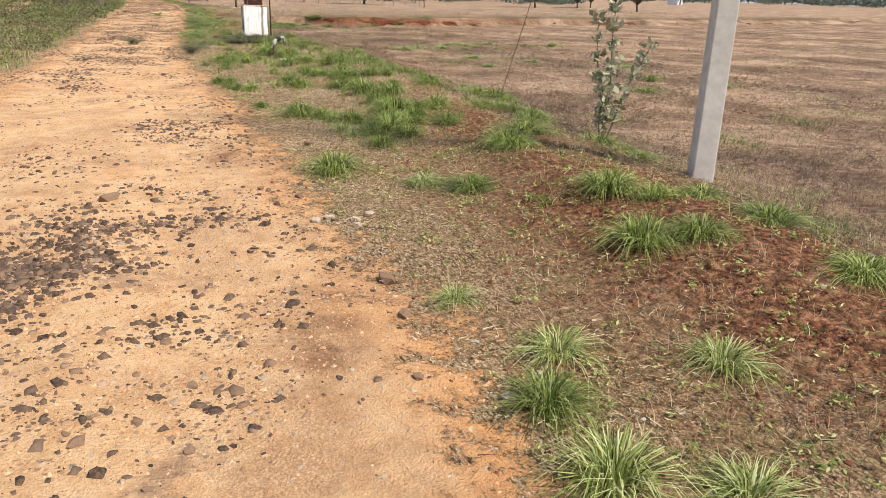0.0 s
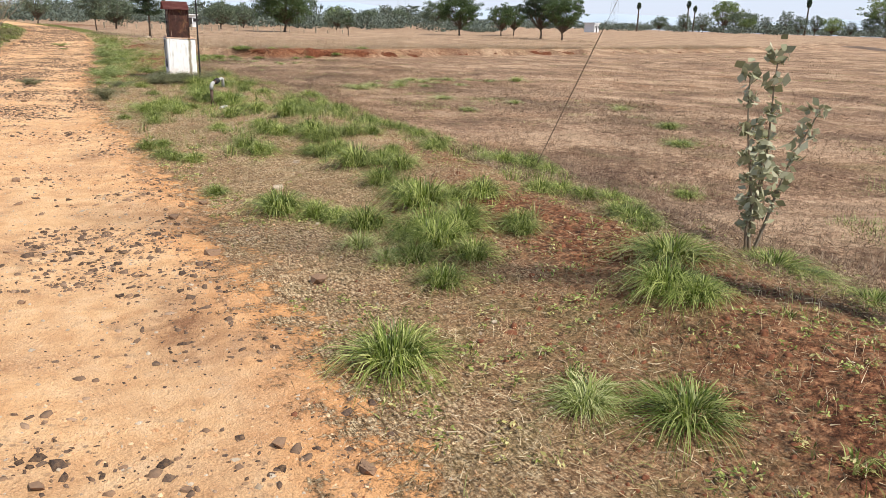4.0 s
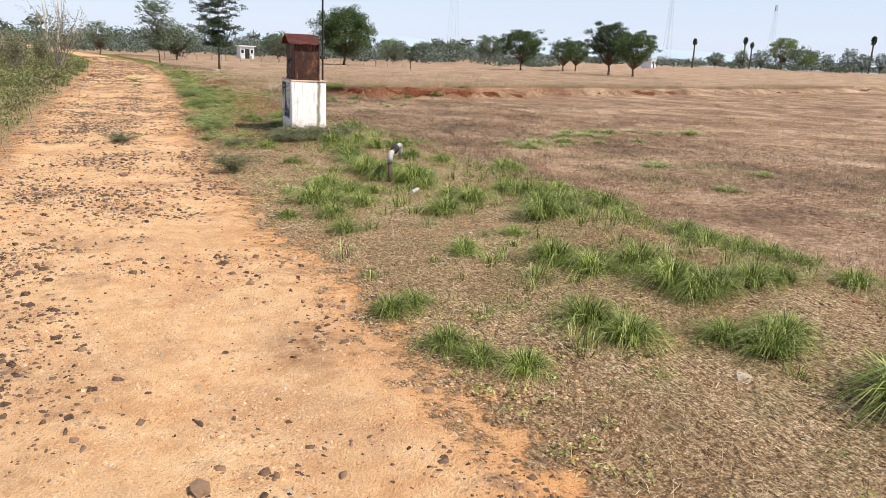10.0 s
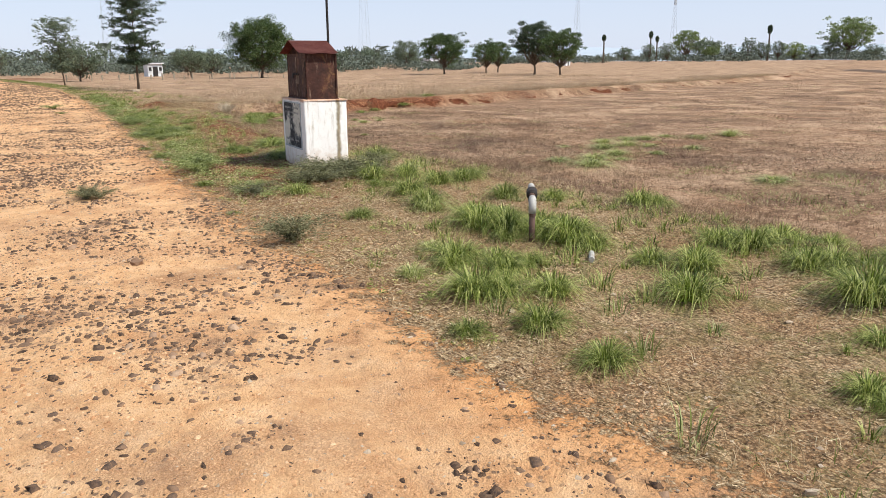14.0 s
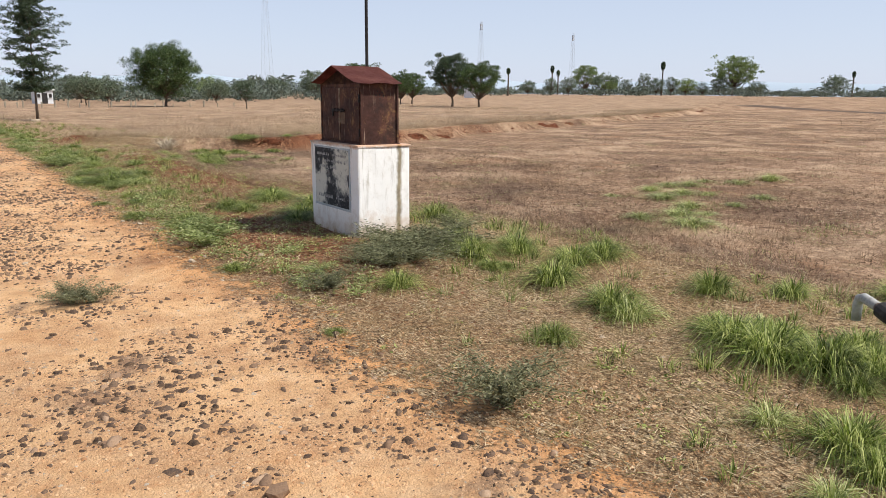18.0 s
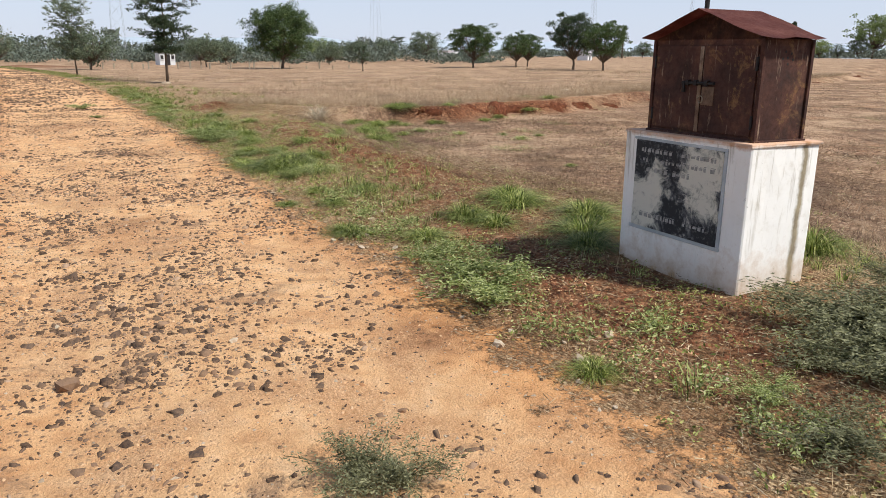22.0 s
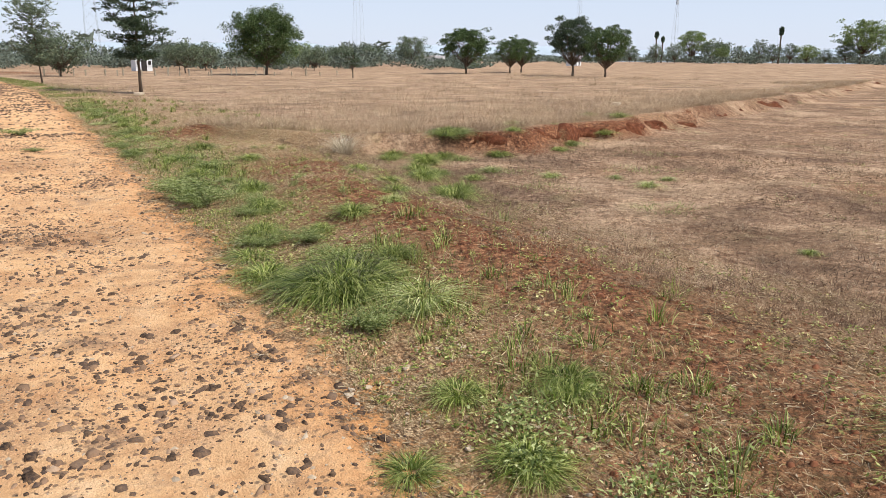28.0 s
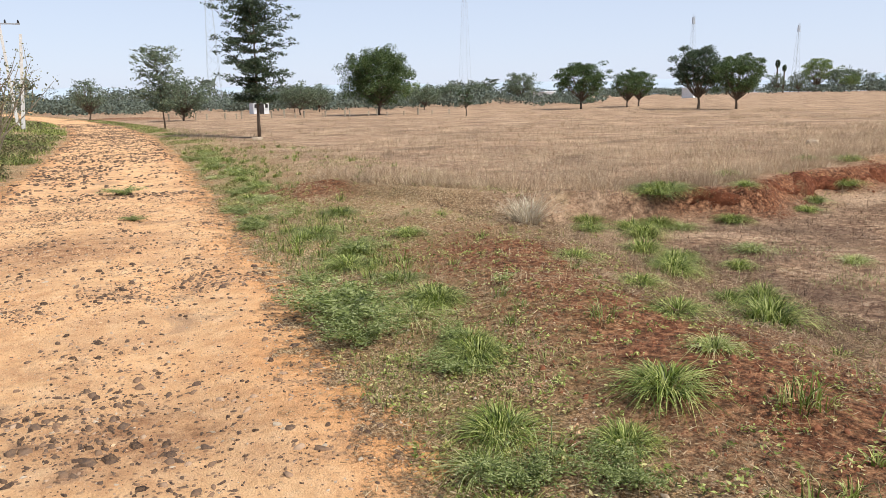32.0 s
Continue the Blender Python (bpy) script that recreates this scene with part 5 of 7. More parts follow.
def build_tree(x, y, height, width, style, material, seed, label, sink=0.0, count=5200, group=""):
    """A trunk with limbs, and a crown of many small leaves in clumps on the limbs' ends. style: round, tier, umbrella or sparse."""
    r = np.random.default_rng(seed)
    t = thing("tree", x, y, gz(x, y) - sink, label, "tree", group)
    bm = bmesh.new()
    rad = height * (0.011 if style == "tier" else 0.024)
    bole = height * {"round": 0.2, "tier": 0.97, "umbrella": 0.22, "sparse": 0.3}[style]
    lean = r.normal(0, 0.04, 2)
    trunk = [(lean[0] * bole * k + 0.02 * height * math.sin(5 * k + seed) * k * (style != "tier"), lean[1] * bole * k, bole * k) for k in np.linspace(0, 1, 6)]
    trunk[0] = (trunk[0][0], trunk[0][1], -0.15)
    tube(bm, trunk, [rad * (1.35 if i == 0 else 1 - (0.8 if style == "tier" else 0.35) * i / 5) for i in range(6)], 9)
    top = np.array(trunk[-1])
    clumps = []
    if style == "tier":
        levels = 12
        for i in range(levels):
            k = i / (levels - 1)
            z = height * (0.27 + 0.70 * k)
            reach = width / 2 * float(np.interp(k, (0, 0.2, 0.45, 0.65, 0.85, 1), (0.5, 0.8, 1.05, 1.0, 0.9, 0.6))) * r.uniform(0.75, 1.1)
            for j in range(5):
                a = j * 1.257 + i * 0.9 + r.uniform(-0.5, 0.5)
                pts = limb_points(r, (lean[0] * z, lean[1] * z, z), (math.cos(a), math.sin(a), 0.1 + 0.5 * k * k), reach * r.uniform(0.55, 1.12), 4, 0.12, 0.05)
                tube(bm, pts, [rad * 0.36 * (1 - 0.8 * m / 4) for m in range(5)], 5, False)
                for m, p in enumerate(pts[1:]):
                    for _ in range(3):
                        clumps.append((p + r.normal(0, width * 0.05, 3) * (1, 1, 0.4), width * 0.07, 0.4))
    else:
        n = {"round": 40, "umbrella": 38, "sparse": 12}[style]
        mid = np.array([top[0], top[1], (bole + height) / 2 if style == "round" else height * 0.62])
        semi = np.array([width / 2, width / 2, (height - bole) / 2 if style == "round" else height * 0.41])
        for i in range(n):
            a = i * 2.39996 + r.uniform(-0.3, 0.3)
            zz = 1 - (2.0 if style == "round" else 1.8) * (i + 0.5) / n
            d = np.array([math.cos(a) * math.sqrt(max(0, 1 - zz * zz)), math.sin(a) * math.sqrt(max(0, 1 - zz * zz)), zz])
            goal = mid + d * semi * r.uniform(0.6, 0.86)
            start = top * r.uniform(0.7, 1.0)
            bend = (start + goal) / 2 + np.array([0, 0, -0.05 * height * abs(d[0])]) + r.normal(0, 0.03 * width, 3)
            tube(bm, [start, (start + bend) / 2 + r.normal(0, 0.01 * width, 3), bend, goal], [rad * 0.5, rad * 0.38, rad * 0.26, rad * 0.07], 6, False)
            big = width * (0.14 if style == "round" else 0.135)
            clumps.append((goal, big, 0.8 if style == "round" else 0.55))
            for _ in range(3):
                q = goal + r.normal(0, big * 0.75, 3) * (1, 1, 0.6)
                tube(bm, [bend + (goal - bend) * r.uniform(0.2, 0.8), q], [rad * 0.12, rad * 0.04], 4, False)
                clumps.append((q, big * r.uniform(0.5, 0.95), 0.7 if style == "round" else 0.5))
    part("trunk", bm, M_BARK, t, smooth=True)
    c = np.array([k[0] for k in clumps])
    sz = np.array([k[1] for k in clumps])
    fl = np.array([k[2] for k in clumps])
    count = int(1.35 * count)
    pick = r.integers(0, len(c), count)
    ofs = r.normal(0, 1, (count, 3))
    ofs /= np.linalg.norm(ofs, axis=1)[:, None]
    ofs *= (r.uniform(0, 1, count) ** 0.45)[:, None]
    pos = c[pick] + ofs * (sz[pick])[:, None] * np.stack([np.ones(count), np.ones(count), fl[pick]], 1)
    v, f = leaves(pos, width * {"tier": 0.022, "round": 0.021, "umbrella": 0.022, "sparse": 0.026}[style] * (5000 / count) ** 0.25, r, 0.5 if style == "tier" else 0.25, 0.5)
    crown = new("crown", np_mesh("crown", v, f, material, False))
    crown.parent = t
    return t


build_tree(5.3, 56.3, 5.9, 3.6, "tier", M_TREEDARK, 21, "slender dark tree with level tiers of branches", count=17000)
build_tree(2.5, 79.6, 4.9, 4.0, "tier", M_MIDTREE, 22, "young spreading tree beside the dirt road", count=4200)
build_tree(5.2, 104.0, 4.2, 5.4, "round", M_MIDTREE, 23, "dark round tree near the road bend", count=4000)
build_tree(27.6, 110.0, 7.9, 8.3, "round", M_TREE, 24, "broad dense green tree alone in the field", count=24000)
build_tree(57.7, 89.7, 6.7, 5.9, "umbrella", M_TREEDARK, 25, "tall dark tree of a pair in the dry field", count=14000)
build_tree(56.7, 83.1, 5.4, 5.2, "umbrella", M_TREE, 26, "flat-topped green tree of a pair in the field", count=10000)
build_tree(54.2, 107.5, 5.9, 6.6, "umbrella", M_TREE, 27, "leaning flat-topped tree at the field's edge", count=10000)
build_tree(62.5, 109.0, 4.8, 4.6, "umbrella", M_TREE, 28, "small spreading tree at the field's edge", count=6000)
build_tree(66.5, 111.8, 5.0, 4.4, "umbrella", M_TREE, 29, "small spreading tree at the field's edge", count=6000)
build_tree(77.8, 167.4, 6.6, 6.8, "round", M_MIDTREE, 30, "round grey-green tree at the field's edge", count=6000)
build_tree(31.6, 93.5, 2.9, 1.9, "sparse", M_TREEDARK, 31, "slim young tree at the field's edge", count=2600)
build_tree(71.5, 174.0, 4.6, 5.2, "round", M_MIDTREE, 32, "low round tree at the field's edge", count=3500)
build_tree(213.2, 210.5, 11.5, 11.0, "umbrella", M_TREEBRIGHT, 33, "bright yellow-green tree beyond the field", count=4500)
build_tree(222.0, 154.2, 12.6, 13.5, "umbrella", M_TREEBRIGHT, 34, "bright yellow-green flat-topped tree beyond the field", count=5500)
build_tree(210.4, 163.7, 5.6, 7.4, "round", M_TREEBRIGHT, 36, "low bright green bush-like tree beyond the field", count=2800)
build_tree(195.5, 183.0, 5.2, 6.0, "round", M_TREEBRIGHT, 37, "low bright green bush-like tree beyond the field", count=2800)
build_tree(52.8, 165.0, 4.4, 6.0, "round", M_TREEBRIGHT, 35, "low bright green tree behind the large one", count=2500)
for n, (x, y, h, w) in enumerate(((187.3, 194.2, 6.2, 6.0), (198.0, 187.0, 7.0, 10.0), (199.6, 179.8, 6.0, 4.6), (203.1, 175.3, 7.2, 5.4), (205.8, 172.0, 6.0, 6.4), (207.5, 167.5, 6.2, 4.6), (213.9, 159.9, 4.2, 4.2), (218.0, 156.0, 5.4, 7.0),
                                  (183.0, 198.5, 6.4, 5.0), (178.5, 205.0, 5.0, 6.0), (226.0, 148.0, 4.6, 6.0), (236.0, 128.0, 6.4, 8.0), (242.0, 112.0, 6.0, 7.0), (24.0, 142.2, 4.0, 4.8), (27.8, 141.4, 4.2, 5.0), (20.6, 121.4, 4.0, 5.2),
                                  (43.4, 135.8, 3.8, 5.4), (58.0, 160.0, 4.2, 5.0), (-3.1, 99.5, 3.6, 3.4))):
    build_tree(x, y, h, w, ("round", "umbrella")[n % 2], M_MIDTREE, 50 + n, "distant dark green field tree", count=2400, group="distant field trees")


def build_palm(x, y, height, seed):
    r = np.random.default_rng(seed)
    t = thing("palm", x, y, gz(x, y), "tall distant palmyra palm with a round head", "palm", "distant palms")
    part("trunk", tube(bmesh.new(), [(0, 0, -0.2), (0.05, 0, height * 0.5), (0, 0, height * 0.86)], [0.3, 0.24, 0.2], 8), M_BARK, t)
    a = r.normal(size=(420, 3))
    a /= np.linalg.norm(a, axis=1)[:, None]
    a[:, 2] = a[:, 2] * 1.5 - 0.35
    a *= r.uniform(0.5, 1.0, (420, 1))
    v, f = leaves(np.array([0, 0, height * 0.9]) + a * height * (0.07, 0.07, 0.085), height * 0.03, r, 0.0, 0.35)
    ob = new("crown", np_mesh("crown", v, f, M_TREEDARK))
    ob.parent = t


for n, (x, y, h) in enumerate(((195.1, 210.2, 10.6), (209.4, 172.6, 11.2), (199.0, 211.0, 9.0), (164.0, 199.0, 9.0), (243.0, 126.0, 8.0))):
    build_palm(x, y, h, 80 + n)


def build_far_woods():
    """The far belt of trees and palms, too many to count."""
    r = np.random.default_rng(5)
    out, trunks = [], bmesh.new()
    for k in range(640):
        a = r.uniform(-0.5, 1.35 if k < 480 else 0.5)
        d = r.uniform(250, 460) if k < 480 else r.uniform(150, 230)
        x, y = math.sin(a) * d, math.cos(a) * d
        h, w = r.uniform(2.6, 6.0) * (0.5 + 0.5 * (a < 0.45)) * (1.25 if k < 480 else 0.62), r.uniform(5, 12)
        z = gz(x, y)
        n = 260 if k < 480 else 420
        p = r.normal(0, 1, (n, 3))
        p /= np.linalg.norm(p, axis=1)[:, None]
        p *= (r.uniform(0.3, 1, n) ** 0.5)[:, None]
        p = p * (w / 2, w / 2, h * 0.48) + (x, y, z + h * 0.5)
        out.append(leaves(p, (0.034 if k < 480 else 0.026) * w, r, 0.1, 0.7))
    # the belt looks hazy through its leaf colour alone
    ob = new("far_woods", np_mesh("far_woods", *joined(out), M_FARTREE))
    tagged(ob, "hazy belt of distant trees along the horizon", "woods", kind="stuff")
    out = []
    for _ in range(70):
        a, d = r.uniform(-0.5, 0.45), r.uniform(180, 300)
        x, y, h = math.sin(a) * d, math.cos(a) * d, r.uniform(3.2, 5.2)
        v = np.array([[x - 0.2, y, 0], [x + 0.2, y, 0], [x + 0.15, y, h], [x - 0.15, y, h]]) + (0, 0, gz(x, y))
        out.append((v, np.array([[0, 1, 2, 3]])))
        k = r.normal(size=(26, 3))
        k /= np.linalg.norm(k, axis=1)[:, None]
        out.append(leaves(k * (1.5, 1.5, 0.8) + (x, y, h + gz(x, y)), 1.1, r, 0.2, 0.25))
    # palms share that leaf colour with the haze mixed in
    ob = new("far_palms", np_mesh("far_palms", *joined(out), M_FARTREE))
    tagged(ob, "hazy distant coconut palms along the horizon", "palms", kind="stuff")


build_far_woods()


def build_hills():
    """Low ridges on the horizon."""
    for n, (dist, top, seed) in enumerate(((1500, 22, 3), (2450, 75, 8))):
        a = np.linspace(-1.6, 2.0, 160)
        h = top * (0.55 + 0.25 * lumps(a * 6, a * 0, 1.0, seed) + 0.15 * lumps(a * 25, a * 0, 1.0, seed + 1)).clip(0.15, 1)
        rows = []
        for k, hh in ((1.0, -5 + 0 * h), (1.03, h * 0.6), (1.08, h), (1.2, h * 0.7)):
            rows.append(np.stack([np.sin(a) * dist * k, np.cos(a) * dist * k, hh], 1))
        v = np.concatenate(rows)
        m = len(a)
        f = np.array([[j * m + i, j * m + i + 1, (j + 1) * m + i + 1, (j + 1) * m + i] for j in range(3) for i in range(m - 1)])
        tagged(new("backdrop_hills", np_mesh("backdrop_hills", v, f, M_HILL, True)), "low hills on the far horizon, coloured blue-grey with haze", "hills", kind="structure")


build_hills()


def build_tower(x, y, height, foot, seed):
    t = thing("lattice_tower", x, y, gz(x, y), "tall thin steel lattice telecom mast far away", "tower", "distant masts")
    head = foot * 0.22
    corner = lambda k, z: Vector(((-1, 1, 1, -1)[k % 4] * (foot + (head - foot) * z / height) / 2, (-1, -1, 1, 1)[k % 4] * (foot + (head - foot) * z / height) / 2, z))
    for k in range(4):
        part("leg", tube(bmesh.new(), [corner(k, 0), corner(k, height)], [0.035, 0.025], 4), M_MAST, t)
    bm, z = bmesh.new(), 0.0
    while z < height - 1:
        s = max(1.6, 3.4 * (1 - z / height))
        for k in range(4):
            tube(bm, [corner(k, z), corner(k + 1, min(z + s, height))], [0.014, 0.014], 3, False)
            tube(bm, [corner(k + 1, z), corner(k, min(z + s, height))], [0.014, 0.014], 3, False)
        z += s
    part("bracing", bm, M_MAST, t)
    part("antenna", box(bmesh.new(), -head, -head * 0.4, height - 3.2, head, head * 0.4, height - 0.8, 0.1), M_MAST, t)


for n, (x, y, h, w) in enumerate(((119.2, 288.4, 44, 4.0), (190, 245, 28, 2.6), (252, 255, 27, 2.6), (17, 190, 30, 3.0))):
    build_tower(x, y, h, w, n)


def build_house(x, y, w, d, h, rz, label):
    t = thing("farm_building", x, y, gz(x, y), label, "building", "distant buildings", rz)
    part("wall", box(bmesh.new(), -w / 2, -d / 2, -0.3, w / 2, d / 2, h, 0.03), M_WALL, t)
    part("roof", box(bmesh.new(), -w / 2 - 0.25, -d / 2 - 0.25, h, w / 2 + 0.25, d / 2 + 0.25, h + 0.18, 0.03), M_WALL, t)
    door = part("door", box(bmesh.new(), -0.38, -d / 2 - 0.03, 0.0, 0.38, -d / 2 + 0.02, 0.8 * h), M_DARK, t)
    for s in (-1, 1):
        win = part("window", box(bmesh.new(), s * w * 0.34 - 0.09 * w, -d / 2 - 0.03, 0.45 * h, s * w * 0.34 + 0.09 * w, -d / 2 + 0.02, 0.75 * h), M_DARK, t)
        part("sill", box(bmesh.new(), s * w * 0.34 - 0.12 * w, -d / 2 - 0.12, 0.45 * h - 0.08, s * w * 0.34 + 0.12 * w, -d / 2 - 0.031, 0.45 * h), M_WALL, win)


build_house(17.7, 136.5, 2.3, 2.2, 1.9, 8, "small white pump house far across the field")
build_house(89.0, 177.0, 3.6, 3.2, 2.2, 20, "low white farm shed behind the trees")
build_house(122.0, 166.0, 3.0, 2.8, 2.2, 30, "white farmhouse behind the trees")


def build_fence():
    """Short posts along the far edge of the field."""
    r = random.Random(12)
    first = None
    for n in range(24):
        x = 4.0 + 1.3 * n + r.uniform(-0.7, 0.7)
        y = 108.0 - 0.15 * n + r.uniform(-0.3, 0.3)
        bm = box(bmesh.new(), -0.05, -0.05, -0.2, 0.05, 0.05, r.uniform(0.4, 0.85), 0.015)
        for v in bm.verts:
            v.co.x += 0.08 * r.uniform(-1, 1) * (v.co.z > 0.5)
        ob = part("fence_post", bm, M_PALETWIG)
        ob.matrix_world = pose(x, y, gz(x, y))
        tagged(ob, "short weathered fence post at the field's edge", "post", "fence posts")


build_fence()

# ---- plants and poles on the left of the road ----


def build_sapling(x, y, height, seed):
    """A milkweed sapling with broad pale leaves on bent stems."""
    r = np.random.default_rng(seed)
    t = thing("milkweed_sapling", x, y, gz(x, y), "tall pale milkweed sapling with sparse broad leaves", "shrub")
    bm, spots = bmesh.new(), []
    for k, (dx, dy, h) in enumerate(((0.02, 0.0, 1.0), (-0.1, 0.05, 0.9), (0.3, -0.05, 0.72), (0.12, 0.15, 0.6), (-0.12, -0.1, 0.5))):
        pts = [np.array([dx * q * height + 0.03 * math.sin(6 * q + k), dy * q * height + 0.03 * math.cos(5 * q + k), h * height * q - 0.05 * (q == 0)]) for q in np.linspace(0, 1, 8)]
        tube(bm, pts, [0.014 * (1 - 0.75 * q) for q in np.linspace(0, 1, 8)], 6, False)
        for p in pts[2:]:
            spots += [p + r.normal(0, 0.035, 3) for _ in range(20 if p[2] > 0.4 * height else 14)]
    part("stem", bm, M_TWIG, t)
    v, f = leaves(np.array(spots), 0.04, r, 0.2, 0.62)
    ob = new("foliage", np_mesh("foliage", v, f, M_MILK, True))
    ob.parent = t


build_sapling(5.05, 4.55, 1.35, 3)


def build_post(x, y, h, rx, ry, label, arm=False):
    t = thing("utility_pole", x, y, gz(x, y), label, "pole", "poles beside the road")
    bm = box(bmesh.new(), -0.09, -0.09, -0.2, 0.09, 0.09, h, 0.012)
    for v in bm.verts:
        if v.co.z > 1:
            v.co.x *= 0.7
            v.co.y *= 0.7
        v.co.x += math.tan(radians(ry)) * max(v.co.z, 0)
        v.co.y += math.tan(radians(rx)) * max(v.co.z, 0)
    part("shaft", bm, M_STUMP, t)
    if arm:
        part("crossarm", box(bmesh.new(), -0.8, -0.04, h - 0.4, 0.8, 0.04, h - 0.32, 0.006), M_STEEL, t)
        for k in (-0.7, 0.0, 0.7):
            part("insulator", tube(bmesh.new(), [(k, 0, h - 0.32), (k, 0, h - 0.27), (k, 0, h - 0.2), (k, 0, h - 0.12)], [0.03, 0.07, 0.05, 0.03], 8), M_DARK, t)


build_post(-5.2, 30.0, 5.6, 0, 0, "whitish concrete utility pole among roadside scrub", True)
build_post(-6.2, 78.0, 6.6, 0, -3, "whitish concrete utility pole among roadside scrub", True)
build_post(-5.0, 70.0, 5.0, 0, 5, "leaning whitish stay post beside a utility pole")


def build_bare_bush(x, y, h, seed, stems=26, thick=0.014):
    r = np.random.default_rng(seed)
    t = thing("bare_bush", x, y, gz(x, y), "tall half-bare bush of thin pale stems", "bush", "bare bushes")
    bm, tips = bmesh.new(), []
    for _ in range(stems):
        a, q = r.uniform(0, 6.283), r.uniform(0.05, 0.48)
        d = (math.cos(a) * q, math.sin(a) * q, 1)
        pts = limb_points(r, (r.normal(0, 0.12), r.normal(0, 0.12), -0.05), d, h * r.uniform(0.6, 1.1), 6, 0.12)
        tube(bm, pts, [thick * (1 - 0.8 * m / 6) for m in range(7)], 5, False)
        tips += pts[3:]
        for m in (2, 3, 4):
            side = limb_points(r, pts[m], (r.normal(0, 0.5), r.normal(0, 0.5), 0.8), h * r.uniform(0.15, 0.35), 3, 0.15)
            tube(bm, side, [thick * 0.4, thick * 0.3, thick * 0.2, thick * 0.1], 4, False)
            tips += side[1:]
    part("branchwork", bm, M_PALETWIG, t)
    tips = np.array(tips)
    pos = np.repeat(tips, 5, 0) + r.normal(0, 0.12, (len(tips) * 5, 3))
    ob = new("foliage", np_mesh("foliage", *leaves(pos, 0.045, r), M_SHRUB))
    ob.parent = t


for n, (x, y, h) in enumerate(((-4.6, 44.0, 1.9), (-5.2, 49.0, 1.8), (-4.6, 54.0, 1.7))):
    build_bare_bush(x, y, h, 140 + n)


build_bare_bush(-3.0, 46.5, 3.4, 151, 22, 0.026)


def build_left_scrub():
    """Bushes, herbs and grass on the land left of the road."""
    r = np.random.default_rng(31)
    out, grass = [], []
    for _ in range(105):
        y = r.uniform(6, 110)
        x = float(left_edge(y)) - 1.6 - r.gamma(1.6, 2.2)
        h, w = r.uniform(0.15, 0.5) * (1.4 if y > 45 else 1.0), r.uniform(0.5, 1.6)
        h *= float(smooth01(left_edge(y) - x, 1.0, 4.0)) * 0.55 + 0.25
        n = 200
        p = r.normal(0, 1, (n, 3)) * (w * 0.4, w * 0.4, h * 0.3) + (x, y, gz(x, y) + h * 0.45)
        out.append(leaves(p, 0.06 if y < 50 else 0.1, r, 0.2, 0.5))
    for _ in range(520):
        y = r.uniform(8, 60)
        x = float(left_edge(y)) - 0.35 - abs(r.normal(0, 1.8))
        h, w = r.uniform(0.08, 0.3), r.uniform(0.15, 0.5)
        n = 90
        p = r.normal(0, 1, (n, 3)) * (w * 0.4, w * 0.4, h * 0.3) + (x, y, gz(x, y) + h * 0.4)
        out.append(leaves(p, 0.03 if y < 30 else 0.05, r, 0.2, 0.4))
    ob = new("roadside_scrub", np_mesh("roadside_scrub", *joined(out), M_SCRUB))
    tagged(ob, "tangled grey-green scrub along the road's far side", "scrub", kind="stuff")
    n = 38000
    y = r.uniform(4, 90, n)
    x = left_edge(y) - 0.1 - r.gamma(1.5, 1.1, n)
    keep = lumps(x, y, 1.4, 41) + 0.5 * lumps(x, y, 4.0, 42) > -0.15
    x, y = x[keep], y[keep]
    far = 1 + np.maximum(y - 25, 0) / 25
    v, f = blades(np.stack([x, y, ground_z(x, y) - 0.01], 1), r.uniform(0.08, 0.26, len(x)), r.uniform(0.04, 0.16, len(x)), 0.006 * far, None, 3, 0.9, r)
    ob = new("roadside_grass", np_mesh("roadside_grass", v, f, M_GRASS, True))
    tagged(ob, "green grass along the road's far edge", "grass", kind="stuff")


build_left_scrub()

# ---- loose cover of the ground ----


def pebbles(x, y, size, flat, rng, sink=0.25):
    """Angular stones half sunk in the ground, jittered."""
    n = len(x)
    o = np.array([[1, 0, -0.5], [0, 1, -0.5], [-1, 0, -0.5], [0, -1, -0.5], [0.2, 0.1, 1]])
    v = o[None] * np.stack([size * rng.uniform(0.7, 1.4, n), size * rng.uniform(0.7, 1.2, n), size * flat], 1)[:, None]
    v = v * rng.uniform(0.6, 1.25, (n, 5, 1)) + rng.normal(0, 1, (n, 5, 3)) * (size * 0.18)[:, None, None]
    a = rng.uniform(0, 6.283, n)
    c, s = np.cos(a)[:, None], np.sin(a)[:, None]
    v = np.stack([v[..., 0] * c - v[..., 1] * s, v[..., 0] * s + v[..., 1] * c, v[..., 2]], -1)
    v += np.stack([x, y, ground_z(x, y) + size * flat * (1 - 2 * sink) * 0.6], 1)[:, None]
    t = np.array([[0, 1, 4], [1, 2, 4], [2, 3, 4], [3, 0, 4]])      # the underside lies in the ground
    return v.reshape(-1, 3), (np.arange(n)[:, None, None] * 5 + t[None]).reshape(-1, 3)


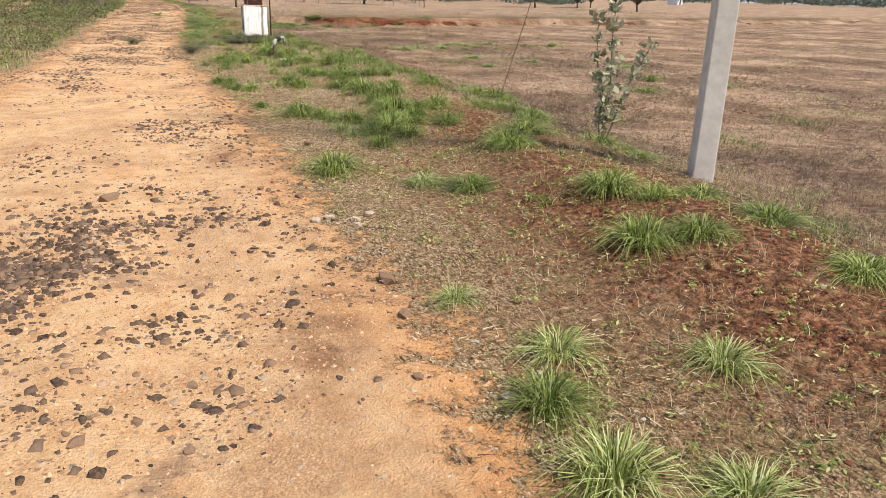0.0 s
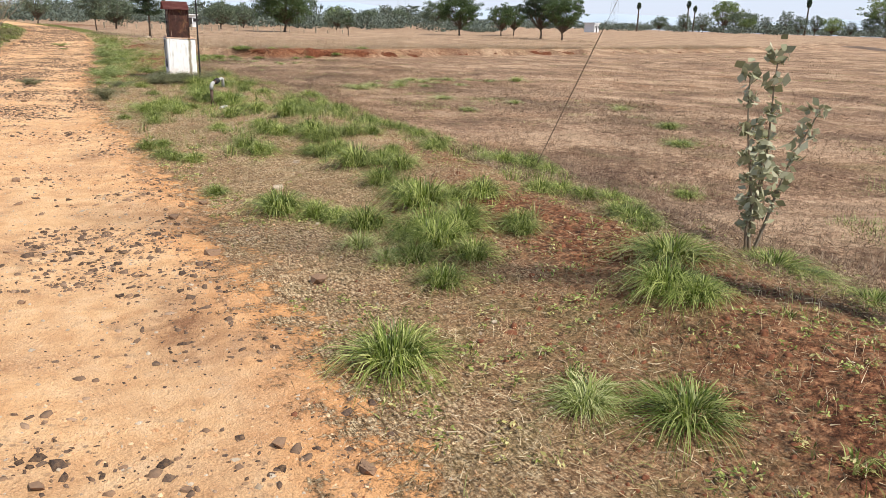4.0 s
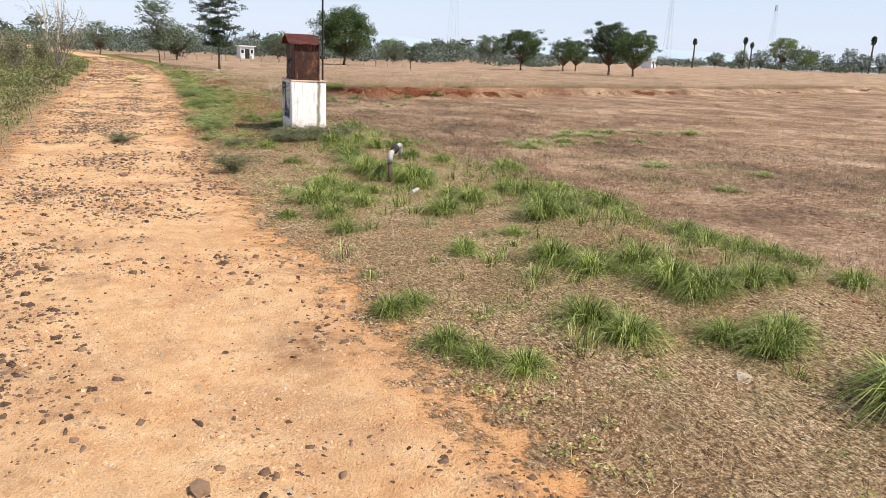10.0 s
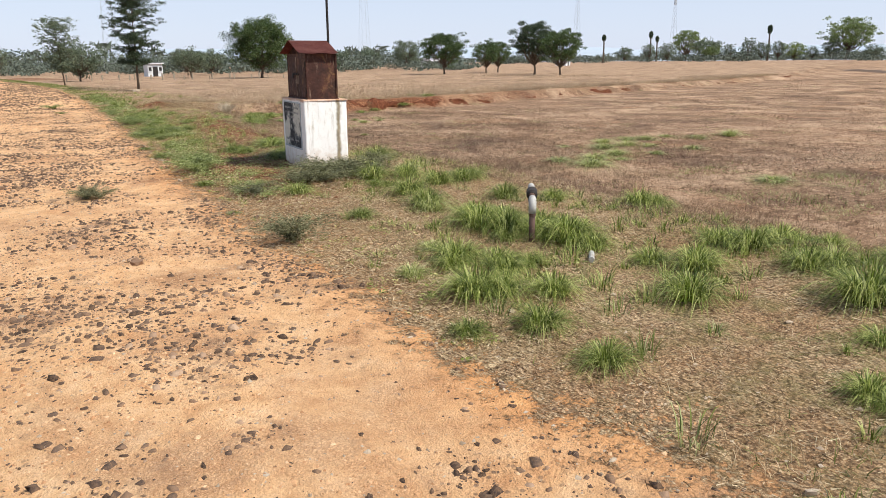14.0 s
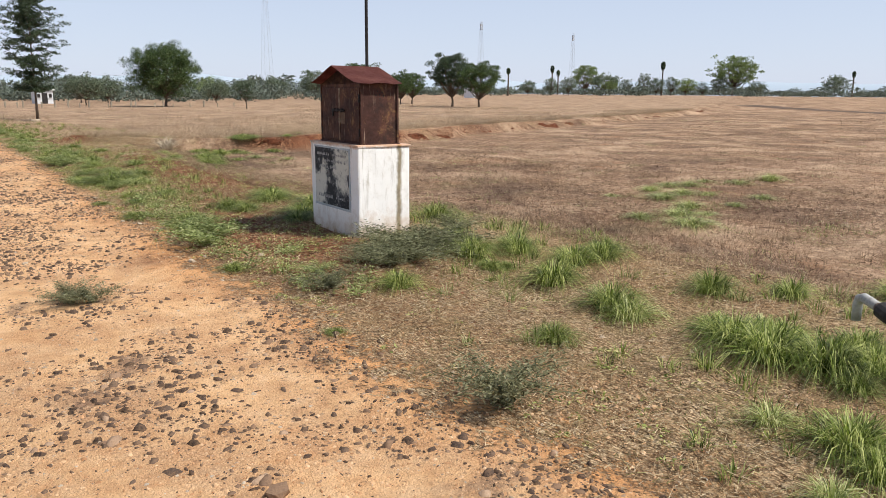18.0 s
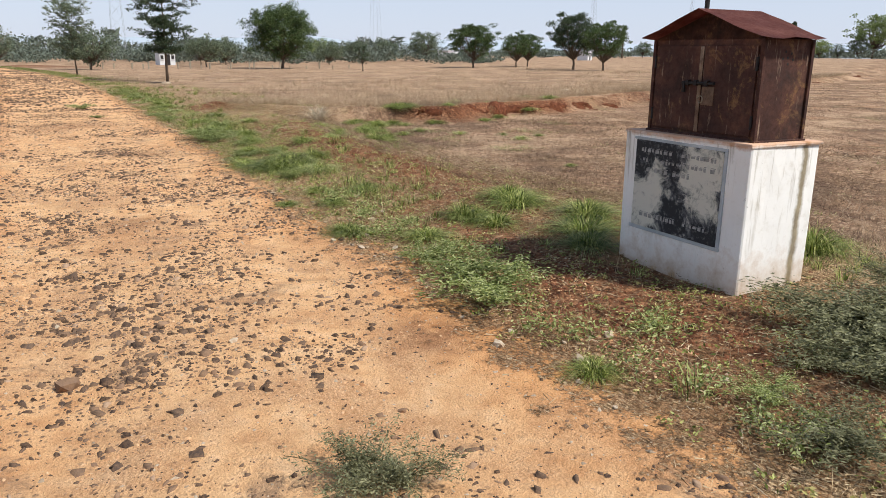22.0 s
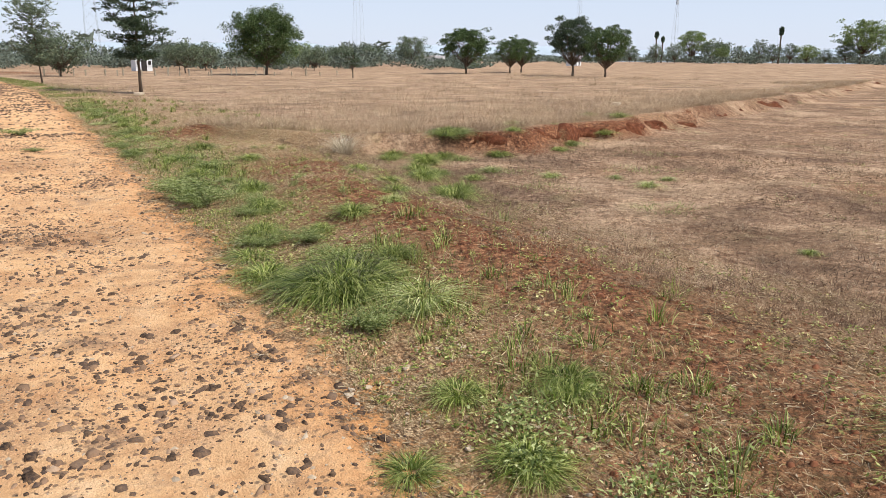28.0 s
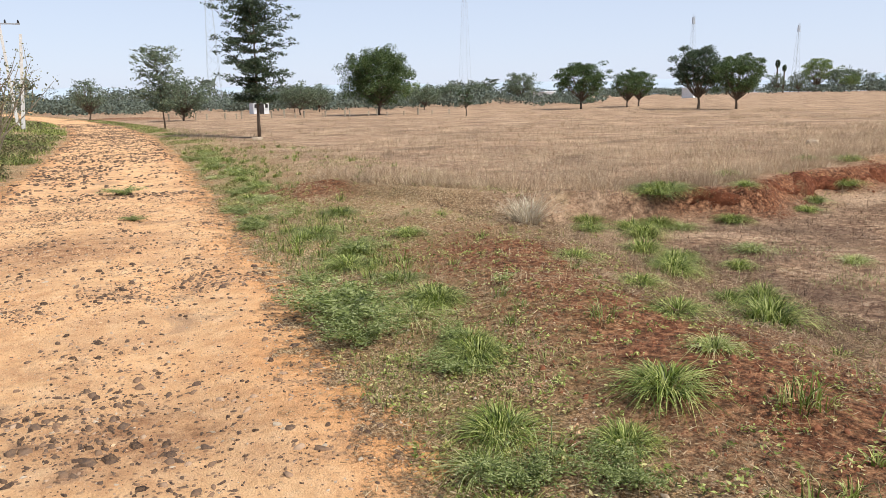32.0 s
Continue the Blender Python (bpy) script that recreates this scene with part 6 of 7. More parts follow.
def blocks(x, y, size, flat, rng):
    """Broken stones with a tilted top: an uneven frustum each."""
    n = len(x)
    o = np.array([[1, 1, -0.6], [-1, 1, -0.6], [-1, -1, -0.6], [1, -1, -0.6], [0.6, 0.6, 1], [-0.6, 0.6, 1], [-0.6, -0.6, 1], [0.6, -0.6, 1]]) * (0.75, 0.75, 0.6)
    v = o[None] * np.stack([size * rng.uniform(0.7, 1.5, n), size * rng.uniform(0.6, 1.1, n), size * flat * rng.uniform(0.5, 1.4, n)], 1)[:, None]
    v = v + rng.normal(0, 1, (n, 8, 3)) * (size * 0.17)[:, None, None] * (1, 1, 0.7)
    a = rng.uniform(0, 6.283, n)
    c, s = np.cos(a)[:, None], np.sin(a)[:, None]
    v = np.stack([v[..., 0] * c - v[..., 1] * s, v[..., 0] * s + v[..., 1] * c, v[..., 2]], -1)
    v += np.stack([x, y, ground_z(x, y) + size * flat * 0.15], 1)[:, None]
    t = np.array([[0, 1, 5, 4], [1, 2, 6, 5], [2, 3, 7, 6], [3, 0, 4, 7], [4, 5, 6, 7]])
    return v.reshape(-1, 3), (np.arange(n)[:, None, None] * 8 + t[None]).reshape(-1, 4)


def slabs(x, y, size, flat, rng):
    """Flat broken stones bedded in the sand: an uneven six-sided slab each, longer than wide."""
    n, k = len(x), 6
    a = np.arange(k) * (2 * math.pi / k) + rng.uniform(-0.35, 0.35, (n, k))
    rad = rng.uniform(0.6, 1.15, (n, k)) * size[:, None]
    px, py = np.cos(a) * rad * rng.uniform(1.0, 1.7, (n, 1)), np.sin(a) * rad * rng.uniform(0.55, 1.0, (n, 1))
    t = rng.uniform(0, 6.283, (n, 1))
    px, py = px * np.cos(t) - py * np.sin(t), px * np.sin(t) + py * np.cos(t)
    tall = (size * flat * rng.uniform(0.25, 1.0, n))[:, None]
    slope = rng.normal(0, 0.16, (n, 2))
    top = tall + px * slope[:, :1] + py * slope[:, 1:] + rng.normal(0, 0.06, (n, k)) * size[:, None]
    z = ground_z(x, y)[:, None]
    x, y = x[:, None], y[:, None]
    low = np.stack([x + px * 1.1, y + py * 1.1, z - 0.35 * size[:, None] + 0 * px], -1)
    high = np.stack([x + px * 0.82, y + py * 0.82, z + top], -1)
    v = np.concatenate([low, high], 1)
    q = [[j, (j + 1) % k, k + (j + 1) % k, k + j] for j in range(k)] + [[k, k + 1, k + 2, k + 3], [k, k + 3, k + 4, k + 5]]
    return v.reshape(-1, 3), (np.arange(n)[:, None, None] * 2 * k + np.array(q)[None]).reshape(-1, 4)


def build_gravel():
    r = np.random.default_rng(17)
    n = 200000
    y = -2.6 + 41 * r.uniform(0, 1, n)
    x = r.uniform(-1.7, 2.3, n)
    keep = r.uniform(0, 2.6, n) < gravel_density(x, y) ** 1.7
    x, y = x[keep], y[keep]
    size = np.clip(r.lognormal(-4.95, 0.55, len(x)), 0.004, 0.026)
    fy = r.uniform(37, 85, 16000)
    fx = (left_edge(fy) + right_edge(fy)) / 2 + r.uniform(-1.6, 1.6, 16000)
    far = r.uniform(0, 1.2, 16000) < gravel_density(fx, fy) ** 1.5
    fx, fy = fx[far], fy[far]
    x, y, size = np.concatenate([x, fx]), np.concatenate([y, fy]), np.concatenate([size, r.uniform(0.015, 0.045, len(fx))])
    ob = new("gravel", np_mesh("gravel", *slabs(x, y, size, 0.5, r), M_STONE))
    tagged(ob, "dark flat broken stones bedded in the sandy road", "gravel", kind="stuff")
    n = 40000
    y, x = r.uniform(-2.4, 34, n), r.uniform(-1.6, 2.0, n)
    y[:9000], x[:9000] = r.normal(2.2, 0.9, 9000), r.normal(0.2, 0.55, 9000)
    keep = r.uniform(0, 1.9, n) < gravel_density(x, y) ** 2.4 * np.where(y > 5, 1.0, 0.8) * np.where(y > 24, 0.55, 1.0)
    x, y = x[keep], y[keep]
    ob = new("broken_stone", np_mesh("broken_stone", *blocks(x, y, np.clip(r.lognormal(-4.15, 0.45, len(x)), 0.007, 0.032), 0.65, r), M_STONE))
    tagged(ob, "clusters of dark broken road metal", "gravel", kind="stuff")
    # crumbs of loosened sand
    n = 130000
    y, x = r.uniform(-2.4, 34, n), r.uniform(-1.6, 2.2, n)
    keep = r.uniform(0, 1, n) < smooth01(lumps(x, y, 1.3, 64) + 0.6 * lumps(x, y, 4.0, 65), -0.2, 0.7)
    x, y = x[keep], y[keep]
    ob = new("sand_crumbs", np_mesh("sand_crumbs", *pebbles(x, y, np.clip(r.lognormal(-5.15, 0.45, len(x)), 0.003, 0.014), 0.6, r), M_CRUMB))
    tagged(ob, "crumbs of dry orange sand on the road", "sand", kind="stuff")
    n = 80000
    y, x = r.uniform(-2.4, 22, n), r.uniform(-1.6, 2.2, n)
    y[n // 2:] = r.uniform(14, 32, n - n // 2)
    keep = r.uniform(0, 1.6, n) < 0.12 + gravel_density(x, y) ** 1.6
    x, y = x[keep], y[keep]
    ob = new("fine_gravel", np_mesh("fine_gravel", *pebbles(x, y, np.clip(r.lognormal(-5.3, 0.4, len(x)), 0.0025, 0.01), 0.35, r), M_STONE))
    tagged(ob, "fine dark grit pressed into the sandy road", "gravel", kind="stuff")
    n = 14000
    y, x = r.uniform(-2, 34, n), r.uniform(-1.6, 2.6, n)
    ob = new("pale_grit", np_mesh("pale_grit", *pebbles(x, y, np.clip(r.lognormal(-5.1, 0.5, n), 0.003, 0.02), 0.5, r), M_PALE))
    tagged(ob, "pale grit scattered on the road and verge", "grit", kind="stuff")
    n = 90000
    y, x = r.uniform(-2, 37, n), r.uniform(1.5, 5.2, n)
    x[70000:] = r.uniform(5.5, 17, 20000)
    y[70000:] = np.interp(x[70000:], BANK_X, BANK_Y) + r.normal(-0.45, 0.25, 20000)
    keep = r.uniform(0, 1, n) < soil_mask(x, y) * 0.8
    x, y = x[keep], y[keep]
    ob = new("soil_clods", np_mesh("soil_clods", *blocks(x, y, np.clip(r.lognormal(-5.0, 0.5, len(x)), 0.004, 0.026), 0.9, r), M_REDCLOD))
    tagged(ob, "crumbly red soil clods on the heaps", "clods", kind="stuff")


build_gravel()


def build_litter():
    """Dead stalks lying over the verge, short dead grass, and low green growth."""
    r = np.random.default_rng(23)
    n = 520000
    y = r.uniform(-1.8, 36, n)
    y[:40000] = r.uniform(34, 50, 40000)
    x = right_edge(y) - 0.35 + 4.2 * r.uniform(0, 1, n) ** 1.25
    want = (0.55 + 0.6 * lumps(x, y, 1.7, 71) + 0.35 * lumps(x, y, 5.0, 72)).clip(0.05, 1) * smooth01(x - right_edge(y), -0.35, 0.5) * (1 - 0.5 * soil_mask(x, y))
    keep = r.uniform(0, 1, n) < want
    x, y = x[keep], y[keep]
    n = len(x)
    a, ln, w = r.uniform(0, 6.283, n), r.lognormal(-3.45, 0.5, n).clip(0.012, 0.1), r.uniform(0.0008, 0.0018, n)
    w = w * (1 + np.maximum(y - 34, 0) / 10)
    mid = np.stack([x, y, ground_z(x, y) + r.uniform(0.004, 0.034, n)], 1)
    d = np.stack([np.cos(a), np.sin(a), r.normal(0, 0.3, n)], 1) * ln[:, None] / 2
    s = np.stack([-np.sin(a), np.cos(a), r.normal(0, 0.5, n)], 1) * w[:, None]
    up = np.array([0, 0, 0.003])
    v = np.stack([mid - d - s, mid + d, mid - d + s + up], 1).reshape(-1, 3)
    ob = new("straw_litter", np_mesh("straw_litter", v, np.arange(3 * n).reshape(-1, 3), M_DRY))
    tagged(ob, "dry straw and dead stalks lying on the verge", "straw", kind="stuff")
    # short standing dead grass
    n = 60000
    y = r.uniform(-1.8, 38, n)
    y[:14000] = r.uniform(34, 52, 14000)
    x = right_edge(y) + 0.1 + 4.0 * r.uniform(0, 1, n)
    keep = r.uniform(0, 1, n) < 0.25 + 0.75 * smooth01(lumps(x, y, 1.9, 73), -0.1, 0.6)
    x, y = x[keep], y[keep]
    n = len(x)
    v, f = blades(np.stack([x, y, ground_z(x, y) - 0.01], 1), r.uniform(0.03, 0.12, n), r.uniform(0.02, 0.09, n), r.uniform(0.001, 0.0022, n) * (1 + np.maximum(y - 32, 0) / 8), None, 2, 0.6, r)
    ob = new("dead_verge_grass", np_mesh("dead_verge_grass", v, f, M_DRY))
    tagged(ob, "thin dead grass standing on the verge", "grass", kind="stuff")
    # low green growth
    n = 300000
    y = r.uniform(-1.8, 46, n)
    y[:70000] = r.uniform(40, 95, 70000)
    x = right_edge(y) + 0.05 + 3.9 * r.uniform(0, 1, n)
    ridge = np.exp(-((x - np.interp(y, MOUND_Y, MOUND_X) - 0.45) / 0.55) ** 2) * smooth01(y, 3, 7) * (1 - smooth01(y, 20, 22))
    rim = np.exp(-((x - right_edge(y) - 0.75) / 0.65) ** 2) * smooth01(y, 18, 24)
    want = 0.05 + 0.08 * smooth01(y, 19, 22) + 0.22 * (1 - smooth01(y, 3, 5)) + 0.8 * ridge + 1.0 * rim + 0.5 * np.exp(-((x - 2.6) / 0.9) ** 2) * smooth01(y, 8, 11) * (1 - smooth01(y, 17, 19))
    want = want * smooth01(lumps(x, y, 2.1, 75) + 0.6 * lumps(x, y, 5.5, 76), -0.35, 0.5) * (1 - 0.6 * soil_mask(x, y))
    keep = r.uniform(0, 1, n) < want
    x, y = x[keep], y[keep]
    n = len(x)
    tall = 1 + 0.7 * lumps(x, y, 2.1, 75) + np.maximum(y - 40, 0) / 40
    v, f = blades(np.stack([x, y, ground_z(x, y) - 0.01], 1), r.uniform(0.02, 0.085, n) * tall.clip(0.5, 2), r.uniform(0.02, 0.12, n), r.uniform(0.0025, 0.0055, n) * (1 + np.maximum(y - 25, 0) / 11), None, 3, 1.0, r)
    ob = new("verge_grass", np_mesh("verge_grass", v, f, M_OLIVE, True))
    tagged(ob, "short green grass spreading along the verge", "grass", kind="stuff")
    # rosettes of small creeping herbs
    for name, n, material, label in (("creeping_herbs", 9000, M_HERB, "small creeping lime-green herbs in mats"), ("dry_sprouts", 5000, M_SPROUT, "small yellowing sprouts among the straw")):
        y = r.uniform(-1.8, 36, n)
        x = right_edge(y) + 0.05 + 3.6 * r.uniform(0, 1, n) ** 1.3
        rim = np.exp(-((x - right_edge(y) - 0.65) / 0.5) ** 2) * smooth01(y, 21, 25)
        keep = r.uniform(0, 1, n) < 0.28 * smooth01(lumps(x, y, 1.5, 81) + 0.7 * lumps(x, y, 6.0, 82), -0.2, 0.7) + 1.1 * rim * smooth01(lumps(x, y, 2.2, 83), -0.6, 0.3) + 0.35 * soil_mask(x, y)
        x, y = x[keep], y[keep]
        k = 14
        m, wide = len(x) * k, np.repeat(r.uniform(0.02, 0.065, len(x)), k)
        a, q = r.uniform(0, 6.283, m), np.sqrt(r.uniform(0.05, 1, m))
        px, py = np.repeat(x, k) + np.cos(a) * q * wide, np.repeat(y, k) + np.sin(a) * q * wide
        v, f = leaves(np.stack([px, py, ground_z(px, py) + 0.008 + (1 - 0.6 * q) * wide * r.uniform(0.3, 1.1, m)], 1), 0.10 * wide + 0.0075, r, 0.5, 0.42)
        tagged(new(name, np_mesh(name, v, f, material)), label, "herbs", kind="stuff")


build_litter()


def build_small_tufts():
    """Small grass tufts between the large ones, too many to count."""
    r = np.random.default_rng(37)
    for name, n, material, label, seed in (("small_grass_tufts", 4600, M_GRASS, "small green grass tufts crowding the verge", 44), ("small_pale_tufts", 1100, M_LIGHTGRASS, "small yellowish grass tufts on the verge", 48)):
        y = r.uniform(-1.5, 48, n)
        x = right_edge(y) + 0.15 + 3.6 * r.uniform(0, 1, n)
        ridge = np.exp(-((x - np.interp(y, MOUND_Y, MOUND_X) - 0.35) / 0.6) ** 2) * smooth01(y, 3.5, 7) * (1 - smooth01(y, 19.5, 21))
        rim = np.exp(-((x - right_edge(y) - 0.8) / 0.6) ** 2) * smooth01(y, 20, 24)
        mid = np.exp(-((x - 2.5) / 0.8) ** 2) * smooth01(y, 8, 12) * (1 - smooth01(y, 17, 19))
        want = (0.04 + 1.0 * ridge + 0.8 * rim + 0.45 * mid) * smooth01(lumps(x, y, 1.6, seed), -0.5, 0.6)
        keep = r.uniform(0, 1, n) < want
        x, y = x[keep], y[keep]
        k = 34
        m = len(x) * k
        s = np.repeat(r.uniform(0.06, 0.17, len(x)), k)
        a, q = r.uniform(0, 6.283, m), np.sqrt(r.uniform(0, 1, m))
        bx, by = np.repeat(x, k) + np.cos(a) * q * s * 0.5, np.repeat(y, k) + np.sin(a) * q * s * 0.5
        h = s * r.uniform(0.6, 1.3, m)
        wide = 0.0055 * (1 + np.maximum(by - 25, 0) / 18)
        v, f = blades(np.stack([bx, by, ground_z(bx, by) - 0.01], 1), h, s * r.uniform(0.2, 1.2, m) * (0.4 + 0.6 * q), wide * r.uniform(0.7, 1.3, m), a + r.normal(0, 0.5, m), 3, 1.2, r)
        tagged(new(name, np_mesh(name, v, f, material, True)), label, "grass", kind="stuff")
    # low feathery mats at the road's edge
    n = 260
    y = np.concatenate([r.uniform(24, 33, n // 2), r.uniform(17, 44, n - n // 2)])
    x = right_edge(y) + 0.2 + np.abs(r.normal(0, 0.35, n))
    keep = lumps(x, y, 1.2, 55) > 0.1
    x, y = x[keep], y[keep]
    k = 230
    m = len(x) * k
    s = np.repeat(r.uniform(0.08, 0.2, len(x)), k)
    p = r.normal(0, 1, (m, 3)) * np.stack([s * 0.55, s * 0.55, s * 0.22], 1)
    px, py = np.repeat(x, k) + p[:, 0], np.repeat(y, k) + p[:, 1]
    v, f = leaves(np.stack([px, py, ground_z(px, py) + 0.03 + np.abs(p[:, 2]) * 1.4], 1), 0.013, r, 0.5, 0.4)
    tagged(new("feathery_mats", np_mesh("feathery_mats", v, f, M_FEATHER)), "low lime-green feathery mats along the road's edge", "herbs", kind="stuff")


build_small_tufts()


def field_blades(name, label, n, place, low, high, width, material, seed):
    r = np.random.default_rng(seed)
    x, y = place(r, n)
    keep = (r.uniform(0, 1, n) < 0.32 + 0.68 * smooth01(lumps(x, y, 0.9, 91) + 0.9 * lumps(x, y, 3.3, 92), -0.3, 0.9)) & (r.uniform(0, 1, n) > 0.85 * soil_mask(x, y))
    x, y = x[keep], y[keep]
    n = len(x)
    far = np.hypot(x, np.maximum(np.abs(y - 15) - 13, 0))
    h = r.uniform(low, high, n) * (1 + 0.5 * lumps(x, y, 0.9, 91)).clip(0.4, 1.7)
    v, f = blades(np.stack([x, y, ground_z(x, y) - 0.008], 1), h, h * r.uniform(0.4, 2.0, n), width * (1 + far / 14), None, 1, 1.1, r)
    tagged(new(name, np_mesh(name, v, f, material)), label, "grass", kind="stuff")


def near_field(r, n):
    d = np.exp(r.uniform(math.log(0.7), math.log(60), n))
    y = r.uniform(-2, 34, n) + d * r.uniform(-0.2, 0.8, n)
    x = np.interp(y, MOUND_Y, MOUND_X) + 0.2 + d
    ok = past_bank(x, y) < 0
    return np.where(ok, x, x * 0 + r.uniform(5, 12, n)), np.where(ok, y, r.uniform(0, 30, n))


def build_field_straw():
    """Broken dead stalks lying on the field beside the verge."""
    r = np.random.default_rng(61)
    n = 170000
    y = r.uniform(-2, 35, n)
    x = np.interp(y, MOUND_Y, MOUND_X) + 0.4 + 8.0 * r.uniform(0, 1, n) ** 2.0
    keep = (past_bank(x, y) < -0.2) & (r.uniform(0, 1, n) < 0.35 + 0.65 * smooth01(lumps(x, y, 1.1, 66) + 0.7 * lumps(x, y, 4.0, 67), -0.4, 0.6))
    x, y = x[keep], y[keep]
    n = len(x)
    far = np.maximum(x - 5.0, 0)
    a, ln, w = r.uniform(0, 6.283, n), r.lognormal(-3.2, 0.5, n).clip(0.015, 0.12) * (1 + far / 6), r.uniform(0.0008, 0.002, n) * (1 + far / 4)
    mid = np.stack([x, y, ground_z(x, y) + r.uniform(0.004, 0.05, n)], 1)
    d = np.stack([np.cos(a), np.sin(a), r.normal(0, 0.55, n)], 1) * ln[:, None] / 2
    t = np.stack([-np.sin(a), np.cos(a), r.normal(0, 0.5, n)], 1) * w[:, None]
    v = np.stack([mid - d - t, mid + d, mid - d + t + (0, 0, 0.003)], 1).reshape(-1, 3)
    tagged(new("field_straw", np_mesh("field_straw", v, np.arange(3 * n).reshape(-1, 3), M_FIELD)), "broken dead stalks lying on the fallow field", "straw", kind="stuff")


build_field_straw()
field_blades("dead_field_grass", "dead brown grass covering the fallow field", 330000, near_field, 0.02, 0.075, 0.0034, M_FIELD, 29)


def build_clumps(name, label, n, each, place, low, high, wide, material, seed):
    """Clumps of standing dry grass."""
    r = np.random.default_rng(seed)
    cx, cy = place(r, n)
    far = np.hypot(cx, np.maximum(cy - 30, 0))
    s = r.uniform(0.08, 0.3, n) * (1 + far / 60)
    tall = r.uniform(low, high, n) * (1 + far / 150)
    k = np.repeat(np.arange(n), each)
    m = len(k)
    a, q = r.uniform(0, 6.283, m), np.sqrt(r.uniform(0, 1, m))
    x, y = cx[k] + np.cos(a) * q * s[k], cy[k] + np.sin(a) * q * s[k]
    h = tall[k] * r.uniform(0.4, 1.1, m)
    v, f = blades(np.stack([x, y, ground_z(x, y) - 0.01], 1), h, h * r.uniform(0.2, 1.2, m), wide * (1 + far[k] / 22), a + r.normal(0, 0.8, m), 1, 0.9, r)
    tagged(new(name, np_mesh(name, v, f, material)), label, "grass", kind="stuff")


def raised_field(r, n):
    x = 2.2 + 62 * r.uniform(0, 1, n) ** 1.6
    y = np.interp(x, BANK_X, BANK_Y) + np.exp(r.uniform(math.log(0.35), math.log(62), n))
    ok = (past_bank(x, y) > 0.15) & (x > right_edge(y) + 1.1) & (lumps(x, y, 0.35, 95) > -0.45 + 0.012 * (y - 30))
    return np.resize(x[ok], n), np.resize(y[ok], n)


def raised(r, n):
    x, y = raised_field(r, 2 * n)
    return x[:n], y[:n]


def low_field(r, n):
    x, y = near_field(r, 3 * n)
    ok = lumps(x, y, 0.9, 96) + 0.8 * lumps(x, y, 2.5, 97) > r.uniform(-0.9, 0.7, len(x))
    return x[ok][:n], y[ok][:n]


def low(r, n):
    x, y = low_field(r, 2 * n)
    return np.resize(x, n), np.resize(y, n)


def field_green(r, n):
    x, y = near_field(r, n * 4)
    ok = (lumps(x, y, 0.5, 98) > 0.15) & (x < 45)
    return np.resize(x[ok], n), np.resize(y[ok], n)


FIELD_GREEN = spots("""11.4 7.9 0.5 0.5 1 | 9.0 5.8 0.4 0.4 1 | 6.9 4.6 0.25 0.25 1 | 10.5 6.4 0.5 0.5 1 | 5.8 2.6 0.15 0.15 1 | 9.1 9.5 0.3 0.3 1 | 7.0 5.0 0.15 0.15 1 | 10.1 11.0 0.4 0.3 1 | 8.9 9.4 0.4 0.3 1
| 6.5 6.7 0.2 0.2 1 | 10.9 9.7 0.5 0.4 1 | 11.3 13.7 0.4 0.4 1 | 10.2 12.0 0.3 0.3 1 | 6.8 15.2 0.3 0.3 1""")
FIELD_GREEN += spots("""7.3 14.9 0.3 0.3 1 | 7.0 14.2 0.25 0.2 1 | 9.1 15.7 0.4 0.4 1 | 8.6 14.9 0.3 0.3 1 | 8.2 17.0 0.6 0.5 1 | 8.7 19.4 0.8 0.7 1 | 9.7 19.8 0.8 0.7 1 | 7.0 18.4 0.5 0.5 1 | 10.6 20.8 0.8 0.4 1
| 12.2 20.5 0.6 0.4 1 | 8.4 29.3 0.5 0.4 1 | 10.3 30.7 0.6 0.5 1 | 6.5 26.9 0.4 0.3 1 | 10.2 33.0 0.5 0.2 1 | 6.5 30.2 0.5 0.3 1 | 6.1 28.8 0.3 0.3 1""")


def green_patch(r, n):
    k = r.integers(0, len(FIELD_GREEN), n)
    x, y, rx, ry, _ = np.array(FIELD_GREEN)[k].T
    return x + r.normal(0, 0.6, n) * rx, y + r.normal(0, 0.6, n) * ry


build_clumps("field_green_patches", "low green grass spreading in patches over the dead field", 520, 20, green_patch, 0.04, 0.11, 0.0055, M_LIGHTGRASS, 38)
build_clumps("field_green_tufts", "small green tufts scattered in the dead field", 260, 26, field_green, 0.04, 0.1, 0.005, M_LIGHTGRASS, 36)
build_clumps("pale_field_grass", "pale dry grass on the raised field", 9000, 13, raised, 0.08, 0.34, 0.004, M_PALEFIELD, 30)
build_clumps("field_grass_clumps", "brown dead grass clumps in the fallow field", 15000, 12, low, 0.04, 0.13, 0.0042, M_FIELD, 33)

# ---- stones that lie singly ----


def stone_mesh(seed):
    bm = bmesh.new()
    bmesh.ops.create_icosphere(bm, subdivisions=1, radius=1.0)
    r = random.Random(seed)
    for v in bm.verts:
        v.co *= r.uniform(0.5, 1.2)
        v.co.z = max(-0.3, min(0.42, v.co.z * 0.75))
    me = bpy.data.meshes.new("stone")
    bm.to_mesh(me)
    bm.free()
    return me


STONES = {}
for key, mat in (("dark", M_STONE), ("pale", M_PALE)):
    STONES[key] = [stone_mesh(s) for s in range(6)]
    for me in STONES[key]:
        me.materials.append(mat)


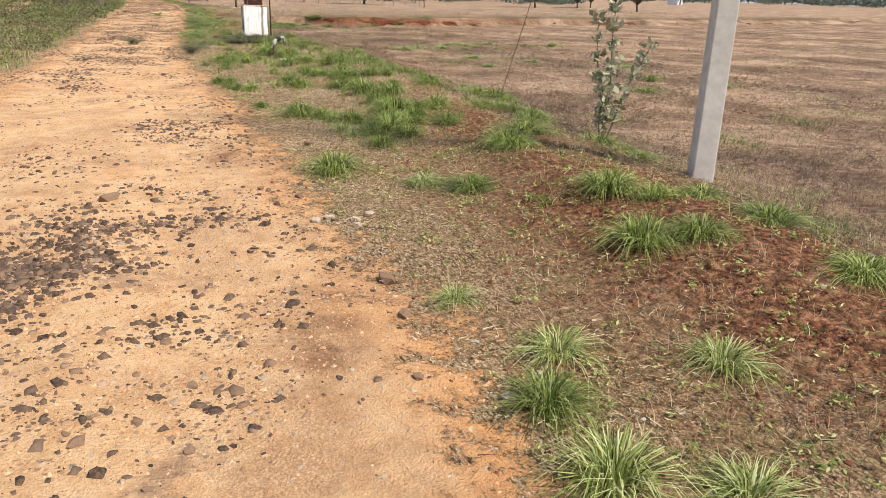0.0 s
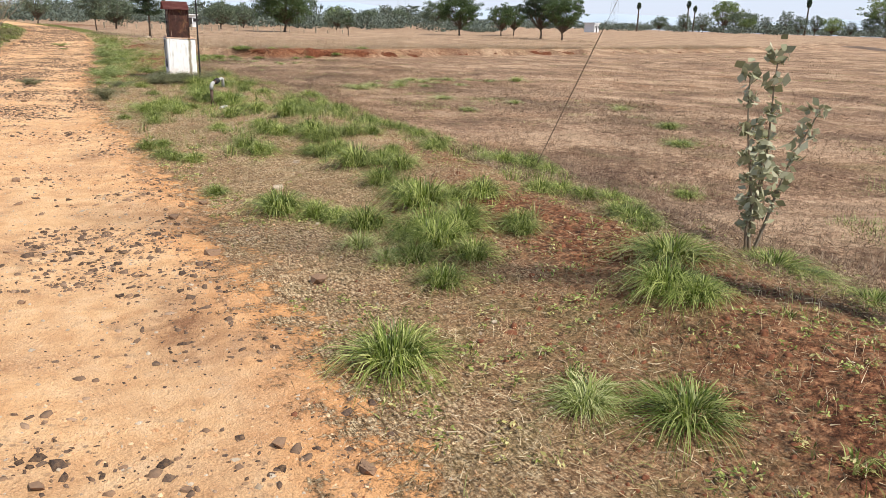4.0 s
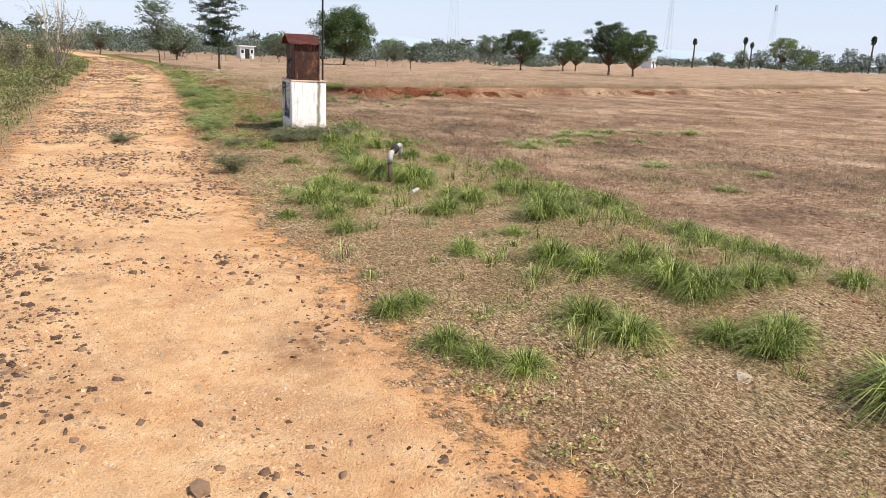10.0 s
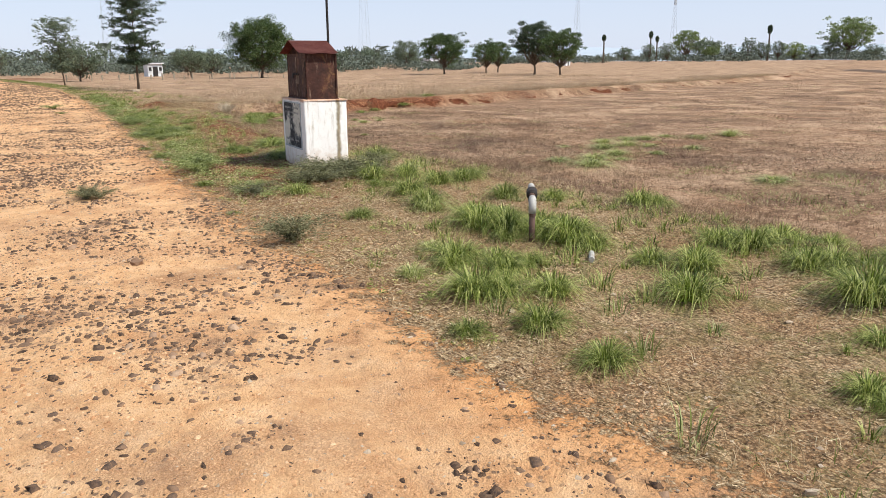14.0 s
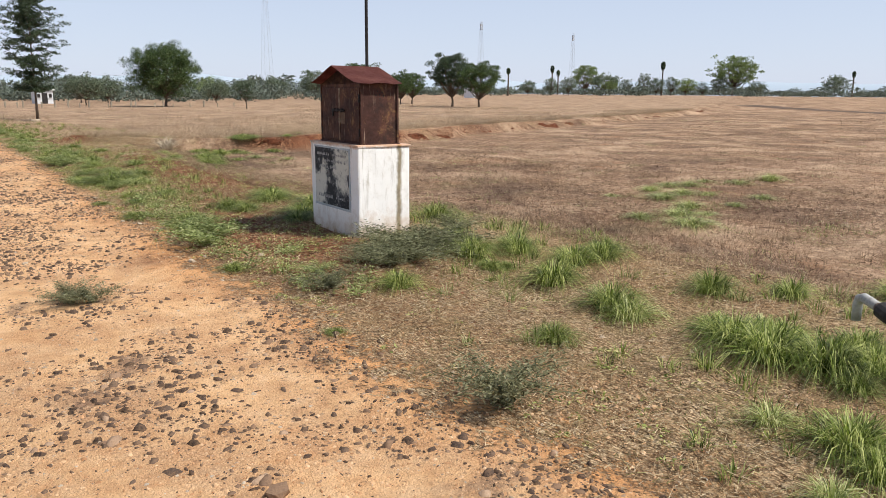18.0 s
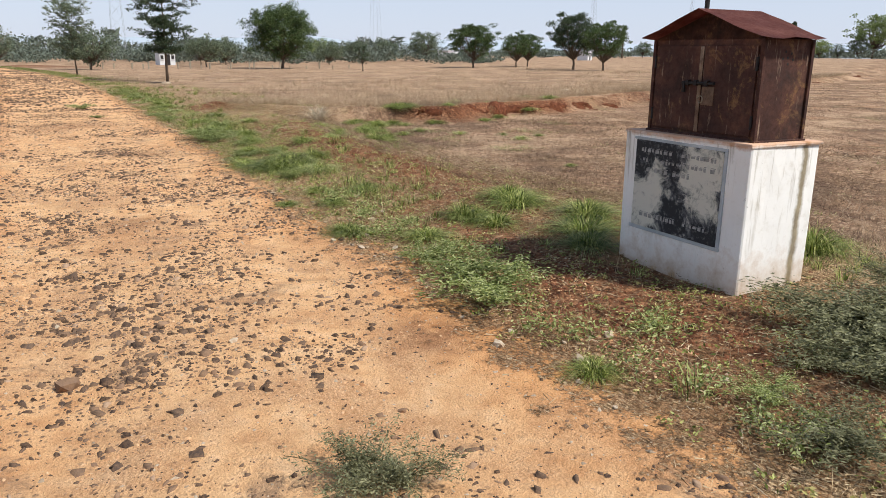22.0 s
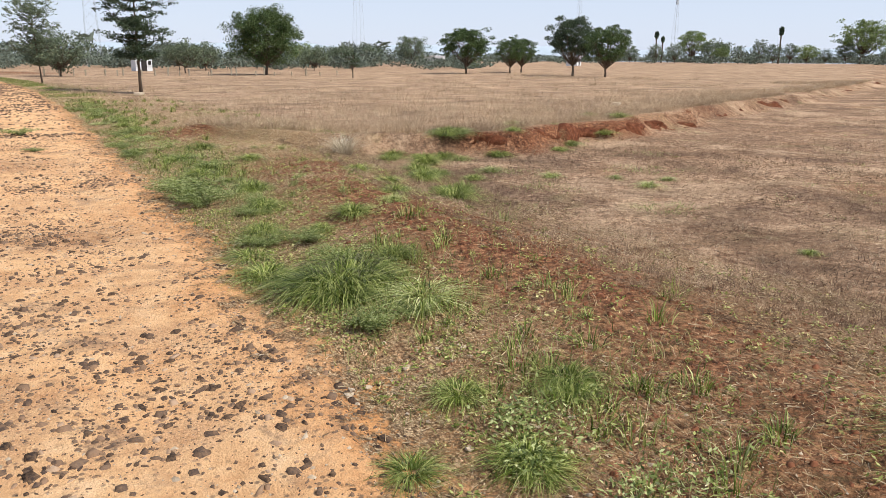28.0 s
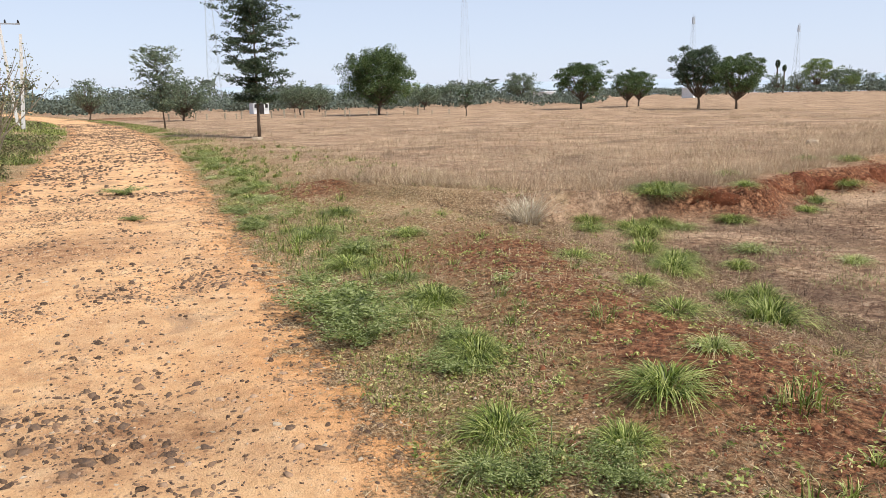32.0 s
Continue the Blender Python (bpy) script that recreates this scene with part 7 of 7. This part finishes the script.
def lay_stones(count, seed, x_of, y0, y1, kind, lo, hi, label, group):
    r = random.Random(seed)
    for _ in range(count):
        y = r.uniform(y0, y1)
        x = x_of(r, y)
        s = r.uniform(lo, hi) * (0.7 + 0.6 * r.random() ** 3)
        ob = new("stone", r.choice(STONES[kind]))
        ob.matrix_world = pose(x, y, gz(x, y) + s * 0.2, r.uniform(-15, 15), r.uniform(-15, 15), r.uniform(0, 360)) @ Matrix.Diagonal((s * r.uniform(0.8, 1.4), s, s * r.uniform(0.7, 1.1), 1))
        tagged(ob, label, "stone", group)


lay_stones(20, 1, lambda r, y: r.uniform(-0.9, 1.1), -0.6, 2.6, "dark", 0.016, 0.03, "dark broken road stone half sunk in sand", "road stones")
lay_stones(26, 2, lambda r, y: r.uniform(-0.6, 1.6), 3.0, 11.0, "dark", 0.016, 0.03, "dark broken road stone half sunk in sand", "road stones")
lay_stones(36, 3, lambda r, y: r.uniform(-1.2, 1.3), 15.0, 30.0, "dark", 0.012, 0.024, "dark broken road stone half sunk in sand", "road stones")
lay_stones(26, 4, lambda r, y: float(right_edge(y)) + r.uniform(-0.1, 0.7), 18.0, 25.0, "pale", 0.013, 0.03, "pale rounded stone at the road's edge", "pale stones")
lay_stones(44, 6, lambda r, y: float(right_edge(y)) + r.uniform(-0.05, 0.75), 20.6, 24.2, "pale", 0.012, 0.028, "pale rounded stone at the road's edge", "pale stones")
lay_stones(14, 5, lambda r, y: float(right_edge(y)) + r.uniform(0.0, 1.8), -0.5, 14.0, "pale", 0.018, 0.035, "pale rounded stone on the verge", "pale stones")
for x, y, s, kind in ((1.86, 0.9, 0.04, "dark"), (1.9, 1.35, 0.06, "dark"), (1.74, 0.31, 0.025, "dark"), (2.02, 0.1, 0.035, "pale"), (2.1, 5.0, 0.06, "dark"), (1.6, 5.7, 0.045, "dark"),
                      (1.47, 6.65, 0.045, "dark"), (1.76, 7.2, 0.04, "dark"), (2.45, 7.5, 0.05, "pale"), (0.33, 8.4, 0.045, "dark"), (3.73, 5.95, 0.04, "pale"), (1.65, 22.2, 0.03, "pale"),
                      (1.83, 2.56, 0.04, "pale"), (2.08, 2.49, 0.045, "pale"), (1.72, 2.45, 0.04, "pale"), (1.97, 2.44, 0.035, "pale"), (1.96, 2.31, 0.035, "pale"), (1.85, 2.48, 0.03, "dark"), (1.71, 3.08, 0.035, "dark"), (1.47, 3.33, 0.03, "dark"), (0.44, 3.24, 0.07, "dark"), (-0.93, 19.69, 0.06, "dark"), (1.63, 19.0, 0.03, "pale"), (1.07, 19.21, 0.04, "pale"), (-0.16, 19.85, 0.025, "pale"), (1.29, 18.81, 0.045, "pale"), (0.03, 15.1, 0.05, "dark"), (16.6, 38.6, 0.16, "pale"), (5.0, 54.8, 0.19, "pale")):
    ob = new("stone", STONES[kind][int(x * 7) % 6])
    ob.matrix_world = pose(x, y, gz(x, y) + s * 0.25, 0, 0, x * 900) @ Matrix.Diagonal((s * 1.2, s, s, 1))
    tagged(ob, {"dark": "dark angular stone lying by the road", "pale": "pale stone lying on the ground"}[kind], "stone", {"dark": "road stones", "pale": "pale stones"}[kind])
